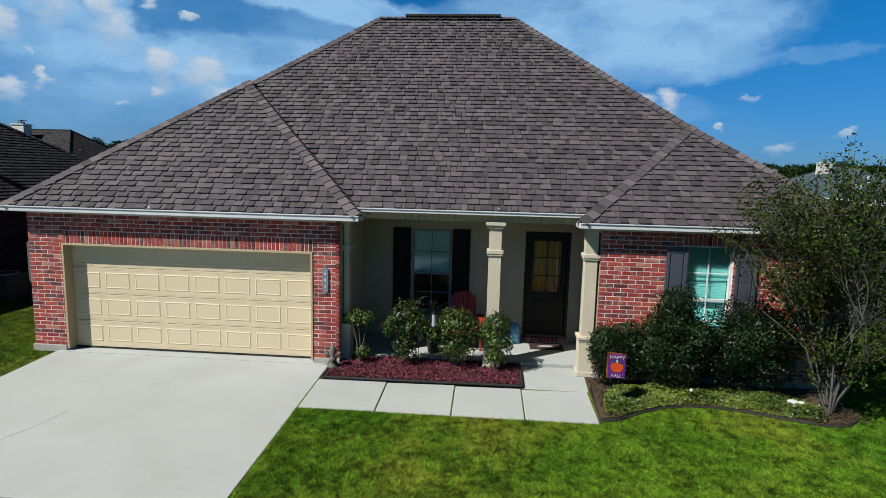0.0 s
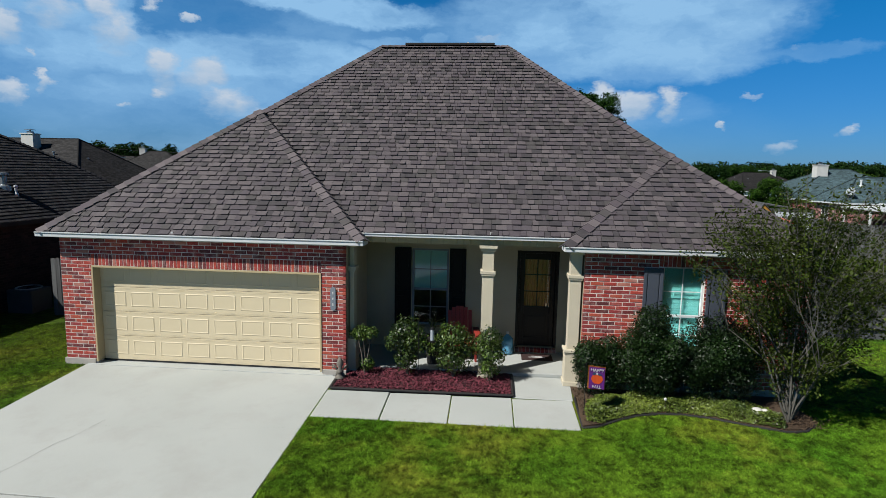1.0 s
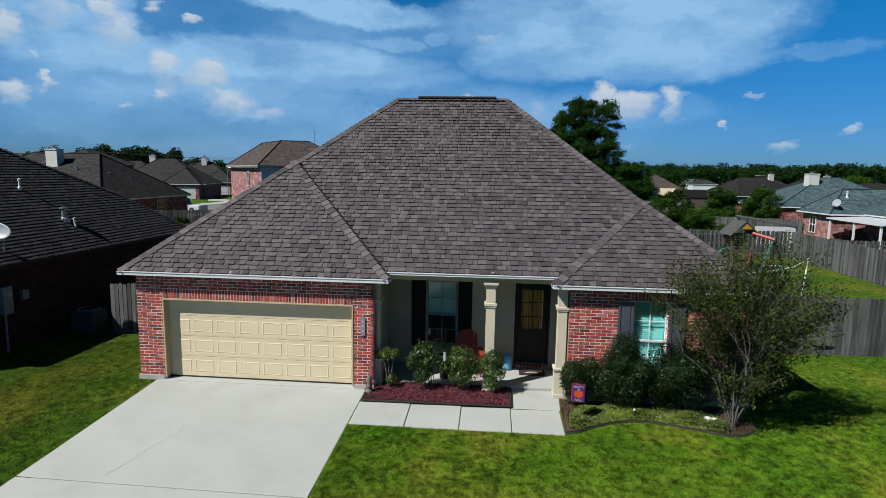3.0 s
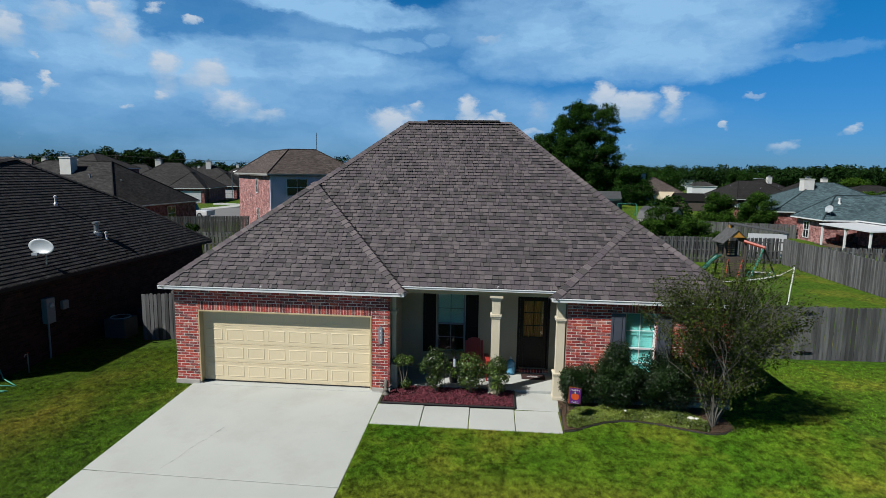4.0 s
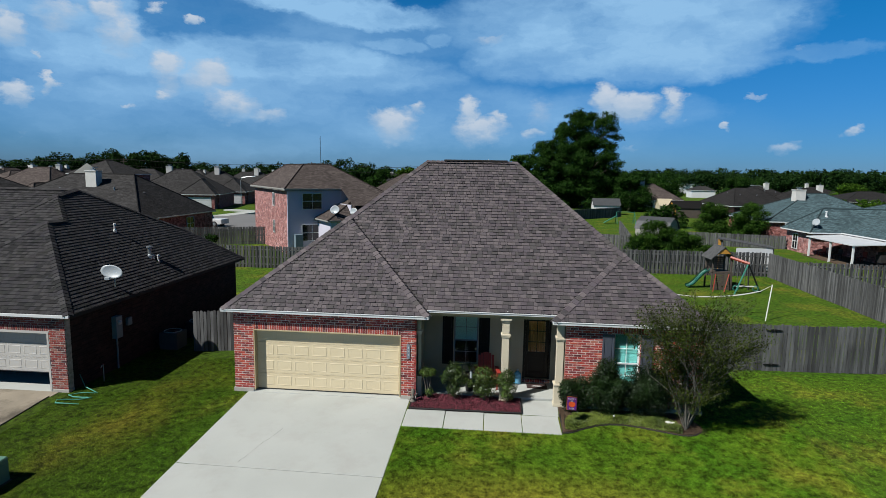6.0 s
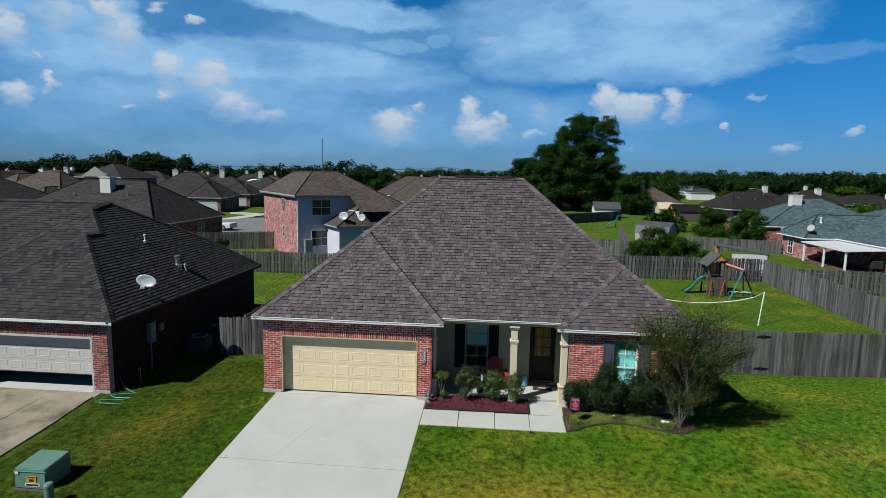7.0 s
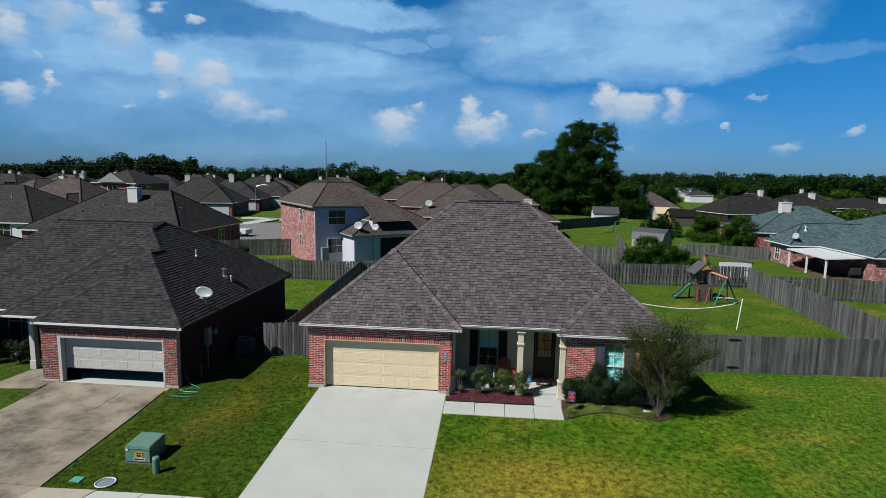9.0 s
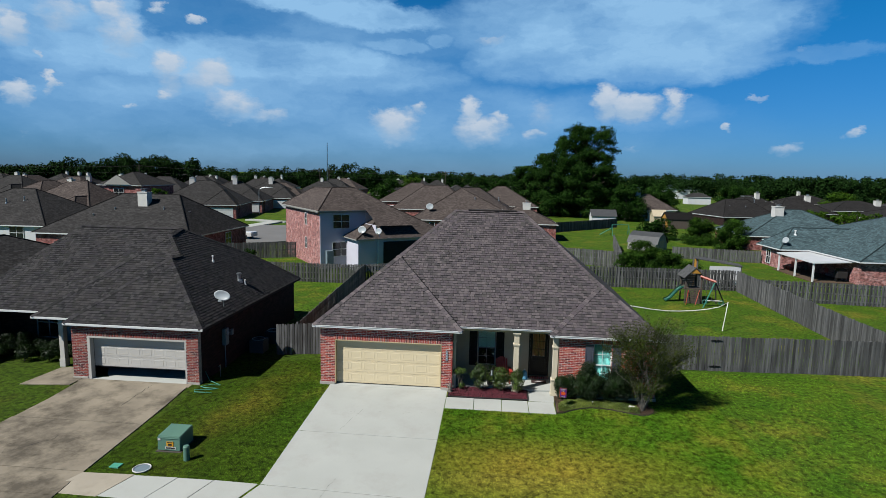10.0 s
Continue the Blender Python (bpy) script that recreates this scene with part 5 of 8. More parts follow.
tagged(part("bed_edging", bm, "black_rubber", None, smooth=True), "black curved edging round the shrub bed", "edging", kind="structure")
shrub("hedge_shrub", (10.48, -0.42, 0), lump_cloud(1, 30, 0.55, 0.42, 0.66, 0.66, 0.25), "dense dark green evergreen shrub beside the porch column", "leaf_hedge", 1500, 0.041, 31,
      group="evergreen shrubs", aspect=0.55)
shrub("hedge_shrub", (11.45, -0.52, 0), lump_cloud(2, 44, 0.78, 0.52, 0.95, 0.92, 0.30) + [(0.18, 0, 1.75, 0.12, 0.12, 0.14), (-0.18, 0.02, 1.66, 0.13, 0.12, 0.13)],
      "tall dense dark green evergreen shrub under the window", "leaf_hedge", 950, 0.041, 32, group="evergreen shrubs", aspect=0.55)
shrub("hedge_shrub", (12.62, -0.52, 0), lump_cloud(3, 48, 0.86, 0.52, 0.90, 0.86, 0.31) + [(-0.28, 0, 1.60, 0.13, 0.12, 0.15), (0.22, 0.0, 1.55, 0.13, 0.13, 0.12)],
      "broad dense dark green evergreen shrub under the window", "leaf_hedge", 950, 0.041, 33, group="evergreen shrubs", aspect=0.55)
# low ground cover
r = np.random.default_rng(41)
cs = []
while len(cs) < 13000:
    x, y = r.uniform(10.12, 13.5), r.uniform(-1.65, -0.55)
    edge = np.interp(x, [p[0] for p in EDGE[2:13]], [p[1] for p in EDGE[2:13]])
    if y > edge + 0.02 and y < edge + 0.80 + 0.1 * math.sin(x * 5) and not (x < 10.25 and y > -1.3):
        h = 0.15 + 0.07 * math.sin(x * 6) * math.cos(y * 7)
        cs.append((x, y, h * min(1, (y - edge) / 0.16) * r.uniform(0.4, 1.0)))
cs = np.array(cs)
v, f = leaves(r, cs, np.tile((0.0, -0.3, 1.0), (len(cs), 1)), 0.048 * (0.6 + 0.8 * r.random(len(cs))), 0.5)
tagged(new("ground_cover", leaf_mesh("ground_cover", v, f, "leaf_cover")), "low bright green leafy ground cover", "ground cover", kind="stuff")
# straw and fallen leaves
cs = np.concatenate([np.stack([r.normal(13.75, 0.25, 900), r.normal(-1.15, 0.16, 900), r.uniform(0.0, 0.07, 900)], axis=1),
                     np.stack([r.uniform(10.09, 10.45, 700), r.uniform(-1.7, -0.1, 700), r.uniform(0.0, 0.03, 700)], axis=1)])
v, f = leaves(r, cs, np.tile((0.0, 0.0, 1.0), (len(cs), 1)), 0.07 * (0.5 + r.random(len(cs))), 0.2)
tagged(new("straw", leaf_mesh("straw", v, f, "soil")), "brown straw and fallen leaves on the bed", "straw", kind="stuff")
for x, y, s, l in ((13.22, -1.02, 0.11, "rough white stone lying in the ground cover"), (13.36, -1.00, 0.075, "small white stone lying in the ground cover")):
    bm = bmesh.new()
    bmesh.ops.create_icosphere(bm, subdivisions=2, radius=s)
    for vert in bm.verts:
        vert.co *= 1 + 0.25 * noise.noise(vert.co * 9 + Vector((x, y, 0)))
        vert.co.z *= 0.75
    bmesh.ops.translate(bm, vec=(x, y, 0.09), verts=bm.verts)
    tagged(part("stone", bm, "white_stone", None), l, "stone")
stake = thing("garden_light", (11.62, -0.98, 0), "small white plastic garden stake light", "garden light")
bm = bmesh.new()
turned(bm, [(0.008, -0.05), (0.008, 0.22)], (11.62, -0.98, 0), 8)
part("stake", bm, "black_iron", stake)
bm = bmesh.new()
turned(bm, [(0.012, 0.2), (0.028, 0.21), (0.028, 0.235), (0.008, 0.25)], (11.62, -0.98, 0), 12)
part("lamp_head", bm, "decal_white", stake)

# garden flag
flag = thing("garden_flag", (10.30, -1.35, 0), "purple autumn garden flag with an orange pumpkin on a black stand", "flag")
bm = bmesh.new()
tube(bm, [(10.11, -1.35, -0.1), (10.11, -1.35, 0.95), (10.13, -1.35, 0.965), (10.47, -1.355, 0.945)], 0.006, 6)
part("stand", bm, "black_iron", flag)
cloth = bmesh.new()
rows = []
for j in range(9):
    rows.append([cloth.verts.new((10.145 + 0.305 * i / 10, -1.352 + 0.012 * math.sin(i * 0.7 + j * 0.3), 0.925 - 0.43 * j / 8 - 0.02 * i / 10)) for i in range(11)])
for a, b in zip(rows, rows[1:]):
    for i in range(10):
        cloth.faces.new((a[i], a[i + 1], b[i + 1], b[i]))
bmesh.ops.solidify(cloth, geom=cloth.faces[:], thickness=0.003)
cloth = part("cloth", cloth, "flag_border", flag, "orange border")


def flag_patch(name, outline, mat, y, label=""):
    bm = bmesh.new()
    bm.faces.new([bm.verts.new((10.145 + u, y, 0.925 - w - 0.02 * u / 0.305)) for u, w in outline])
    part(name, bm, mat, cloth, label)


flag_patch("field", [(0.018, 0.018), (0.287, 0.018), (0.287, 0.412), (0.018, 0.412)], "flag_purple", -1.372, "purple field")
flag_patch("pumpkin", [(0.155 + 0.10 * math.cos(a), 0.235 + 0.088 * math.sin(a) - 0.01 * abs(math.sin(a * 3))) for a in [2 * math.pi * k / 28 for k in range(28)]], "flag_orange", -1.376,
           "orange pumpkin")
flag_patch("stalk", [(0.145, 0.155), (0.135, 0.115), (0.165, 0.11), (0.17, 0.155)], "flag_white", -1.379)
flag_patch("leaf", [(0.07, 0.135), (0.11, 0.11), (0.14, 0.14), (0.11, 0.165)], "flag_leaf", -1.380)
flag_patch("leaf", [(0.16, 0.14), (0.20, 0.12), (0.235, 0.15), (0.19, 0.165)], "flag_leaf", -1.380)
for words, w in (("HAPPY", 0.095), ("FALL", 0.395)):
    text = bpy.data.curves.new("lettering", "FONT")
    text.body, text.size, text.align_x, text.extrude = words, 0.078, "CENTER", 0.0015
    text.materials.append(MATS["flag_white"])
    ob = new("lettering", text)
    ob.matrix_basis = pose(10.145 + 0.153, -1.381, 0.925 - w - 0.01, 90, 3.5, 0)
    child(ob, cloth)
    ob["label"] = "white lettering"

# ---- many-stemmed tree at the corner ----
def loose_tree(at, profile, deep, seed, label, leaf_size, per_spray, sprays):
    """A bundle of thin stems that fork, and leafy sprays along arching twigs. profile: heights and half widths of the crown; deep: its half depth."""
    rr = random.Random(seed)
    r = np.random.default_rng(seed)
    top = thing("tree", at, label, "tree")
    x0, y0, z0 = at
    hs, ws = [p[0] for p in profile], [p[1] for p in profile]

    def grow(bm, p, d, length, radius, level):
        pts, rad = [p.copy()], [radius]
        for k in range(3):
            d = (d + Vector((rr.uniform(-0.14, 0.14), rr.uniform(-0.14, 0.14), rr.uniform(-0.05, 0.1)))).normalized()
            p = p + d * length / 3
            pts.append(p.copy())
            rad.append(radius * (1 - 0.14 * (k + 1)))
        tube(bm, pts, rad, 6 if level < 2 else 5)
        if level < 3:
            for _ in range(2):
                q = (d + Vector((rr.uniform(-1, 1), rr.uniform(-0.7, 0.7), rr.uniform(-0.2, 0.5))) * 0.62).normalized()
                e = p + q * length * 0.8
                if abs(e.x - x0) < np.interp(e.z, hs, ws) and abs(e.y - y0) < deep and e.z < hs[-1]:
                    grow(bm, p, q, length * rr.uniform(0.6, 0.8), radius * 0.62, level + 1)

    for k in range(15):
        a, out = k * 0.42 + rr.uniform(-0.2, 0.2), rr.uniform(0.06, 0.55)
        bm = bmesh.new()
        grow(bm, Vector(at), Vector((math.cos(a) * out, math.sin(a) * out * 0.6, 1)).normalized(), rr.uniform(1.0, 1.4), rr.uniform(0.015, 0.024), 0)
        part("stem", bm, "pale_bark", top)
    twigs = bmesh.new()
    pos, nrm = [], []
    made = 0
    while made < sprays:
        z = rr.uniform(hs[0], hs[-1])
        w = float(np.interp(z, hs, ws))
        if rr.random() > (w / 2.1) ** 1.4:
            continue
        a, u = rr.uniform(0, 6.283), rr.random() ** 0.45
        tip = Vector((x0 + 0.06 * z + w * u * math.cos(a), y0 + deep * min(1, w / 1.1) * u * math.sin(a), z))
        if noise.noise(tip * 1.3) < -0.22 or tip.y > -0.3:
            continue
        made += 1
        inner = Vector((x0 + (tip.x - x0) * 0.62, y0 + (tip.y - y0) * 0.62, z0 + (z - z0) * 0.84 - 0.08))
        bend = (inner + tip) / 2 + Vector((0, 0, rr.uniform(0.02, 0.12)))
        long = tip + (tip - bend) * rr.choice((0.1, 0.25, 0.6))
        tube(twigs, [inner, bend, long], [0.007, 0.005, 0.002], 4, caps=False)
        t = r.random(per_spray)[:, None]
        line = (1 - t) ** 2 * np.array(inner) + 2 * t * (1 - t) * np.array(bend) + t ** 2 * np.array(long)
        pos.append(line + r.normal(0, 1, (per_spray, 3)) * (0.035 + 0.075 * np.sin(3.0 * t)))
        nrm.append(r.normal(0, 0.75, (per_spray, 3)) + (0, 0, 0.8))
    part("twig", twigs, "pale_bark", top)
    pos, nrm = np.concatenate(pos), np.concatenate(nrm)
    keep = pos[:, 1] < -0.27
    pos, nrm = pos[keep], nrm[keep]
    v, f = leaves(r, pos, nrm, leaf_size * (0.55 + 0.9 * r.random(len(pos))), 0.5)
    piece("crown", leaf_mesh("crown", v, f, "leaf_myrtle"), top)
    return top


MYRTLE_PROFILE = ((0.45, 0.25), (0.9, 0.55), (1.6, 1.05), (2.3, 1.75), (2.9, 2.25), (3.4, 2.05), (3.85, 1.5), (4.2, 0.5))
loose_tree((13.66, -1.22, -0.03), MYRTLE_PROFILE, 1.05, 17, "many-stemmed small tree with pale bark and fine dull leaves", 0.056, 76, 390)

# ---- kerbside things ----
BX = (-4.73, -3.86, -6.40, -5.50)
zb = ground_z(-4.2, -6)
unit = thing("transformer", (-4.2, -5.9, zb), "green metal utility transformer box on a concrete pad", "utility box")
part("pad", boxes((BX[0] - 0.05, BX[1] + 0.05, BX[2] - 0.05, BX[3] + 0.05, zb - 0.1, zb + 0.02), bevel=0.012), "stained_concrete", unit, "concrete pad")
bm = bmesh.new()
low = [bm.verts.new((x, y, zb + 0.05)) for x, y in ((BX[0], BX[2]), (BX[1], BX[2]), (BX[1], BX[3]), (BX[0], BX[3]))]
up = [bm.verts.new((x, y, z)) for x, y, z in ((BX[0] + 0.01, BX[2] + 0.02, 0.24), (BX[1] - 0.01, BX[2] + 0.02, 0.24), (BX[1] - 0.01, BX[3], 0.31), (BX[0] + 0.01, BX[3], 0.31))]
bm.faces.new(up)
for i in range(4):
    bm.faces.new((low[i], low[(i + 1) % 4], up[(i + 1) % 4], up[i]))
bmesh.ops.bevel(bm, geom=bm.edges[:], offset=0.02, segments=2, affect="EDGES")
body = part("cabinet", bm, "green_metal", unit)
part("lid_seam", boxes((BX[0] - 0.004, BX[1] + 0.004, BX[2] - 0.004, BX[3] + 0.004, 0.155, 0.165)), "green_metal", body)
part("warning_label", boxes((-4.38, -4.12, BX[2] - 0.006, BX[2] - 0.001, -0.13, 0.05)), "decal_yellow", body, "yellow warning sticker")
part("bar", boxes((-4.35, -4.15, BX[2] - 0.010, BX[2] - 0.006, 0.0, 0.03), (-4.32, -4.18, BX[2] - 0.010, BX[2] - 0.006, -0.10, -0.03)), "decal_black", body)
part("name_label", boxes((-4.43, -4.03, BX[2] - 0.006, BX[2] - 0.001, -0.235, -0.145)), "decal_white", body, "white lettered strip")
part("bar", boxes((-4.40, -4.06, BX[2] - 0.010, BX[2] - 0.006, -0.215, -0.165)), "decal_black", body)
part("name_label", boxes((-4.70, -4.60, BX[2] - 0.006, BX[2] - 0.001, 0.08, 0.15)), "decal_white", body)
pz = ground_z(-3.34, -6.9)
post = thing("utility_pedestal", (-3.34, -6.9, pz), "green plastic cable pedestal standing in the lawn", "utility post")
bm = bmesh.new()
turned(bm, [(0.105, -0.1), (0.105, 0.42), (0.112, 0.43), (0.112, 0.50), (0.09, 0.535), (0.02, 0.545)], (-3.34, -6.9, pz), 20)
part("body", bm, "green_metal", post, smooth=False)
rz = ground_z(-4.53, -7.62)
bm = bmesh.new()
tube(bm, [(-4.53 + 0.28 * math.cos(a), -7.62 + 0.28 * math.sin(a), rz + 0.05) for a in [2 * math.pi * k / 28 for k in range(29)]], 0.020, 8, caps=False)
ring = thing("valve_ring", (-4.53, -7.62, rz), "white plastic ring round a round utility cover in the lawn", "utility cover")
part("ring", bm, "decal_white", ring)
bm = bmesh.new()
turned(bm, [(0.26, 0.0), (0.26, 0.04), (0.1, 0.045)], (-4.53, -7.62, rz), 24)
part("lid", bm, "meter_grey", ring)
rz = ground_z(-5.5, -7.5)
meter = thing("meter_lid", (-5.5, -7.5, rz), "small teal plastic meter box lid in the grass", "utility cover")
part("lid", boxes((-5.70, -5.36, -7.66, -7.38, rz - 0.05, rz + 0.05), bevel=0.012), "hose_green", meter)

# ---- houses beyond ----
def slope_mesh(name, faces, mat):
    """Flat faces with a map in metres: along the level line and up the slope."""
    verts, polys, uvs, known = [], [], [], {}
    for f in faces:
        pts = [Vector(p) for p in f]
        n = (pts[1] - pts[0]).cross(pts[2] - pts[0]).normalized()
        e = n.cross(Vector((0, 0, 1)))
        e = e.normalized() if e.length > 1e-4 else Vector((1, 0, 0))
        u = n.cross(e)
        corners = []
        for p in pts:
            key = tuple(round(v, 4) for v in p)
            if key not in known:
                known[key] = len(verts)
                verts.append(p)
            corners.append(known[key])
        polys.append(corners)
        uvs += [c for p in pts for c in (p.dot(e), p.dot(u))]
    me = bpy.data.meshes.new(name)
    me.from_pydata(verts, [], polys)
    layer = me.uv_layers.new(name="map")
    layer.data.foreach_set("uv", uvs)
    me.materials.append(MATS[mat])
    me.update()
    return me


def block(root, x0, x1, y0, y1, z0, ez, top, wall, roof_mat, over=0.3, ridge=None, fascia="white_trim"):
    """Four walls under a hip roof. ridge: its two ends in plan; by default along the longer side."""
    piece("wall", slope_mesh("wall", [((x0, y0, z0), (x1, y0, z0), (x1, y0, ez), (x0, y0, ez)), ((x1, y0, z0), (x1, y1, z0), (x1, y1, ez), (x1, y0, ez)),
                                      ((x1, y1, z0), (x0, y1, z0), (x0, y1, ez), (x1, y1, ez)), ((x0, y1, z0), (x0, y0, z0), (x0, y0, ez), (x0, y1, ez))], wall), root)
    a, b, c, d = x0 - over, x1 + over, y0 - over, y1 + over
    if ridge is None:
        w, l = b - a, d - c
        if w >= l:
            ridge = ((a + l / 2, (c + d) / 2), (b - l / 2, (c + d) / 2))
        else:
            ridge = (((a + b) / 2, c + w / 2), ((a + b) / 2, d - w / 2))
    (rx0, ry0), (rx1, ry1) = ridge
    p, q = (rx0, ry0, top), (rx1, ry1, top)
    k = [(a, c, ez), (b, c, ez), (b, d, ez), (a, d, ez)]
    if abs(rx1 - rx0) >= abs(ry1 - ry0):
        faces = [(k[0], k[1], q, p), (k[1], k[2], q), (k[2], k[3], p, q), (k[3], k[0], p)]
    else:
        faces = [(k[0], k[1], p), (k[1], k[2], q, p), (k[2], k[3], q), (k[3], k[0], p, q)]
    covering = piece("roof", slope_mesh("roof", faces, roof_mat), root)
    bm = boxes((a - 0.02, b + 0.02, c - 0.02, d + 0.02, ez - 0.12, ez - 0.002))
    part("fascia", bm, fascia, covering)
    for s, e in ((k[0], p), (k[1], p if len(faces[0]) == 3 else q), (k[2], q), (k[3], p if len(faces[0]) == 4 else q), (p, q)):
        if (Vector(s) - Vector(e)).length > 0.3:
            caps = bmesh.new()
            tube(caps, [s, e], 0.07, 5)
            part("ridge_cap", caps, roof_mat, covering)
    return covering


def chimney(root, x, y, z0, z1, w=1.1, d=0.9, mat="chimney_white"):
    body = part("chimney", boxes((x - w / 2, x + w / 2, y - d / 2, y + d / 2, z0, z1 - 0.1), bevel=0.01), mat, root, "pale boarded chimney")
    part("chimney_cap", boxes((x - w / 2 - 0.06, x + w / 2 + 0.06, y - d / 2 - 0.06, y + d / 2 + 0.06, z1 - 0.1, z1), bevel=0.01), mat, body)
    part("chimney_pot", boxes((x - 0.2, x + 0.2, y - 0.2, y + 0.2, z1, z1 + 0.18), (x - 0.3, x + 0.3, y - 0.3, y + 0.3, z1 + 0.30, z1 + 0.35), (x - 0.05, x + 0.05, y - 0.05, y + 0.05, z1 + 0.18, z1 + 0.30)),
         "galvanised", body)


def far_window(root, x, z, w, h, y, side="front", mat="white_trim"):
    """A window set on a wall: side 'front' faces -y at y, 'right' faces +x at y, 'left' faces -x."""
    made = []
    if side == "front":
        q = lambda a, b, c, d, e, f: (a, b, y + c, y + d, e, f)
    elif side == "right":
        q = lambda a, b, c, d, e, f: (y - d, y - c, a, b, e, f)
    else:
        q = lambda a, b, c, d, e, f: (y + c, y + d, a, b, e, f)
    x0, x1, z0, z1 = x - w / 2, x + w / 2, z, z + h
    bm = bmesh.new()
    rings = []
    for d, g in ((-0.06, 0.06), (-0.06, 0.0), (0.0, 0.0), (0.0, 0.06)):
        rings.append([bm.verts.new(((b[0] + b[1]) / 2, (b[2] + b[3]) / 2, (b[4] + b[5]) / 2)) for b in [q(u, u, d, d, w0, w0) for u, w0 in ((x0 - g, z0 - g), (x1 + g, z0 - g), (x1 + g, z1 + g), (x0 - g, z1 + g))]])
    for m in range(4):
        one, two = rings[m], rings[(m + 1) % 4]
        for i in range(4):
            bm.faces.new((one[i], one[(i + 1) % 4], two[(i + 1) % 4], two[i]))
    bmesh.ops.recalc_face_normals(bm, faces=bm.faces)
    win = part("window", bm, mat, root)
    part("meeting_rail", boxes(q(x0, x1, -0.05, -0.01, (z0 + z1) / 2 - 0.03, (z0 + z1) / 2 + 0.03)), mat, win)
    part("glazing_bar", boxes(q(x - 0.02, x + 0.02, -0.045, -0.01, z0, z1)), mat, win)
    part("pane", boxes(q(x0, x1, -0.022, -0.014, z0, z1)), "dark_glass", win)


def roof_pipe(parent, at, r=0.05, h=0.4, mat="galvanised"):
    bm = bmesh.new()
    turned(bm, [(r * 2.2, -0.1), (r * 2.0, 0.08), (r, 0.14), (r, h), (r * 1.6, h + 0.02), (r * 1.6, h + 0.08), (r * 0.6, h + 0.1)], at, 10)
    part("vent_pipe", bm, mat, parent)


def dish(name, at, turn, size, label, tilt=35, oval=0.85, roll=0):
    """A dish on a bent arm with its receiver. oval: height against width; roll: lean to one side."""
    d = thing(name, (0, 0, 0), label, "satellite dish")
    bm = bmesh.new()
    rings = []
    for k in range(6):
        q = k / 5
        rings.append([bm.verts.new((size * q * math.cos(a), -0.16 * size * q * q * -1, size * oval * q * math.sin(a))) for a in [2 * math.pi * i / 20 for i in range(20)]])
    for a, b in zip(rings[1:], rings[2:]):
        for i in range(20):
            bm.faces.new((a[i], a[(i + 1) % 20], b[(i + 1) % 20], b[i]))
    bm.faces.new(rings[1])
    bmesh.ops.remove_doubles(bm, verts=bm.verts, dist=1e-5)
    bmesh.ops.recalc_face_normals(bm, faces=bm.faces)
    bmesh.ops.solidify(bm, geom=bm.faces[:], thickness=0.012)
    bmesh.ops.rotate(bm, cent=(0, 0, 0), matrix=Matrix.Rotation(radians(roll), 3, "Y"), verts=bm.verts)
    bmesh.ops.rotate(bm, cent=(0, 0, 0), matrix=Matrix.Rotation(radians(tilt - 20), 3, "X"), verts=bm.verts)
    bmesh.ops.scale(bm, vec=(1, -1, 1), verts=bm.verts)
    part("reflector", bm, "dish_grey", d, smooth=True)
    bm = bmesh.new()
    tube(bm, [(0, 0.03, -0.06), (0, 0.14, -0.20), (0, 0.14, -0.62)], 0.022, 6)
    part("mast", bm, "galvanised", d)
    bm = bmesh.new()
    tube(bm, [(0, -0.02, -size * (oval - 0.03)), (0, -size * 0.9, -size * 0.45)], 0.014, 6)
    part("arm", bm, "galvanised", d)
    part("receiver", boxes((-0.09, 0.09, -size * 0.9 - 0.06, -size * 0.9 + 0.06, -size * 0.45 - 0.04, -size * 0.45 + 0.05), bevel=0.01), "dish_grey", d)
    d.matrix_basis = pose(*at, 0, 0, turn)
    return d


material("dark_glass", (0.012, 0.016, 0.02), rough=0.12, grain=0.02, spec=0.6)

# ---- the neighbouring house ----
nb = thing("neighbour_house", (-12, 5, -0.28), "dark brick house with charcoal roof and half-open garage door", "house")
NZ = -0.28
P1 = 0.8
e0 = 2.5
nb_front = holed_wall("garage_wall", (-12.72, -11.93, -7.02, -6.42), (NZ, 1.86, 2.42), {(1, 0)}, -0.35, -0.1, "nb_mortar", nb, "tumbled red and dark brick")
for x0, x1 in ((-6.98, -6.40), (-12.74, -11.97)):
    part("footing", boxes((x0, x1, -0.375, -0.1, NZ - 0.2, NZ + 0.12), bevel=0.01), "footing", nb_front)
# side and recessed walls take near-black brick, their shade painted into the colour
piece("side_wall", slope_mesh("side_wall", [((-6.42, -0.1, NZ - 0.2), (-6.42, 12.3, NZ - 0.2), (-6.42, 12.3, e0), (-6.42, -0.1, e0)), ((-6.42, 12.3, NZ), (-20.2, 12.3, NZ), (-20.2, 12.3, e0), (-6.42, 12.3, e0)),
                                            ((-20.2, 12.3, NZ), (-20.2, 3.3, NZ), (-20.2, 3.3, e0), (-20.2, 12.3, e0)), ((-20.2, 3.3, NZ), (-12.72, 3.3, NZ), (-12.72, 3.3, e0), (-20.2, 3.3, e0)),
                                            ((-12.72, 3.3, NZ), (-12.72, -0.1, NZ), (-12.72, -0.1, e0), (-12.72, 3.3, e0))], "shade_dark_brick"), nb)
part("garage_trim", boxes((-11.93, -11.80, -0.36, -0.1, NZ, 1.86), (-7.09, -7.02, -0.36, -0.1, NZ, 1.86), (-11.80, -7.09, -0.36, -0.1, 1.78, 1.86)), "door_grey", nb, "pale grey jamb")
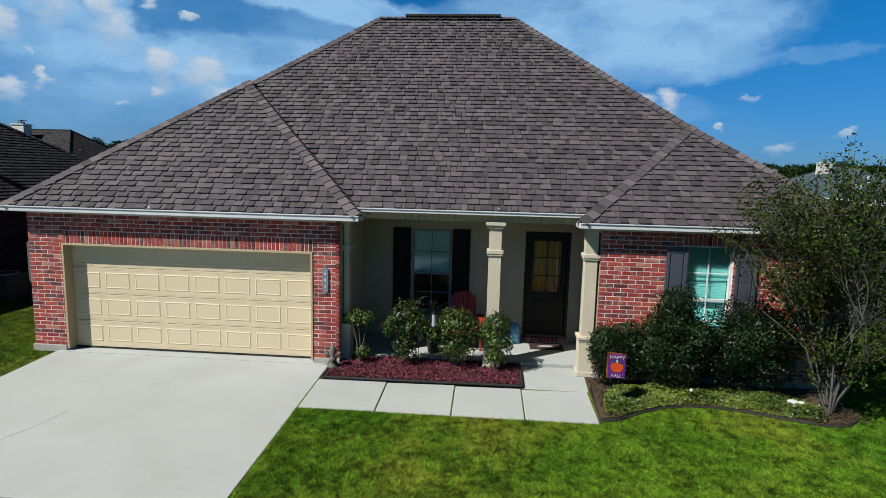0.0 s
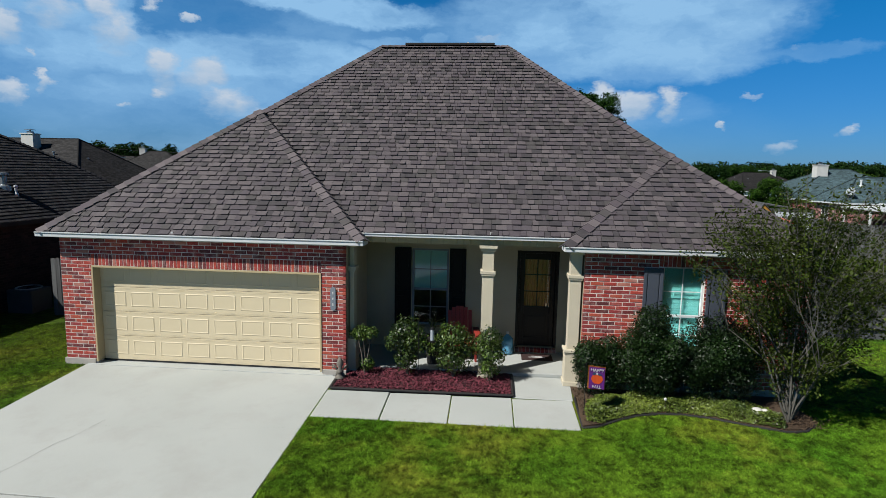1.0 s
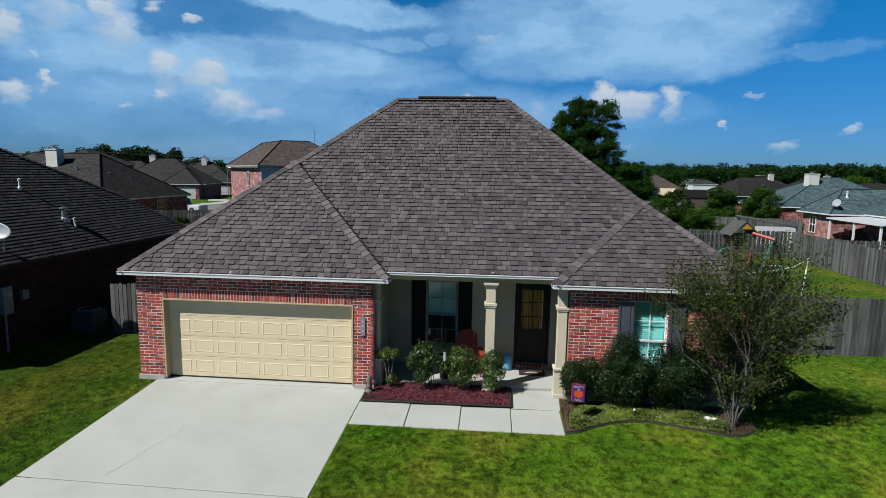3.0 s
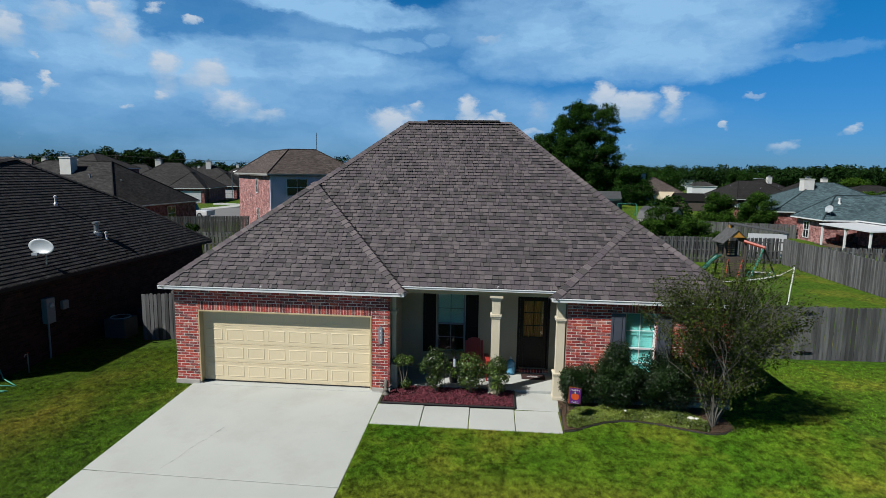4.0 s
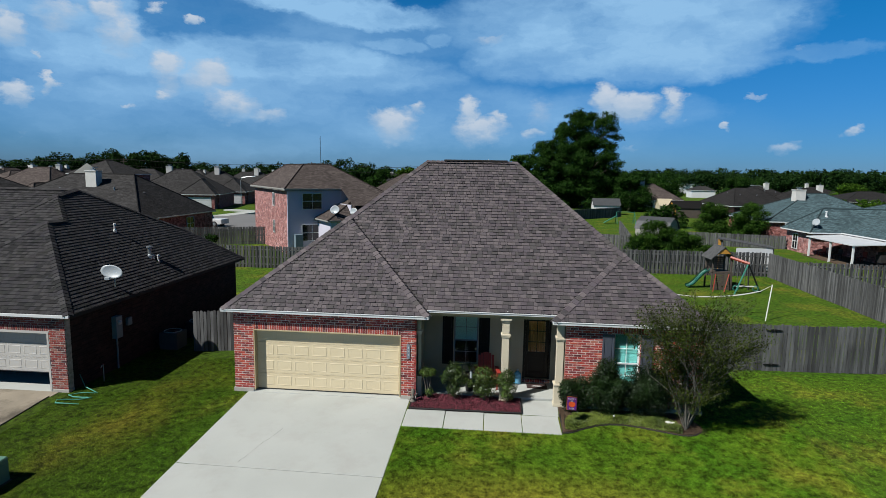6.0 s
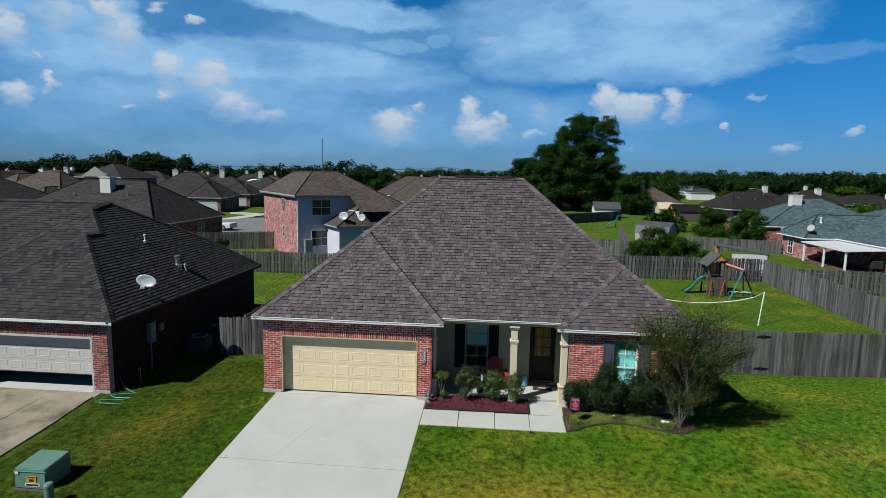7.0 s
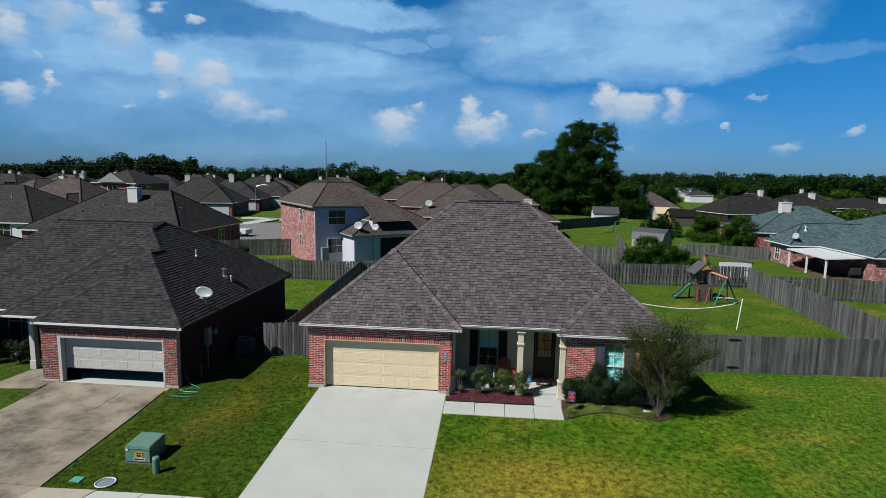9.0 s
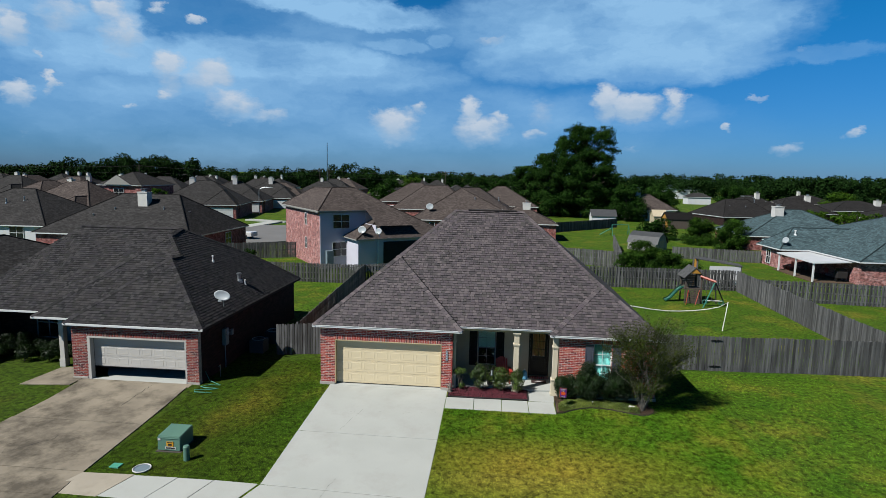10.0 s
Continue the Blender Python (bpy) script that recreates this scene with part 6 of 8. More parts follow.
garage_door(nb, -11.80, -7.09, 0.32, 1.84, -0.08, 8, "door_grey", label="white panelled garage door, raised a quarter open", sections=3)
# inner walls and ceiling near-black, the garage's gloom put into their colour
part("garage_gloom", boxes((-12.6, -6.5, 5.0, 5.1, NZ, 2.4), (-12.7, -12.6, 0, 5, NZ, 2.4), (-6.5, -6.43, 0, 5, NZ, 2.4), (-12.6, -6.5, 0, 5.0, 2.36, 2.40)), "shade_black", nb)
part("garage_floor", boxes((-12.6, -6.5, -0.36, 5, NZ - 0.1, NZ + 0.03)), "concrete", nb)
# wing over the garage, a middle block just behind it, and the long main ridge
ym, yl, yb = 0.3, 1.3, 12.6
a1, b1, g1, g1b = (-12.95, -0.55, e0), (-6.09, -0.55, e0), (-9.52, 2.88, e0 + P1 * 3.43), (-9.52, ym + 3.43, e0 + P1 * 3.43)
w1, c1, v1 = (-12.95, ym, e0), (-15.29, ym, e0), (-15.29, yl, e0)
m1, r1 = (-10.69, ym + 4.6, e0 + P1 * 4.6), (-10.95, 6.35, e0 + P1 * 4.86)
l1, lr = (-20.6, yl, e0), (-17.0, 6.35, e0 + P1 * 4.86)
k1, nx = (-6.09, yb, e0), (-8.3, yb - 2.2, e0 + P1 * 2.21)
NB_SLOPES = [(a1, b1, g1), (b1, k1, nx, r1, m1, g1b, g1), (c1, w1, g1b, m1), (l1, v1, r1, lr)]
bm = bmesh.new()
for outline in NB_SLOPES + [(a1, g1, g1b, w1), (c1, m1, r1, v1), (l1, lr, (-20.6, yb, e0)), ((-20.6, yb, e0), lr, r1, nx, k1)]:
    polygon(bm, outline, 0.03)
bmesh.ops.remove_doubles(bm, verts=bm.verts, dist=0.002)
nb_roof = part("roof", bm, "roof_deck", nb, "charcoal laminated shingle roof")
for a, b in ((a1, g1), (b1, g1), (g1, g1b), (c1, m1), (g1b, m1), (m1, r1), (lr, r1), (l1, lr), (nx, r1), (k1, nx)):
    hip_caps(nb_roof, a, b, "shingle_cap")
part("gutter", boxes((-12.95, -6.05, -0.61, -0.55, e0 - 0.10, e0 - 0.005), bevel=0.006), "white_trim", nb_roof)
part("gutter", boxes((-20.6, -15.29, yl - 0.06, yl, e0 - 0.10, e0 - 0.005), (-15.29, -12.95, ym - 0.06, ym, e0 - 0.10, e0 - 0.005), bevel=0.006), "white_trim", nb_roof)
part("fascia", boxes((-6.11, -6.05, -0.55, yb, e0 - 0.12, e0 + 0.005)), "roof_deck", nb_roof)
roof_pipe(nb_roof, (-7.04, 6.1, 3.2), 0.035, 0.28, "white_trim")
roof_pipe(nb_roof, (-8.7, 5.65, 4.58), 0.035, 0.30, "white_trim")
roof_pipe(nb_roof, (-7.35, 6.0, 3.45), 0.09, 0.42)
column = part("column", boxes((-14.50, -14.25, 1.00, 1.25, NZ, 2.4), (-14.53, -14.22, 0.97, 1.28, NZ, 0.15), (-14.53, -14.22, 0.97, 1.28, 1.95, 2.02), bevel=0.01), "door_grey", nb, "cream porch column")
# grey frame instead of white, the recess's shade put into its colour
far_window(nb, -16.9, 0.55, 1.3, 1.6, 3.28, mat="number_grey")
shutter(nb, -15.95, -15.5, 0.35, 2.1, 3.28, "meter_grey", "blue-grey shutter")
for k, (x, y, h) in enumerate(((-14.9, 2.5, 0.8), (-15.7, 2.3, 1.1), (-16.5, 2.4, 1.2), (-17.4, 2.2, 1.5), (-18.3, 2.1, 1.5))):
    shrub("hedge_shrub", (x, y, ground_z(x, y)), lump_cloud(60 + k, 22, 0.55, 0.45, h / 2, h / 2, 0.27), "dark green evergreen shrub before the neighbouring front wall", "leaf_hedge", 300, 0.06, 60 + k, group="evergreen shrubs")
bm = boxes((-6.42, -6.22, 1.95, 2.30, 0.95, 1.80), bevel=0.015)
box_part = part("meter_box", bm, "meter_grey", nb, "blue-grey electric meter box")
bm = bmesh.new()
turned(bm, [(0.09, 0), (0.09, 0.06), (0.05, 0.09)], (0, 0, 0), 14)
bmesh.ops.rotate(bm, cent=(0, 0, 0), matrix=Matrix.Rotation(radians(90), 3, "Y"), verts=bm.verts)
bmesh.ops.translate(bm, vec=(-6.23, 2.12, 1.55), verts=bm.verts)
part("meter_dial", bm, "dish_grey", box_part)
bm = bmesh.new()
tube(bm, [(-6.34, 2.1, 0.95), (-6.34, 2.1, NZ - 0.1)], 0.03, 8)
part("conduit", bm, "meter_grey", box_part)
part("meter_box", boxes((-6.42, -6.30, 2.75, 3.0, 1.25, 1.55), bevel=0.01), "meter_grey", nb)
dish("satellite_dish", (-6.50, 2.30, 3.46), 8, 0.42, "pale oval satellite dish on a dark shingle roof", oval=0.6, roll=12)
for x, y, s in ((-5.75, 4.85, 0.40), (-5.60, 6.6, 0.40)):
    zc = ground_z(x, y)
    ac = thing("air_conditioner", (x, y, zc), "grey air-conditioning unit standing beside the brick wall", "air conditioner", "air conditioners")
    part("body", boxes((x - s, x + s, y - s, y + s, zc, zc + 0.72), bevel=0.03), "ac_grey", ac)
    bm = bmesh.new()
    tube(bm, [(x + 0.34 * math.cos(a), y + 0.34 * math.sin(a), zc + 0.735) for a in [2 * math.pi * k / 24 for k in range(25)]], 0.02, 6, caps=False)
    part("fan_ring", bm, "dish_grey", ac)
    bm = bmesh.new()
    for k in range(1, 6):
        tube(bm, [(x + 0.055 * k * math.cos(a), y + 0.055 * k * math.sin(a), zc + 0.735) for a in [2 * math.pi * i / 20 for i in range(21)]], 0.006, 4, caps=False)
    part("grille", bm, "black_iron", ac)
hz = ground_z(-5.9, -0.8)
hose = bmesh.new()
tube(hose, [(-6.35, 0.1, hz + 0.5), (-6.1, 0.0, hz + 0.1), (-5.4, -0.35, hz + 0.05), (-5.9, -0.40, hz + 0.05), (-6.2, -0.65, hz + 0.05), (-5.9, -0.8, hz + 0.06), (-5.3, -0.75, hz + 0.05),
            (-5.6, -0.95, hz + 0.05), (-6.3, -1.05, hz + 0.05), (-6.15, -1.3, hz + 0.05), (-5.35, -1.28, hz + 0.05)], 0.018, 6)
tagged(part("garden_hose", hose, "hose_green", None, smooth=True), "green garden hose lying in loops on the grass", "hose")

nb_drive = tagged(slab("neighbour_driveway", [(-12.3, -0.38), (-6.75, -0.38), (-6.75, -0.75), (-12.3, -0.75)], "old_concrete", lift=-0.24), "stained tan concrete driveway with cracks", "driveway", kind="structure")


def nb_slab(outline, mat="old_concrete"):
    bm = bmesh.new()
    top = [bm.verts.new((x, y, ground_z(x, y) + 0.035)) for x, y in outline]
    low = [bm.verts.new((x, y, ground_z(x, y) - 0.1)) for x, y in outline]
    k = len(outline)
    bm.faces.new(top)
    for i in range(k):
        bm.faces.new((top[(i + 1) % k], top[i], low[i], low[(i + 1) % k]))
    bmesh.ops.recalc_face_normals(bm, faces=bm.faces)
    part("slab", bm, mat, nb_drive)


edge_x = lambda y: -6.85 + 0.068 * (-0.4 - y)
for y0, y1 in ((-0.76, -4.46), (-4.49, -8.0), (-8.03, -9.4), (-9.42, -12.5)):
    mid = (y0 + y1) / 2
    nb_slab([(-12.15, y0), (-12.1, mid), (-12.1, y1), (edge_x(y1), y1), (edge_x(mid), mid), (edge_x(y0), y0)])
nb_slab([(-14.6, -1.4), (-12.27, -1.2), (-12.27, 0.4), (-13.6, 1.0), (-14.3, 0.8)], "old_concrete")


def nb_crack(points):
    bm = bmesh.new()
    rr = random.Random(9)
    line = []
    for (x0, y0), (x1, y1) in zip(points, points[1:]):
        for k in range(6):
            line.append((x0 + (x1 - x0) * k / 6 + rr.uniform(-0.05, 0.05), y0 + (y1 - y0) * k / 6 + rr.uniform(-0.05, 0.05)))
    for (x0, y0), (x1, y1) in zip(line, line[1:]):
        w = rr.uniform(0.012, 0.03)
        bm.faces.new([bm.verts.new((x, y, ground_z(x, y) + 0.045)) for x, y in ((x0, y0), (x1, y1), (x1 + w, y1), (x0 + w, y0))])
    part("crack", bm, "crack", nb_drive, "dark crack in the concrete")


nb_crack([(-8.5, -0.8), (-8.56, -1.3), (-8.53, -3.0), (-9.06, -4.46)])
nb_crack([(-9.06, -4.5), (-9.07, -6.0), (-9.5, -6.6), (-10.6, -7.9)])
tap = thing("garden_tap", (-5.95, 0.75, ground_z(-5.95, 0.75)), "galvanised garden tap on an upright pipe beside the brick wall", "tap")
bm = bmesh.new()
zt = ground_z(-5.95, 0.75)
tube(bm, [(-5.95, 0.75, zt - 0.1), (-5.95, 0.75, zt + 0.62)], 0.018, 8)
part("pipe", bm, "galvanised", tap)
bm = bmesh.new()
tube(bm, [(-5.95, 0.75, zt + 0.60), (-5.95, 0.66, zt + 0.60), (-5.95, 0.62, zt + 0.54)], 0.016, 8)
part("spout", bm, "galvanised", tap)
part("handle", boxes((-5.99, -5.91, 0.735, 0.765, zt + 0.63, zt + 0.65), bevel=0.004), "plastic_red", tap)
# shrubs in the neighbour's shade
for k, (x, y, s) in enumerate(((-16.9, 1.5, 0.55), (-15.6, 1.6, 0.45), (-18.3, 1.4, 0.7), (-19.5, 1.0, 0.9))):
    shrub("hedge_shrub", (x, y, NZ), lump_cloud(60 + k, 9, s, s * 0.7, s * 0.8, s * 0.8, 0.35), "dark green shrub against the neighbour's wall", "leaf_hedge", 160, 0.08, 70 + k,
          group="shrubs at the neighbour's wall")

# ---- fences ----
PICKETS = {}


def picket_mesh(h, w=0.126):
    key = (round(h, 2), w)
    if key not in PICKETS:
        bm = bmesh.new()
        prism(bm, [(-w / 2, 0), (w / 2, 0), (w / 2, h - 0.035), (w / 2 - 0.03, h), (-w / 2 + 0.03, h), (-w / 2, h - 0.035)], -0.009, 0.009)
        bmesh.ops.rotate(bm, cent=(0, 0, 0), matrix=Matrix.Rotation(radians(90), 3, "X"), verts=bm.verts)
        me = bpy.data.meshes.new("picket")
        bm.to_mesh(me)
        bm.free()
        me.materials.append(MATS["weathered_wood"])
        PICKETS[key] = me
    return PICKETS[key]


def fence(p0, p1, h, label, seed, gaps=False, single=True, base=None, step=0.145, flip=1):
    """Pickets on two rails and posts. gaps: boards alternate on both faces of the rails."""
    rr = random.Random(seed)
    a, b = Vector((*p0, 0)), Vector((*p1, 0))
    d = (b - a).normalized()
    n = Vector((d.y, -d.x, 0)) * flip
    ang = math.atan2(d.y, d.x)
    z = lambda q: (ground_z(q.x, q.y) if base is None else base)
    mid = (a + b) / 2
    top = thing("fence", (mid.x, mid.y, z(mid)), label, "fence", "wooden fences")
    count = int((b - a).length / step)
    verts, faces = [], []
    for k in range(count):
        q = a + d * (k + 0.5) * step
        side = 1 if (not gaps or k % 2 == 0) else -1
        me = picket_mesh(h * rr.choice((0.99, 1.0, 1.0, 1.01)))
        at = q + n * (0.03 * side) + Vector((0, 0, z(q) + rr.uniform(-0.015, 0.02)))
        turn = (0, rr.uniform(-0.008, 0.008), ang)
        if single:
            piece("picket", me, top, at, turn)
        else:
            m = Matrix.LocRotScale(at, Euler(turn), None)
            i0 = len(verts)
            verts += [m @ v.co for v in me.vertices]
            faces += [tuple(i + i0 for i in p.vertices) for p in me.polygons]
    if not single:
        piece("pickets", mesh_of("pickets", verts, faces, "weathered_joined"), top, kind="stuff")
    for hh in (0.3, h / 2, h - 0.3):
        bm = bmesh.new()
        box(bm, 0, (b - a).length, -0.02, 0.02, hh - 0.045, hh + 0.045)
        bmesh.ops.rotate(bm, cent=(0, 0, 0), matrix=Matrix.Rotation(ang, 3, "Z"), verts=bm.verts)
        bmesh.ops.translate(bm, vec=a + Vector((0, 0, z(mid))), verts=bm.verts)
        part("rail", bm, "weathered_joined", top)
    k = 0.0
    while k <= (b - a).length + 0.01:
        q = a + d * k - n * 0.06
        bm = bmesh.new()
        box(bm, -0.045, 0.045, -0.045, 0.045, -0.2, h - 0.02)
        bmesh.ops.rotate(bm, cent=(0, 0, 0), matrix=Matrix.Rotation(ang, 3, "Z"), verts=bm.verts)
        bmesh.ops.translate(bm, vec=q + Vector((0, 0, z(q))), verts=bm.verts)
        part("post", bm, "weathered_joined", top)
        k += 2.4
    return top


GREY = "weathered grey wooden picket fence round the back garden"
front_fence = fence((14.5, 4.45), (28.35, 5.05), 1.85, "weathered grey wooden picket fence with a strap-hinged gate", 1)
for z in (0.25, 1.62):
    hinge = bmesh.new()
    ang = math.atan2(0.6, 13.85)
    for s in (-1, 1):
        prism(hinge, [(s * 0.02, -0.05), (s * 0.10, -0.035), (s * 0.30, -0.012), (s * 0.30, 0.012), (s * 0.10, 0.035), (s * 0.02, 0.05)][::s], -0.006, 0.006)
    bmesh.ops.rotate(hinge, cent=(0, 0, 0), matrix=Matrix.Rotation(radians(90), 3, "X"), verts=hinge.verts)
    bmesh.ops.rotate(hinge, cent=(0, 0, 0), matrix=Matrix.Rotation(ang, 3, "Z"), verts=hinge.verts)
    bmesh.ops.translate(hinge, vec=(18.75, 4.62 - 0.055, z), verts=hinge.verts)
    part("strap_hinge", hinge, "black_iron", front_fence, "black iron strap hinge")
fence((28.35, 5.05), (29.0, 27.0), 1.85, GREY, 2, flip=-1)
fence((9.0, 26.6), (29.0, 27.0), 1.85, GREY, 3, gaps=True)
fence((-4.48, 4.3), (-0.7, 4.3), 1.72, "weathered grey wooden fence between the two houses", 4)
fence((-3.3, 4.4), (-4.4, 25.0), 1.8, GREY, 5, flip=1)
fence((-15.4, 25.0), (-4.4, 25.0), 1.75, GREY, 6, gaps=True)
fence((-4.4, 25.0), (9.0, 26.6), 1.75, GREY, 7, gaps=True)
fence((-23.5, 36.2), (-15.8, 39.3), 1.85, "dark weathered wooden fence with a braced gate", 8)
fence((8.0, 43.6), (21.3, 38.0), 1.8, GREY, 9, gaps=True, single=False)
fence((29.8, 47.8), (39.5, 45.4), 1.45, GREY, 10, gaps=False, single=False)
fence((29.0, 23.3), (62.0, 20.2), 1.75, GREY, 11, gaps=True)
fence((12.0, 143.0), (17.0, 75.0), 1.8, GREY, 12, single=False, base=0)
fence((17.0, 75.0), (32.0, 90.5), 1.8, GREY, 13, single=False, base=0)
fence((21.3, 38.0), (24.5, 57.5), 1.8, GREY, 14, single=False, base=0)
fence((43.0, 97.0), (50.0, 94.0), 1.9, GREY, 15, single=False, base=0)

# ---- back garden ----
play = thing("play_set", (23.2, 21, 0), "wooden climbing tower with a green slide and a red swing beam", "play set")
for x in (22.35, 23.55):
    for y in (21.0, 22.2):
        part("post", boxes((x - 0.05, x + 0.05, y - 0.05, y + 0.05, -0.1, 2.30), bevel=0.008), "dark_bark", play)
part("platform", boxes((22.3, 23.6, 20.95, 22.25, 1.25, 1.32), bevel=0.01), "dark_bark", play)
for k in range(9):
    part("board", boxes((22.42, 23.62, 20.90, 20.93, 0.12 + k * 0.14, 0.24 + k * 0.14), bevel=0.005), "dark_bark", play)
for k in range(6):
    part("board", boxes((22.35, 23.55, 22.24, 22.27, 1.4 + k * 0.14, 1.51 + k * 0.14), bevel=0.005), "dark_bark", play)
for s in (-1, 1):
    bm = bmesh.new()
    polygon(bm, [(22.95, 20.7, 3.06), (22.95, 22.5, 3.06), (22.95 + s * 0.85, 22.5, 2.22), (22.95 + s * 0.85, 20.7, 2.22)], 0.05)
    part("roof_panel", bm, "weathered_joined", play, "grey board roof")
bm = bmesh.new()
polygon(bm, [(22.55, 20.75, 2.58), (23.35, 20.75, 2.58), (22.95, 20.75, 2.96)], 0.02, (0, 1, 0))
part("gable", bm, "yellow_siding", play, "orange gable")
bm = bmesh.new()
prev = None
for k in range(13):
    q = k / 12
    x = 22.3 - 1.35 * q
    z = 1.35 - 1.2 * (q ** 0.85) + 0.10 * math.sin(q * 6.3)
    row = [bm.verts.new((x, 21.6 + y, z + h)) for y, h in ((-0.30, 0.16), (-0.27, 0.0), (0.27, 0.0), (0.30, 0.16))]
    if prev:
        for i in range(3):
            bm.faces.new((prev[i], prev[i + 1], row[i + 1], row[i]))
    prev = row
bmesh.ops.solidify(bm, geom=bm.faces[:], thickness=0.03)
part("slide", bm, "slide_green", play, "wavy green plastic slide", smooth=True)
bm = bmesh.new()
tube(bm, [(23.4, 20.9, 2.35), (24.35, 20.2, 2.05)], 0.10, 6)
part("swing_beam", bm, "plastic_red", play, "red swing beam")
for foot, mat in (((23.25, 19.6, 0), "slide_green"), ((25.3, 20.4, 0), "black_iron"), ((24.9, 21.3, 0), "weathered_joined")):
    bm = bmesh.new()
    tube(bm, [(24.3, 20.25, 2.05), foot], 0.05, 6)
    part("leg", bm, mat, play)
for x, y in ((23.8, 20.55), (24.15, 20.3)):
    bm = bmesh.new()
    tube(bm, [(x, y, 2.1), (x, y, 0.55)], 0.012, 5)
    part("rope", bm, "weathered_joined", play)
bm = boxes((23.6, 24.9, 20.15, 20.35, 0.52, 0.57), bevel=0.01)
part("glider_seat", bm, "decal_white", play, "white glider seat")
for x in (23.6, 24.85):
    bm = bmesh.new()
    tube(bm, [(x + 0.17 * math.cos(a), 20.2, 0.42 + 0.17 * math.sin(a)) for a in [2 * math.pi * k / 16 for k in range(17)]], 0.05, 6, caps=False)
    part("glider_wheel", bm, "plastic_green", play)
bm = bmesh.new()
tube(bm, [(23.4, 20.9, 1.2), (22.9, 20.3, 0.0)], 0.03, 5)
tube(bm, [(22.55, 20.9, 1.2), (22.2, 20.3, 0.0)], 0.03, 5)
part("ladder", bm, "plastic_red", play)
play.location = (23.45, 21, -0.12)
net_post = thing("net_post", (22.35, 12.8, 0), "leaning white pole with a sagging white net cord", "net")
bm = bmesh.new()
tube(bm, [(22.32, 12.75, -0.05), (22.72, 13.2, 1.85)], 0.03, 8)
part("pole", bm, "decal_white", net_post)
bm = bmesh.new()
tube(bm, [(22.72, 13.2, 1.82), (22.5, 13.95, 1.34), (21.7, 14, 1.12), (20.9, 14, 1.0), (20.0, 14, 0.92), (19.1, 14, 0.90), (18.0, 14, 0.98), (16.5, 14, 1.17), (14.5, 14, 1.5)],
     [0.008, 0.03, 0.035, 0.035, 0.035, 0.035, 0.035, 0.035, 0.035], 6)
part("net_cord", bm, "decal_white", net_post)
shed = thing("lean_to_shed", (27.6, 28.5, 0), "low grey-roofed lean-to with a white panel behind the fence", "shed")
bm = bmesh.new()
polygon(bm, [(25.4, 27.5, 2.80), (29.65, 27.5, 2.16), (29.85, 28.8, 2.22), (25.9, 28.8, 2.82)], 0.08)
part("roof", bm, "weathered_joined", shed)
part("wall", boxes((26.8, 29.5, 27.55, 27.6, 0.4, 2.10)), "white_siding", shed, "white panel")
part("end_wall", boxes((25.8, 25.84, 27.7, 28.6, 0, 2.62)), "yellow_siding", shed)
for x, h in ((25.72, 2.66), (29.56, 2.09)):
    for y in (27.65, 28.66):
        part("post", boxes((x - 0.05, x + 0.05, y - 0.05, y + 0.05, -0.1, h)), "weathered_joined", shed)

# ---- the neighbourhood ----
def home(at, turn, w, d, top, roof_mat, wall, label, ez=2.6, wing=None, stack=None, door="", windows=(), ridge=None, pipes=()):
    """A hip-roofed house about its own middle, then set on its plot. wing: (x0, x1, reach, height) of a front wing."""
    root = thing("house", (0, 0, 0), label, "house", "houses of the neighbourhood")
    x0, x1, y0, y1 = -w / 2, w / 2, -d / 2, d / 2
    block(root, x0, x1, y0, y1, -0.3, ez, top, wall, roof_mat, ridge=ridge)
    if wing:
        a, b, reach, wt = wing
        block(root, a, b, y0 - reach, y0 + 2, -0.3, ez + 0.02, wt, wall, roof_mat, ridge=(((a + b) / 2, y0 - reach + (b - a) / 2 + 0.3), ((a + b) / 2, y0 + 3.5)))
    if stack:
        chimney(root, *stack)
    if door:
        a, b = (wing[0] + 0.6, wing[1] - 0.6) if wing else (x0 + 1, x0 + 5.5)
        yf = (y0 - wing[2] if wing else y0) - 0.03
        g = part("garage_door", boxes((a, b, yf, yf + 0.06, -0.1, 2.05)), door, root)
        part("door_joint", boxes(*[(a, b, yf - 0.008, yf, z, z + 0.02) for z in (0.45, 0.98, 1.5)]), "meter_grey", g)
    for spec in windows:
        far_window(root, *spec)
    for p in pipes:
        roof_pipe(root, p, 0.07, 0.5)
    root.matrix_basis = pose(*at, 0, 0, turn)
    return root


CHAR, BROWN, BLUE = "roof_charcoal", "roof_brown", "roof_blue"
home((-34.2, 39.5, 0), 0, 17.6, 14.0, 6.75, CHAR, "far_brick", "brick house with a charcoal hip roof and pale chimney", ridge=((-3.2, 0), (3.9, 0)), stack=(0.75, -1.9, 5.0, 7.1, 1.15, 0.9),
     windows=((-5, 0.8, 1.4, 1.4, 8.82, "right"), (2, 0.8, 1.4, 1.4, 8.82, "right")), pipes=((-2.2, -3.0, 4.7), (-4.0, -4.2, 4.0), (6.2, -2.0, 4.4), (3.6, -2.8, 4.9)))
home((-55.5, 45.5, 0), 0, 16.5, 13.4, 6.8, CHAR, "white_siding", "pale-walled house with a charcoal hip roof", windows=((4.5, 0.9, 1.8, 1.5, -6.72), (0.5, 0.9, 1.2, 1.5, -6.72)), pipes=((0, -3, 5), (2, -2.4, 5.3)))
home((-26.0, 8.0, -0.3), 0, 12.5, 17.5, 5.4, CHAR, "shade_dark_brick", "brick house left of the neighbour with a charcoal hip roof", ez=2.3)
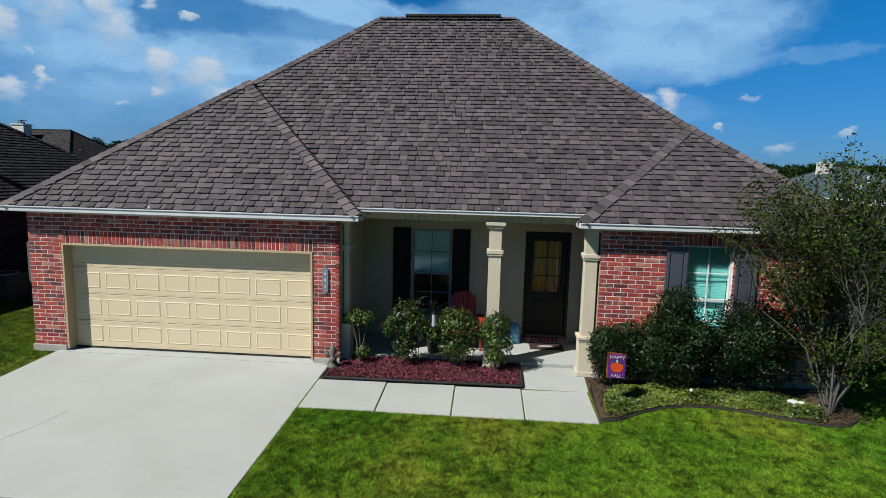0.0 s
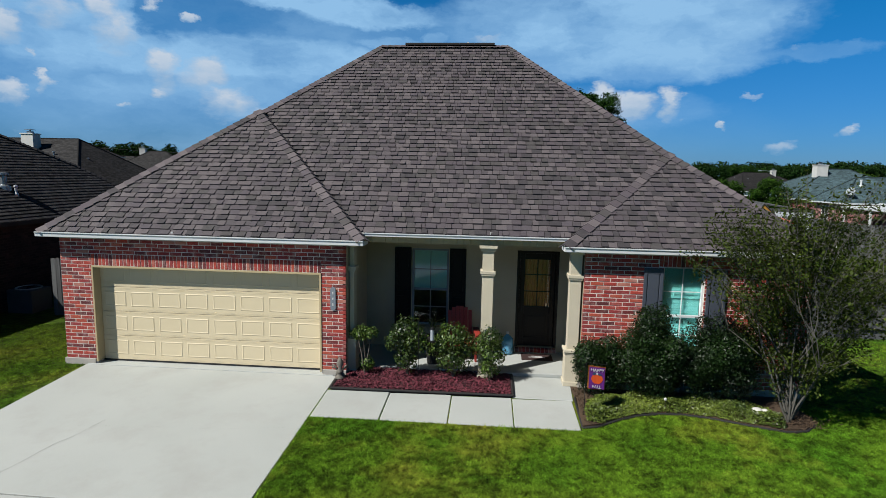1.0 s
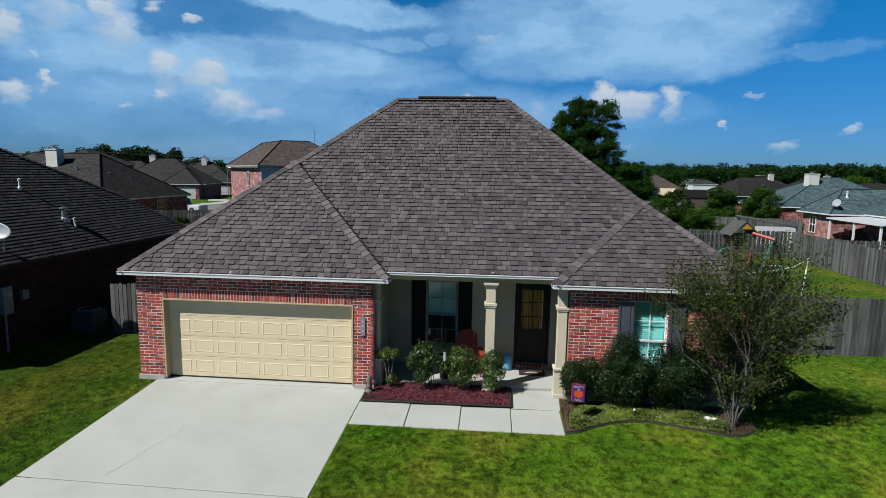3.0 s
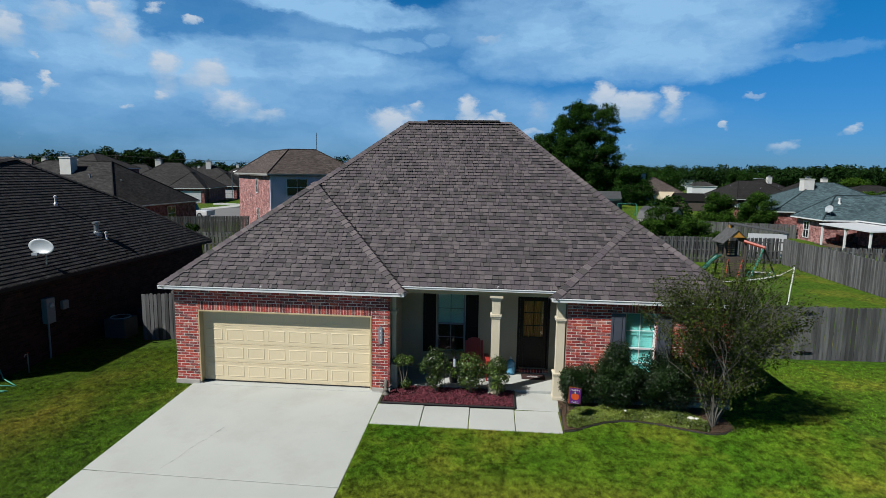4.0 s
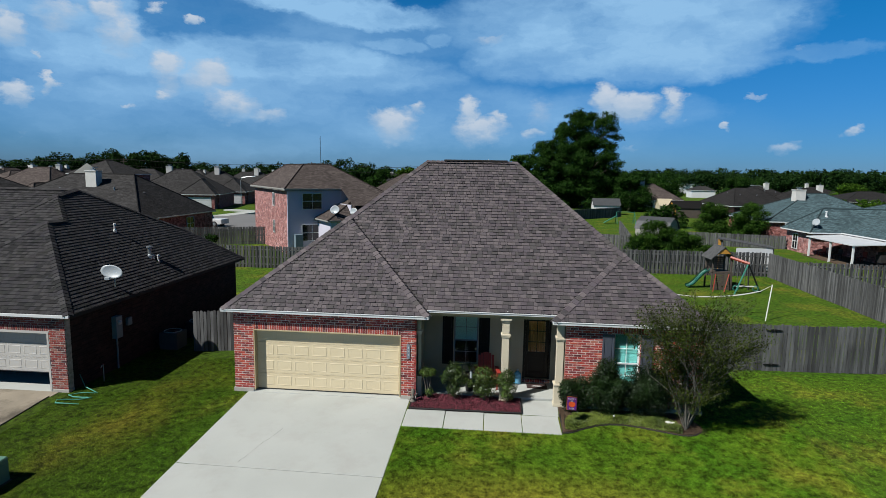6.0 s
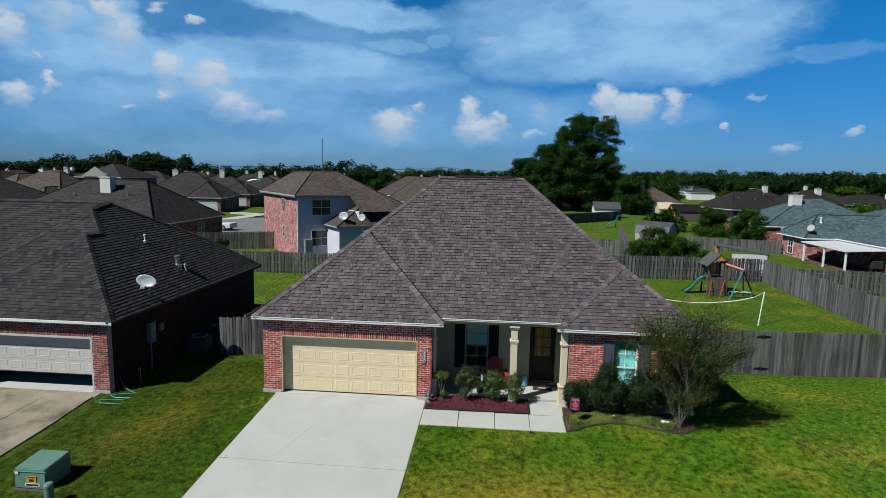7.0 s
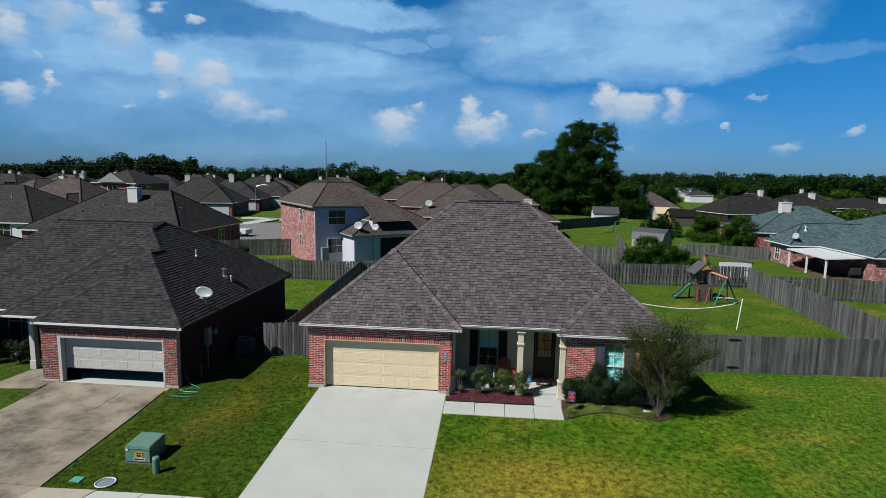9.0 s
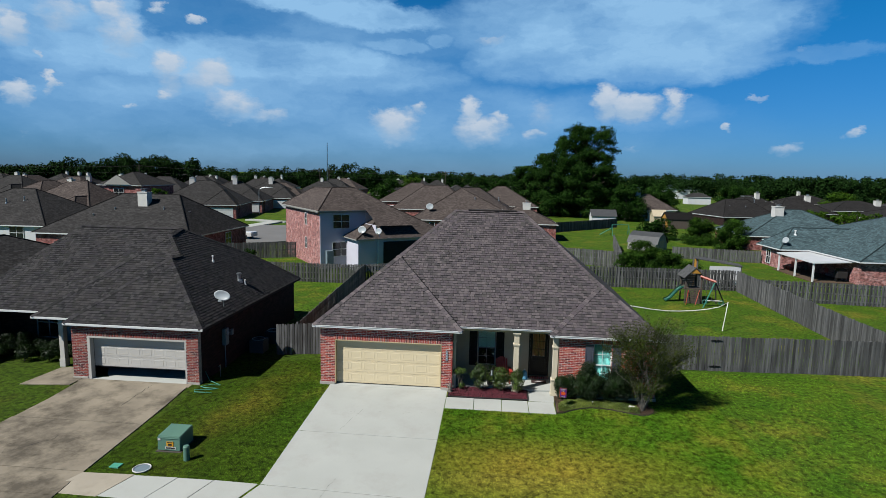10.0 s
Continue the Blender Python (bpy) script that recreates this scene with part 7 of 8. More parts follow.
home((-56.5, 95.0, 0), 14, 17, 14, 7.4, CHAR, "far_brick", "red brick house with a charcoal hip roof and white garage door", wing=(1.8, 8.2, 2.5, 5.6), door="white_trim", stack=(-3, 1, 6, 8.0))
home((-58.0, 113.0, 0), 14, 16, 14, 7.2, CHAR, "far_brick", "red brick house with a charcoal hip roof and white garage door", wing=(1.5, 7.7, 2.5, 5.5), door="white_trim", stack=(0, -1, 6, 8.2))
home((-56.0, 131.0, 0), 10, 16, 14, 7.0, CHAR, "far_brick", "red brick house with a charcoal hip roof and pale chimney", wing=(1.5, 7.7, 2.5, 5.5), door="white_trim", stack=(0, -1, 6, 8.0))

# two-storey house, turned to the side street
tall = thing("house", (0, 0, 0), "two-storey house of pink brick and pale blue siding", "house", "houses of the neighbourhood")
piece("wall", slope_mesh("wall", [((0, 14, -1.0), (0, 0, -1.0), (0, 0, 5.5), (0, 14, 5.5)), ((0, 14, 5.5), (9, 14, 5.5), (9, 14, -1.0), (0, 14, -1.0)), ((9, 0.0, -1.0), (9, 14, -1.0), (9, 14, 5.5), (9, 0.0, 5.5))], "pink_brick"),
      tall, label="pink brick")
siding = bmesh.new()
for k in range(32):
    z = -1.0 + k * 0.205
    siding.faces.new([siding.verts.new(p) for p in ((0.0, -0.05, z), (5.3, -0.05, z), (5.3, 0.0, z + 0.205), (0.0, 0.0, z + 0.205))])
    siding.faces.new([siding.verts.new(p) for p in ((0.0, 0.0, z), (5.3, 0.0, z), (5.3, -0.05, z), (0.0, -0.05, z))])
part("siding_wall", siding, "blue_siding", tall, "pale blue lap siding")
part("corner_board", boxes((-0.06, 0.10, -0.05, 0.10, -1.0, 5.45)), "blue_siding", tall)
part("side_wall", boxes((5.2, 5.3, -3.3, 0.0, -1.0, 4.1), (5.3, 9.0, -0.1, 0.0, -1.0, 5.4)), "blue_siding", tall)
ez = 5.6
k = [(-0.4, -0.4, ez), (9.2, -0.4, ez), (9.2, 14.4, ez), (-0.4, 14.4, ez)]
p, q, p2, q2 = (3.0, 4.6, 8.02), (5.8, 4.6, 8.06), (2.4, 9.4, 7.95), (5.8, 9.4, 7.95)
tall_roof = piece("roof", slope_mesh("roof", [(k[0], k[1], q, p), (k[1], k[2], q2, q), (k[2], k[3], p2, q2), (k[3], k[0], p, p2), (p, q, q2, p2),
                                              ((5.3, -3.6, 4.06), (9.6, -3.6, 4.06), (9.2, -0.4, ez), (5.3, -0.4, ez))], BROWN), tall)
for s0, s1 in ((k[0], p), (k[3], p2), (p, p2), (p, q), (q, k[1])):
    caps = bmesh.new()
    tube(caps, [s0, s1], 0.07, 5)
    part("ridge_cap", caps, BROWN, tall_roof)
part("fascia", boxes((-0.4, 5.3, -0.43, -0.37, ez - 0.13, ez), (-0.43, -0.37, -0.4, 14.4, ez - 0.13, ez), (-0.4, 5.3, -0.4, 14.4, ez - 0.21, ez - 0.18)), "window_grey", tall_roof)
for x, z, w, h in ((2.4, 3.6, 1.9, 1.5), (2.35, 0.45, 1.95, 1.55)):
    far_window(tall, x, z, w, h, -0.055)
for y, z, h in ((5.2, 3.7, 1.3), (5.2, 0.9, 1.2)):
    far_window(tall, y, z, 0.6, h, -0.02, "left")
low = block(tall, 3.0, 14.6, -3.6, 6.0, -1.0, 2.7, 5.9, "blue_siding", BROWN, over=0.4, ridge=((8.8, 0.2), (8.8, 3.0)), fascia="window_grey")
part("porch_post", boxes((5.2, 5.38, -3.85, -3.67, -0.2, 2.6)), "white_trim", tall, "white porch post")
# near-black sheet added on the wall, painted as the porch's shade
part("porch_shade", boxes((6.0, 13.0, -3.64, -3.61, -0.2, 2.3)), "shade_black", tall)
part("garden_cupboard", boxes((0.5, 1.25, -0.7, -0.1, -1.0, 1.15), bevel=0.02), "meter_grey", tall, "grey utility cupboard")
tall.matrix_basis = pose(-10.7, 32.0, 0.6, 0, 0, 36) @ Matrix.Diagonal((0.935, 0.935, 0.935, 1))
dish("satellite_dish", (-6.14, 31.35, 4.05), -10, 0.45, "pale satellite dish on a brown shingle roof")
dish("satellite_dish", (-4.41, 31.25, 3.95), -20, 0.38, "dark satellite dish on a brown shingle roof")

# brown roofs straight behind
home((3.0, 74.5, 0), 0, 18, 20, 7.6, BROWN, "far_brick", "brick house with a wide brown hip roof", ridge=((-1.5, -2), (1.5, 2)), pipes=((1.0, -5, 5.6), (5.0, 0, 5.5)), windows=((-6, 0.7, 1.6, 1.5, -10.02), (-3, 0.7, 1.2, 1.5, -10.02)))
home((-5.5, 98, 0), 0, 17, 15, 7.4, BROWN, "far_brick", "brick house with a brown hip roof", ridge=((-2.5, 0), (2.5, 0)))
home((11.5, 66.5, 0), 0, 10.5, 9, 4.9, BROWN, "far_brick", "low brown-roofed garage wing", stack=(0.9, -0.3, 3.4, 5.6, 1.2, 1.0))
home((9, 118, 0), 0, 17, 15, 7.2, BROWN, "far_brick", "brick house with a brown hip roof")
home((-14, 128, 0), 0, 18, 15, 7.4, BROWN, "far_brick", "brick house with a brown hip roof")
dish("satellite_dish", (-3.2, 66.2, 4.6), 0, 0.6, "white satellite dish on a brown shingle roof")

# right-hand houses
rear = thing("house", (0, 0, 0), "brick house with blue-grey hip roof and white patio cover", "house", "houses of the neighbourhood")
block(rear, 39.6, 54.0, 41.1, 45.9, -0.3, 2.3, 4.55, "pink_brick", BLUE, over=0.45, ridge=((41.7, 43.5), (52, 43.5)))
block(rear, 42.55, 62.0, 32.1, 51.0, -0.3, 2.35, 6.3, "pink_brick", BLUE, over=0.45, ridge=((52.6, 39.6), (53.8, 44.6)))
roof_pipe(rear, (41.6, 42.6, 3.75), 0.08, 0.5, "white_trim")
far_window(rear, 44.0, 0.35, 0.9, 1.5, 39.57, "left")
cover = bmesh.new()
polygon(cover, [(38.55, 32.9, 1.98), (42.5, 32.95, 2.17), (42.5, 40.6, 2.17), (38.6, 40.2, 2.02)], 0.1)
patio = part("patio_cover", cover, "patio_metal", rear, "white metal patio cover")
for x, y in ((38.75, 33.1), (38.75, 36.4), (38.8, 39.9)):
    part("patio_post", boxes((x - 0.07, x + 0.07, y - 0.07, y + 0.07, -0.1, 1.92)), "white_trim", patio)
part("patio_slab", boxes((38.7, 42.5, 32.8, 41.0, -0.1, 0.06)), "soil", rear, "brown patio floor")
grill = thing("barbecue_grill", (41.7, 33.7, 0.06), "black covered barbecue grill on the patio", "grill")
part("body", boxes((41.2, 42.2, 33.4, 34.0, 0.41, 1.11), (41.3, 42.1, 33.45, 33.95, 1.11, 1.36), bevel=0.06), "black_rubber", grill)
for x in (41.3, 42.1):
    part("leg", boxes((x - 0.03, x + 0.03, 33.5, 33.9, 0.06, 0.46)), "black_iron", grill)
for x, y, mat, l in ((40.2, 40.3, "red_wood", "red patio chair under the cover"), (40.6, 38.4, "black_rubber", "dark patio chair under the cover"), (41.7, 36.6, "red_wood", "red patio chair under the cover")):
    seat = thing("patio_chair", (x, y, 0.06), l, "chair", "patio chairs")
    part("seat", boxes((x - 0.28, x + 0.28, y - 0.28, y + 0.28, 0.42, 0.48), bevel=0.02), mat, seat)
    part("backrest", boxes((x + 0.24, x + 0.29, y - 0.28, y + 0.28, 0.48, 1.0), bevel=0.02), mat, seat)
    for dx in (-0.25, 0.25):
        for dy in (-0.25, 0.25):
            part("leg", boxes((x + dx - 0.02, x + dx + 0.02, y + dy - 0.02, y + dy + 0.02, 0.06, 0.42)), mat, seat)
dish("satellite_dish", (39.95, 41.15, 3.3), -70, 0.42, "grey satellite dish on a blue-grey roof")
home((51.8, 64.7, 0), 0, 16.5, 12.0, 5.65, BLUE, "far_brick", "brick house with a blue-grey hip roof and pale chimney", ez=2.05, ridge=((-0.9, -0.7), (1.4, -0.7)), stack=(-2.5, -1.6, 3.6, 6.15, 1.3, 1.1))
home((62.4, 111.0, -0.2), 12, 13.0, 13.5, 5.75, "roof_black", "shade_dark_brick", "house with a black hip roof", ez=2.1, ridge=((-1.6, 0.6), (3.0, -0.6)), pipes=((0.8, -3.4, 3.8), (-2.4, -2.4, 3.9), (-3.0, 1.0, 4.2)))
home((78.6, 140.0, -0.2), 8, 14.0, 14, 6.1, "roof_black", "shade_dark_brick", "house with a black hip roof and pale chimney", ez=2.2, ridge=((-1.2, 0), (1.2, 0)), stack=(1.0, -1.5, 4.6, 6.8, 1.1, 0.9), pipes=((2.6, -3.2, 4.0),))
home((86.0, 131.0, -0.2), 0, 14, 13, 5.6, "roof_black", "shade_dark_brick", "house with a black hip roof and pale chimney", ez=2.2, ridge=((-2.4, 0), (1.4, 0)), stack=(2.8, -0.6, 4.2, 6.5, 1.2, 1.0))
home((112.0, 150.0, -0.2), 0, 20, 16, 4.9, "roof_black", "shade_dark_brick", "house with a black hip roof and pale chimney", ez=2.2, stack=(4.4, -3.5, 2.8, 5.2, 1.5, 1.1))
home((102.0, 112.0, -0.2), 0, 20, 16, 5.0, "roof_black", "shade_dark_brick", "house with a black hip roof", ez=2.2)
home((46.0, 123.0, -0.2), 0, 10.5, 14, 6.2, BROWN, "white_siding", "house with a brown roof and pale walls", wing=(-5.2, -0.8, 4, 4.6), windows=((-3.0, 0.6, 1.2, 1.4, -11.05),), stack=(-2, 1, 4.8, 7.4))
home((104.0, 282.0, 0), 0, 24, 16, 8.0, BLUE, "white_siding", "pale blue house far off beyond the lawns", ez=4.5)
home((90.0, 214.0, 0), 0, 9, 6, 4.6, "roof_charcoal", "white_siding", "white outbuilding far off beyond the lawns", ez=2.9)

# sheds
barn = thing("garden_shed", (30, 57.5, 0), "pale gambrel garden shed with a dark grey roof", "shed")
prof = [(27.9, 0.0), (27.9, 1.15), (28.6, 2.1), (29.8, 2.65), (31.0, 2.1), (31.7, 1.15), (31.7, 0.0)]
bm = bmesh.new()
fr, bk = [bm.verts.new((x, 55.5, z)) for x, z in prof], [bm.verts.new((x, 59.5, z)) for x, z in prof]
bm.faces.new(fr)
bm.faces.new(bk[::-1])
for i in range(6):
    bm.faces.new((fr[i], bk[i], bk[i + 1], fr[i + 1]))
part("body", bm, "window_grey", barn)
bm = bmesh.new()
for (x0, z0), (x1, z1) in zip(prof[1:5], prof[2:6]):
    polygon(bm, [(x0, 55.3, z0 + 0.05), (x1, 55.3, z1 + 0.05), (x1, 59.7, z1 + 0.05), (x0, 59.7, z0 + 0.05)], 0.05)
part("roof", bm, "ac_grey", barn, "dark grey roof")
part("door", boxes((29.1, 30.5, 55.46, 55.5, 0, 1.6)), "stucco", barn)
barn.matrix_basis = pose(28.9, 55.9, -0.2, 0, 0, 52)
for at, sx, sy, wall, roof_mat, l in (((44.6, 93.5), 5.0, 4.2, "yellow_siding", "roof_black", "ochre garden shed with a black gable roof"), ((30.3, 97.0), 5.0, 3.0, "white_siding", "ac_grey", "low white garden shed with a dark roof"),
                                     ((43.0, 101.5), 2.6, 3.2, "stucco", "stucco", "tan canvas garden tent")):
    s = thing("garden_shed", (*at, 0), l, "shed")
    x0, x1, y0, y1 = at[0] - sx / 2, at[0] + sx / 2, at[1] - sy / 2, at[1] + sy / 2
    part("wall", boxes((x0, x1, y0, y1, -0.1, 1.9)), wall, s)
    bm = bmesh.new()
    for pts in ([(x0, y0, 1.85), (x0, y1, 1.85), (x0, at[1], 3.1)],):
        polygon(bm, pts, 0.05, (1, 0, 0))
    part("gable", bm, wall, s)
    if wall == "yellow_siding":
        part("long_wall", boxes((x0 + 0.05, x1, y0 - 0.03, y0 - 0.004, -0.1, 1.9)), "dark_bark", s, "dark boarded long wall")
        part("door", boxes((x0 - 0.05, x0 - 0.004, at[1] - 0.5, at[1] + 0.5, 0.0, 1.7)), "white_trim", s)
    bm = bmesh.new()
    polygon(bm, [(x0 - 0.2, y0 - 0.2, 1.85), (x1 + 0.2, y0 - 0.2, 1.85), (x1 + 0.2, at[1], 3.2), (x0 - 0.2, at[1], 3.2)], 0.06)
    polygon(bm, [(x0 - 0.2, y1 + 0.2, 1.85), (x1 + 0.2, y1 + 0.2, 1.85), (x1 + 0.2, at[1], 3.2), (x0 - 0.2, at[1], 3.2)], 0.06)
    part("roof", bm, roof_mat, s)

swing = thing("swing_set", (29.0, 74.0, 0), "small green metal swing set with a slide in a back garden", "swing set")
for x in (27.6, 30.4):
    for d in (-0.8, 0.8):
        bm = bmesh.new()
        tube(bm, [(x, 74 + d, 0), (x, 74, 1.9)], 0.05, 6)
        part("leg", bm, "slide_green", swing)
bm = bmesh.new()
tube(bm, [(27.6, 74, 1.9), (30.4, 74, 1.9)], 0.05, 6)
part("top_bar", bm, "slide_green", swing)
bm = bmesh.new()
polygon(bm, [(27.5, 73.7, 1.3), (27.5, 74.3, 1.3), (25.6, 74.3, 0.15), (25.6, 73.7, 0.15)], 0.08)
part("slide", bm, "slide_green", swing)

# rows of roofs to the left
rr = random.Random(77)
for row, (y, xs) in enumerate(((70, (-88, -70)), (92, (-98, -80)), (118, (-122, -102, -82)), (142, (-142, -120, -98, -76, -54)), (168, (-170, -146, -122, -98, -74, -50, -26, -4)),
                               (196, (-196, -168, -140, -112, -84, -56, -28, 0)), (230, (-230, -196, -160, -124, -90, -56, -22)), (268, (-250, -205, -160, -115, -70, -30)))):
    for x in xs:
        t = rr.uniform(-12, 12)
        home((x + rr.uniform(-4, 4), y + rr.uniform(-5, 5), 0), t + rr.choice((0, 0, 90)), rr.uniform(15, 18), rr.uniform(12, 14), rr.uniform(6.4, 7.6), rr.choice((CHAR, CHAR, BROWN)),
             rr.choice(("far_brick", "far_brick", "white_siding")), "house among the far roofs, with a hip roof", wing=(2, 7.5, 2.5, rr.uniform(4.8, 5.6)) if rr.random() < 0.6 else None,
             stack=(rr.uniform(-3, 3), rr.uniform(-2, 2), 5, rr.uniform(7.2, 8.2), 0.9, 0.8) if rr.random() < 0.6 else None, windows=((-4, 0.8, 1.4, 1.4, -7.0),) if rr.random() < 0.3 else ())
for x, y in ((30, 190), (118, 188), (140, 165), (16, 205)):
    home((x, y, -0.2), rr.uniform(-10, 10), 17, 13, rr.uniform(5.4, 6.2), rr.choice((CHAR, "roof_black")), "far_brick", "far house with a dark hip roof", stack=(rr.uniform(-3, 3), 0, 4.5, 6.6, 0.9, 0.8))
gabled = thing("house", (0, 0, 0), "two-storey red brick house with a pale grey gable", "house", "houses of the neighbourhood")
block(gabled, -72 - 5, -72 + 5, 88, 100, -0.3, 6.2, 9.0, "far_brick", CHAR)
bm = bmesh.new()
polygon(bm, [(-75.0, 87.4, 6.3), (-69.0, 87.4, 6.3), (-72, 87.4, 8.3)], 0.1, (0, 1, 0))
part("gable", bm, "window_grey", gabled, "pale grey gable")
far_window(gabled, -72, 3.9, 2.2, 1.6, 87.97)

# street, drives and cars
bm = bmesh.new()
prism(bm, [(-26, 49), (-20.8, 53), (-25.5, 65), (-29.8, 75.5), (-35, 74.5), (-37, 67), (-34, 58), (-30, 50)], -0.3, -0.005)
tagged(part("road", bm, "asphalt_road", None), "pale grey concrete residential street", "road", kind="structure")
for pts in ([(-42.4, 86.3), (-33.2, 83.7), (-33.7, 82.0), (-42.9, 84.6)], [(-37.9, 70.7), (-36.7, 83.7), (-34.1, 83.5), (-35.3, 70.5)]):
    bm = bmesh.new()
    prism(bm, pts, -0.3, 0.004)
    tagged(part("driveway", bm, "concrete", None), "pale concrete driveway to the street", "driveway", kind="structure")


def car(at, turn, label, long=4.8, tall=1.75, truck=False):
    """A simple road car: lower body, cabin with glass, four wheels with rims, lamps."""
    c = thing("car", (0, 0, 0), label, "car", "parked cars")
    h = long / 2
    body = boxes((-h, h, -0.92, 0.92, 0.35, 1.0), bevel=0.09)
    part("body", body, "car_white", c, smooth=False)
    a, b = (-0.55, h * 0.45) if truck else (-h * 0.92, h * 0.45)
    bm = bmesh.new()
    low = [bm.verts.new(p) for p in ((a, -0.86, 1.0), (b, -0.86, 1.0), (b, 0.86, 1.0), (a, 0.86, 1.0))]
    up = [bm.verts.new(p) for p in ((a + 0.25, -0.70, tall), (b - 0.75, -0.70, tall), (b - 0.75, 0.70, tall), (a + 0.25, 0.70, tall))]
    bm.faces.new(up)
    for i in range(4):
        bm.faces.new((low[i], low[(i + 1) % 4], up[(i + 1) % 4], up[i]))
    part("cabin", bm, "dark_glass", c, "dark window glass")
    part("car_roof", boxes((a + 0.2, b - 0.7, -0.72, 0.72, tall - 0.03, tall + 0.05), bevel=0.03), "car_white", c)
    for x in (-h * 0.62, h * 0.62):
        for y in (-0.86, 0.86):
            bm = bmesh.new()
            turned(bm, [(0.2, -0.1), (0.34, -0.1), (0.36, -0.06), (0.36, 0.06), (0.34, 0.1), (0.2, 0.1)], (0, 0, 0), 16)
            bmesh.ops.rotate(bm, cent=(0, 0, 0), matrix=Matrix.Rotation(radians(90), 3, "X"), verts=bm.verts)
            bmesh.ops.translate(bm, vec=(x, y, 0.36), verts=bm.verts)
            w = part("wheel", bm, "tyre", c)
            bm = bmesh.new()
            turned(bm, [(0.05, -0.115), (0.2, -0.105), (0.2, 0.105), (0.05, 0.115)], (0, 0, 0), 14)
            bmesh.ops.rotate(bm, cent=(0, 0, 0), matrix=Matrix.Rotation(radians(90), 3, "X"), verts=bm.verts)
            bmesh.ops.translate(bm, vec=(x, y, 0.36), verts=bm.verts)
            part("rim", bm, "galvanised", w)
    c.matrix_basis = pose(*at, 0, 0, turn)


car((-30.0, 53.8, 0), 175, "white pick-up truck parked on the street", 5.4, 1.8, True)
car((-17.0, 122.0, 0), 5, "white van parked between the houses", 5.2, 2.1)
car((-17.6, 117.0, 0), 0, "white car parked between the houses", 4.8, 1.7)

# poles, lines, lamps and the mast
bm = bmesh.new()
for s in range(3):
    a = s * 2.094
    tube(bm, [(-75.6 + 0.25 * math.cos(a), 250 + 0.25 * math.sin(a), 0), (-75.6 + 0.08 * math.cos(a), 250 + 0.08 * math.sin(a), 24.5)], 0.06, 4)
for k in range(24):
    tube(bm, [(-75.85, 250, k), (-75.4, 250, k + 1)], 0.03, 4)
mast = thing("radio_mast", (-75.6, 250, 0), "thin grey lattice radio mast", "mast")
part("lattice", bm, "galvanised", mast)
poles = []
for x, y in ((-190, 150), (-128, 180), (-63.6, 200), (-59.5, 199), (-12.4, 200), (48, 215)):
    pole = thing("utility_pole", (x, y, 0), "wooden utility pole with cross-arms", "utility pole", "utility poles")
    bm = bmesh.new()
    tube(bm, [(x, y, -0.5), (x, y, 11.2)], [0.18, 0.12], 8)
    part("shaft", bm, "dark_bark", pole)
    for z in (10.7, 9.9):
        part("cross_arm", boxes((x - 1.3, x + 1.3, y - 0.06, y + 0.06, z - 0.06, z + 0.06)), "dark_bark", pole)
    poles.append((x, y))
for k, (off, z) in enumerate(((-1.2, 10.8), (1.2, 10.8), (0, 8.6))):
    bm = bmesh.new()
    pts = []
    for (x0, y0), (x1, y1) in zip(poles[:2] + poles[3:], poles[1:2] + poles[3:]):
        for i in range(8):
            q = i / 8
            pts.append((x0 + (x1 - x0) * q + off, y0 + (y1 - y0) * q, z - 1.2 * 4 * q * (1 - q)))
    tube(bm, pts, 0.035, 4)
    tagged(part("power_line", bm, "black_iron", None), "black overhead power line between poles", "cable", "power lines")
for x, y, d in ((-46.5, 100, 1), (71.0, 120, -1)):
    lamp = thing("street_lamp", (x, y, 0), "grey metal street lamp with a curved arm", "street lamp", "street lamps")
    bm = bmesh.new()
    tube(bm, [(x, y, -0.2), (x, y, 5.2), (x + d * 0.3, y, 5.8), (x + d * 1.4, y, 6.1), (x + d * 2.6, y, 6.1)], 0.07, 6)
    part("pole", bm, "galvanised", lamp)
    part("lamp_head", boxes((x + d * 2.9 - 0.4, x + d * 2.9 + 0.4, y - 0.15, y + 0.15, 6.02, 6.18), bevel=0.04), "dish_grey", lamp)

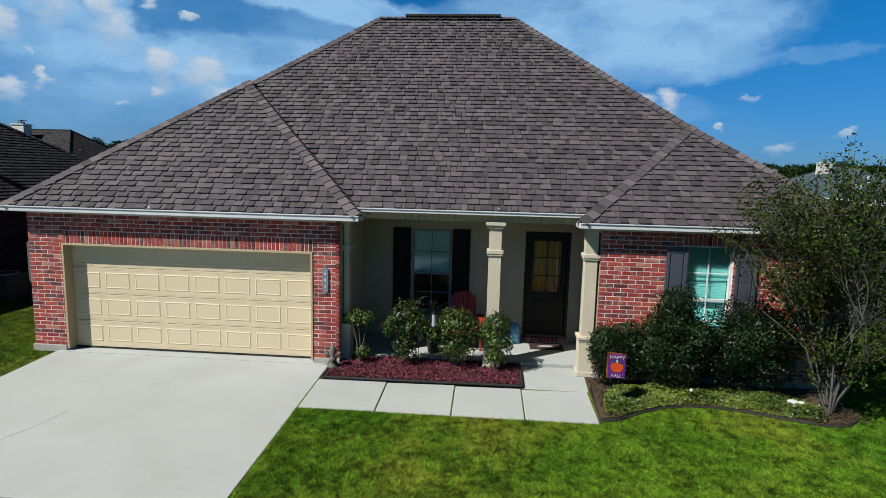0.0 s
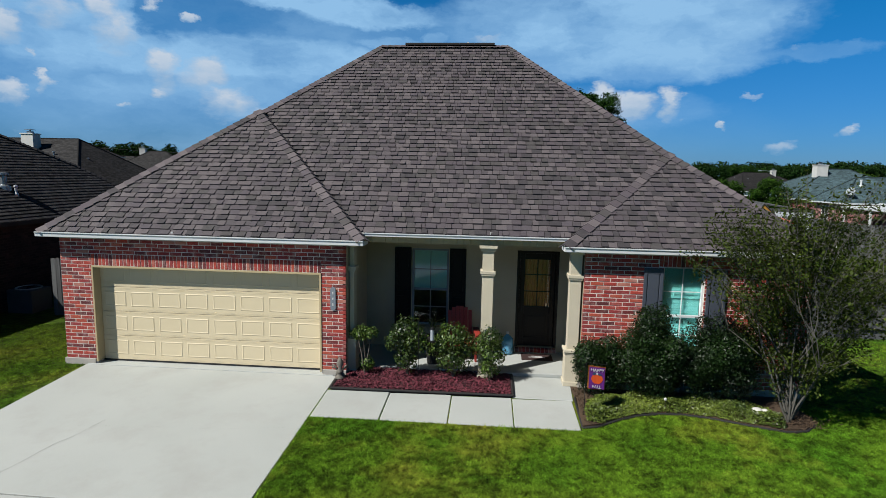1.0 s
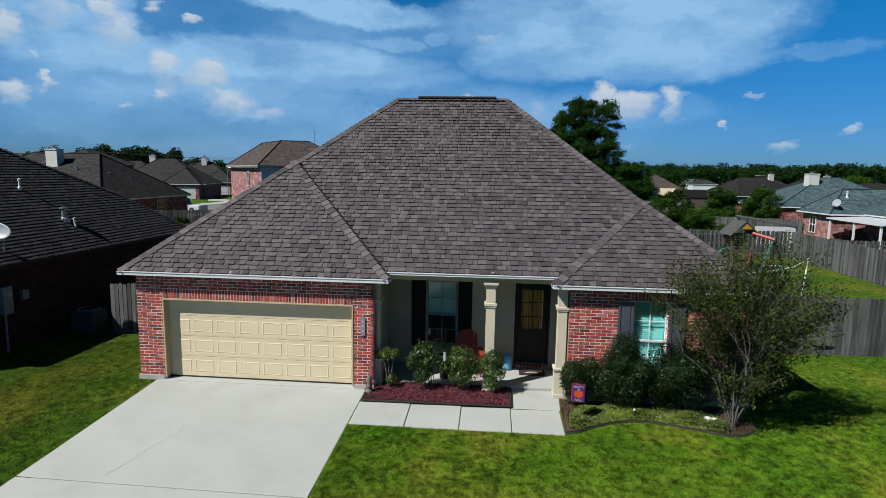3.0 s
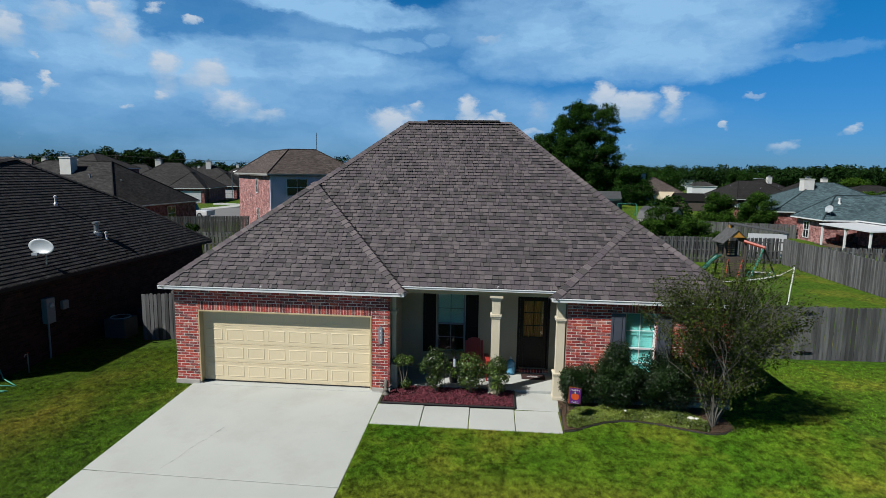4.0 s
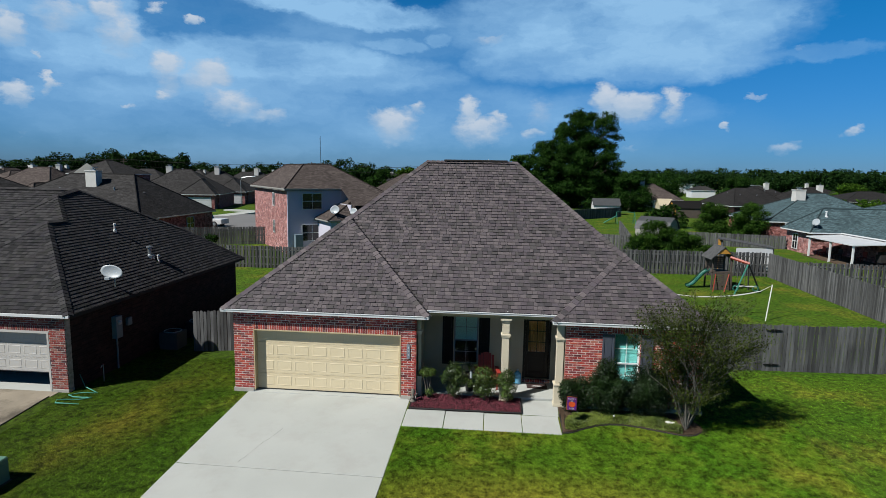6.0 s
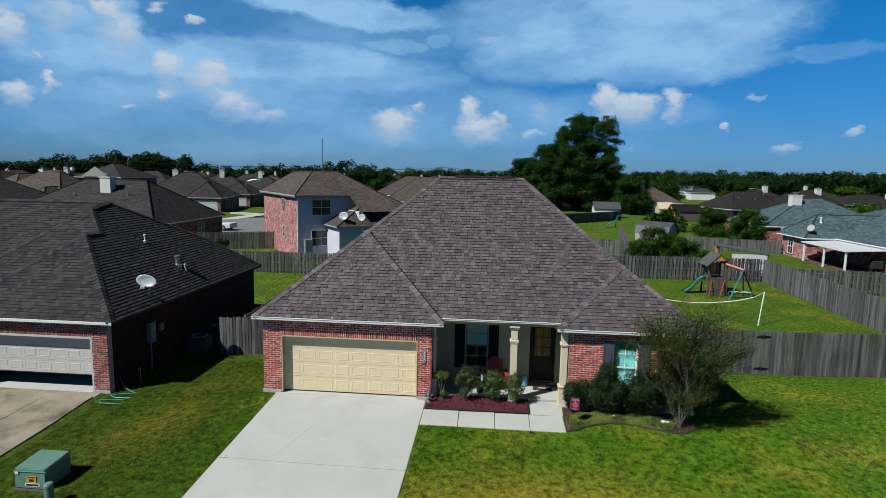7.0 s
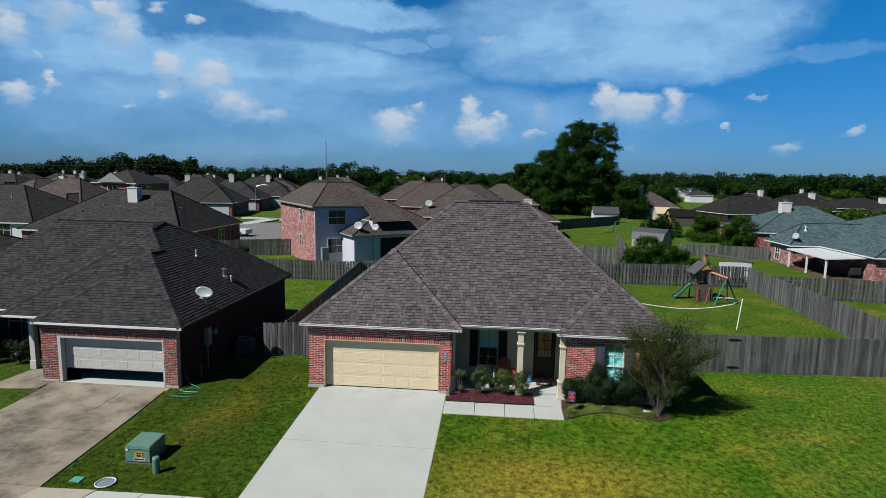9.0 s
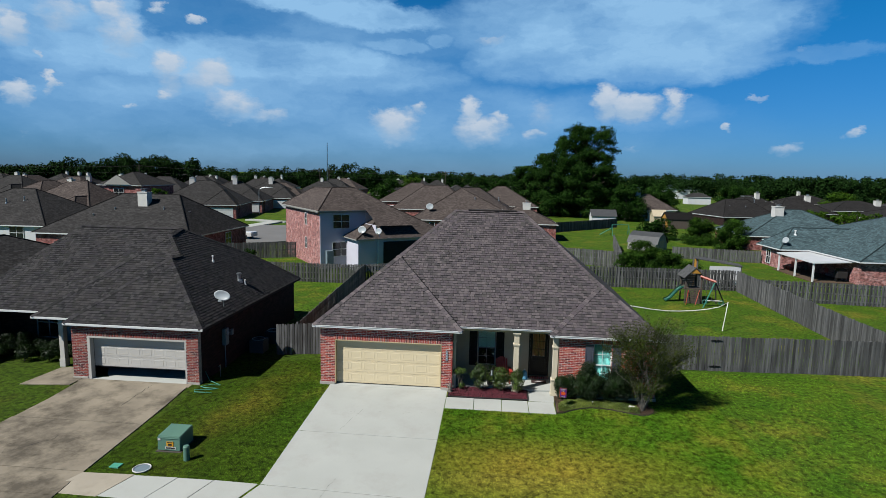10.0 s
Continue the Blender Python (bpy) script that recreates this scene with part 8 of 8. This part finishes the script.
# ---- trees ----
def crown_tree(at, height, spread, seed, label, mat="leaf_oak", leaf=0.55, n=26, density=9, trunk=0.35, base=0.25, clump=1.0):
    """A trunk with limbs under a crown of many clumps."""
    rr = random.Random(seed)
    r = np.random.default_rng(seed)
    x, y, z = at
    top = thing("tree", at, label, "tree", "trees of the neighbourhood")
    bm = bmesh.new()
    tube(bm, [(x, y, z - 0.3), (x + 0.1 * trunk, y, z + height * 0.35), (x, y, z + height * 0.75)], [trunk, trunk * 0.75, trunk * 0.25], 8)
    part("trunk", bm, "dark_bark", top)
    lumps = []
    bm = bmesh.new()
    lean = [rr.uniform(0.72, 1.12) for _ in range(9)]
    for k in range(n):
        h = base + (0.97 - base) * rr.random() ** 0.85
        a = rr.uniform(0, 6.283)
        bulge = lean[int(a / 0.7) % 9] * (0.86 + 0.14 * math.sin(9 * h + a * 2))
        q = (h - base) / (1.0 - base)
        reach = spread * bulge * math.sin(math.pi * min(1.0, 0.18 + 0.80 * q)) ** 0.45 * rr.random() ** 0.42
        s = clump * spread * rr.choice((0.12, 0.15, 0.19, 0.24)) * (1.2 - 0.4 * q)
        c = (x + reach * math.cos(a), y + reach * math.sin(a), z + height * h - s * 0.6)
        lumps.append((*c, s, s, s * rr.uniform(0.6, 0.95)))
        if k % 4 == 0:
            tube(bm, [(x, y, z + height * max(0.18, h - 0.35)), ((x + c[0]) / 2, (y + c[1]) / 2, z + height * (h - 0.13)), c], [trunk * 0.35, trunk * 0.2, 0.03], 5)
    part("limb", bm, "dark_bark", top)
    v, f = blob_leaves(r, lumps, density, leaf, shell=0.75, aspect=0.6, low=-0.95)
    piece("crown", leaf_mesh("crown", v, f, mat), top)


crown_tree((29.2, 118, 0), 23.6, 9.2, 5, "tall spreading shade tree behind the gardens", leaf=0.34, n=260, density=15, trunk=0.55, base=0.09)
crown_tree((21.5, 119, 0), 16.5, 6.8, 15, "broad shade tree beside the tallest one", leaf=0.36, n=130, density=14, trunk=0.4, base=0.05, clump=1.2)
crown_tree((15.2, 124, 0), 13.0, 6.0, 6, "broad dark tree beside the tall one", leaf=0.38, n=90, density=13, base=0.05, clump=1.3)
crown_tree((8.5, 130, 0), 10.0, 4.4, 7, "round dark tree beside the tall one", leaf=0.38, n=60, density=13, base=0.05, clump=1.3)
crown_tree((38.0, 110, 0), 9.0, 5.2, 8, "round green tree behind the garden", "leaf_oak", leaf=0.32, n=80, density=16, base=0.04, clump=1.3)
crown_tree((38.6, 64.0, 0), 4.5, 2.6, 9, "small round green tree behind the fence", "leaf_bush", 0.17, 60, 60, 0.09, 0.05, 1.6)
crown_tree((41.5, 59.0, 0), 4.5, 2.5, 10, "small round green tree behind the fence", "leaf_bush", 0.17, 60, 60, 0.09, 0.05, 1.6)
for k, (x, y, h, s) in enumerate(((20.3, 31.6, 2.7, 1.3), (21.7, 32.0, 3.9, 2.0), (23.3, 32.3, 3.4, 1.9), (25.0, 32.2, 2.7, 1.7), (26.5, 31.6, 1.9, 1.2))):
    crown_tree((x, y, 0), h, s, 20 + k, "large loose green bush behind the back fence", "leaf_bush", 0.11, 60, 130, 0.05, 0.02, 1.6)
for k, (x, y, h, s, m) in enumerate(((32.0, 66.0, 3.4, 2.2, "leaf_oak"), (35.0, 70.0, 3.6, 2.2, "leaf_oak"), (53, 138, 8.5, 5, "leaf_oak"), (58, 150, 9.5, 6, "leaf_oak"), (84, 165, 9, 6, "leaf_oak"), (70.5, 95, 4.4, 2.6, "leaf_bright"), (73.5, 95.6, 4.2, 2.6, "leaf_bright"), (80, 95, 4.3, 2.4, "leaf_bright"),
                                     (76.7, 94.6, 4.6, 2.7, "leaf_bright"), (84, 96, 4.0, 2.4, "leaf_bright"), (-16.0, 134, 9.5, 4.0, "leaf_bright"), (-22, 132, 8.5, 4.5, "leaf_oak"), (-30, 154, 6.5, 3.0, "leaf_oak"),
                                     (1, 178, 10, 5, "leaf_oak"), (-86, 106, 6.5, 3.0, "leaf_bright"), (-60, 83, 6.2, 2.6, "leaf_bright"), (95, 178, 8, 6, "leaf_oak"), (120, 172, 7, 6, "leaf_bright"), (46, 150, 8, 5, "leaf_oak"))):
    crown_tree((x, y, 0), h, s, 40 + k, "green shade tree among the houses", m, 0.36, 50, 12, 0.2, 0.06, 1.5)
shrub("shrub", (-17.5, 44.0, 0), [(0, 0, 0.6, 0.5, 0.5, 0.4), (0.4, 0, 0.5, 0.4, 0.4, 0.35), (-0.3, 0.2, 0.8, 0.4, 0.4, 0.3)], "low palm-like bush beside the street", "leaf_bright", 90, 0.2, 90)
shrub("shrub", (-20.3, 36.2, 0), lump_cloud(93, 8, 0.7, 0.6, 0.6, 0.6, 0.35), "dark bush in front of the braced gate", "leaf_oak", 90, 0.14, 91)


def far_woods():
    """The belt of woods on the skyline: many crowns, ragged on top."""
    rr = random.Random(31)
    r = np.random.default_rng(31)
    near = []
    for az in np.arange(-52, 54, 0.62):
        for ring, (dist, lo, hi) in enumerate(((300, 12, 17), (345, 13, 21))):
            a = radians(az + rr.uniform(-0.4, 0.4))
            wave = 0.5 + 0.5 * math.sin(az * 0.55) * math.sin(az * 0.21 + 1)
            if az > 8:
                dist2, h = dist * 1.06, lo - 2.2 + (hi - lo) * 0.6 * rr.random() * (0.35 + 0.65 * wave) + max(0.0, az - 24) * 0.22
            else:
                dist2, h = dist * 1.05, lo + (hi - lo) * rr.random() * (0.3 + 0.7 * wave) + (0.4 if -36 < az < -29 else -4.4)
            x, y = dist2 * math.sin(a) + 7, dist2 * math.cos(a) - 24
            for _ in range(8):
                q = rr.uniform(0.08, 0.86)
                s = rr.uniform(2.2, 3.8)
                near.append((x + rr.uniform(-4, 4), y + rr.uniform(-4, 4), h * q, s, s, s * 0.85))
    v, f = blob_leaves(r, near, 1.7, 0.84, shell=0.4, aspect=0.8, low=-0.6)
    tagged(new("far_woods", leaf_mesh("far_woods", v, f, "leaf_far")), "dark green belt of woods along the skyline", "woods", kind="stuff")


far_woods()


# ---- grass ----
def grass():
    """Blades over the front lawns, thin and short, in tufts."""
    r = np.random.default_rng(51)
    n = 900000
    near, wide = int(n * 0.6), int(n * 0.24)
    x = np.concatenate([r.uniform(5.28, 17.0, near), r.uniform(5.28, 24.0, wide), r.uniform(-6.3, -0.24, n - near - wide)])
    y = np.concatenate([r.uniform(-6.5, -0.6, near), r.uniform(-9.5, 4.3, wide), r.uniform(-8.0, 3.2, n - near - wide)])
    ex, ey = [p[0] for p in EDGE[2:14]], [p[1] for p in EDGE[2:14]]
    bed = (x > 10) & (x < 14.25) & (y > np.interp(x, ex, ey) - 0.015)
    built = (y > -1.865) & (x < 10.02) & (x > -0.3)
    inside = (x > -0.7) & (x < 14.6) & (y > -0.05)
    keep = ~(bed | built | inside)
    keep &= (x > 0) | ((x < -0.24) & ~((x > -4.95) & (x < -3.5) & (y > -6.6) & (y < -5.3)))
    x, y = x[keep], y[keep]
    z = np.array([ground_z(a, b) for a, b in zip(x, y)])
    m = len(x)
    h = 0.014 + 0.026 * r.random(m)
    a = r.uniform(0, 6.283, m)
    lean = 1.6 * h * (0.3 + r.random(m))
    b = r.uniform(0, 6.283, m)
    w = 0.005 + 0.006 * r.random(m)
    p0 = np.stack([x + np.cos(a) * w, y + np.sin(a) * w, z - 0.005], axis=1)
    p1 = np.stack([x - np.cos(a) * w, y - np.sin(a) * w, z - 0.005], axis=1)
    p2 = np.stack([x + np.cos(b) * lean, y + np.sin(b) * lean, z + h], axis=1)
    v = np.stack([p0, p1, p2], axis=1).reshape(-1, 3)
    f = np.arange(3 * m).reshape(m, 3)
    tagged(new("grass", leaf_mesh("grass", v, f, "lawn_blade")), "short mown grass blades on the front lawn", "grass", kind="stuff")


grass()

# ---- pieces of walls and roofs ----
brick_rng = random.Random(11)
garage_bricks = brick_layout(-0.68, 5.462, 0.12, 2.75, [(0, 4.95, -1, 2.15)], [(0.0, 4.95, 2.156, 0.240)])
lay_bricks(garage_wall, 0.0, garage_bricks, 300, brick_rng)
wing_bricks = brick_layout(10.23, 14.5, 0.12, 2.74, [(11.74, 12.52, 0.70, 2.50)], [(11.64, 12.62, 2.505, 0.21)])
wing_bricks.sort(key=lambda b: b[0])
lay_bricks(wing_wall, 0.0, wing_bricks, 300, brick_rng)
shingle_roof(roof, [(V, W, GR, RR, RL, G2), (A, B, G), (B, V, G2, G), (C, D, GR), (C, GR, W)], ("shingle", "shingle_joined"), 300, 1.6)
nb_bricks = brick_layout(-12.72, -6.42, NZ + 0.13, 2.40, [(-11.93, -7.02, -1, 1.86)], [(-11.93, -7.02, 1.866, 0.188)])
nb_bricks.sort(key=lambda b: -b[0])
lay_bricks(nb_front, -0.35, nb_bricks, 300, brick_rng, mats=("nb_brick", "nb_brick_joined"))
shingle_roof(nb_roof, NB_SLOPES, ("shingle_dark", "shingle_dark"), lift=0.022, even=True)
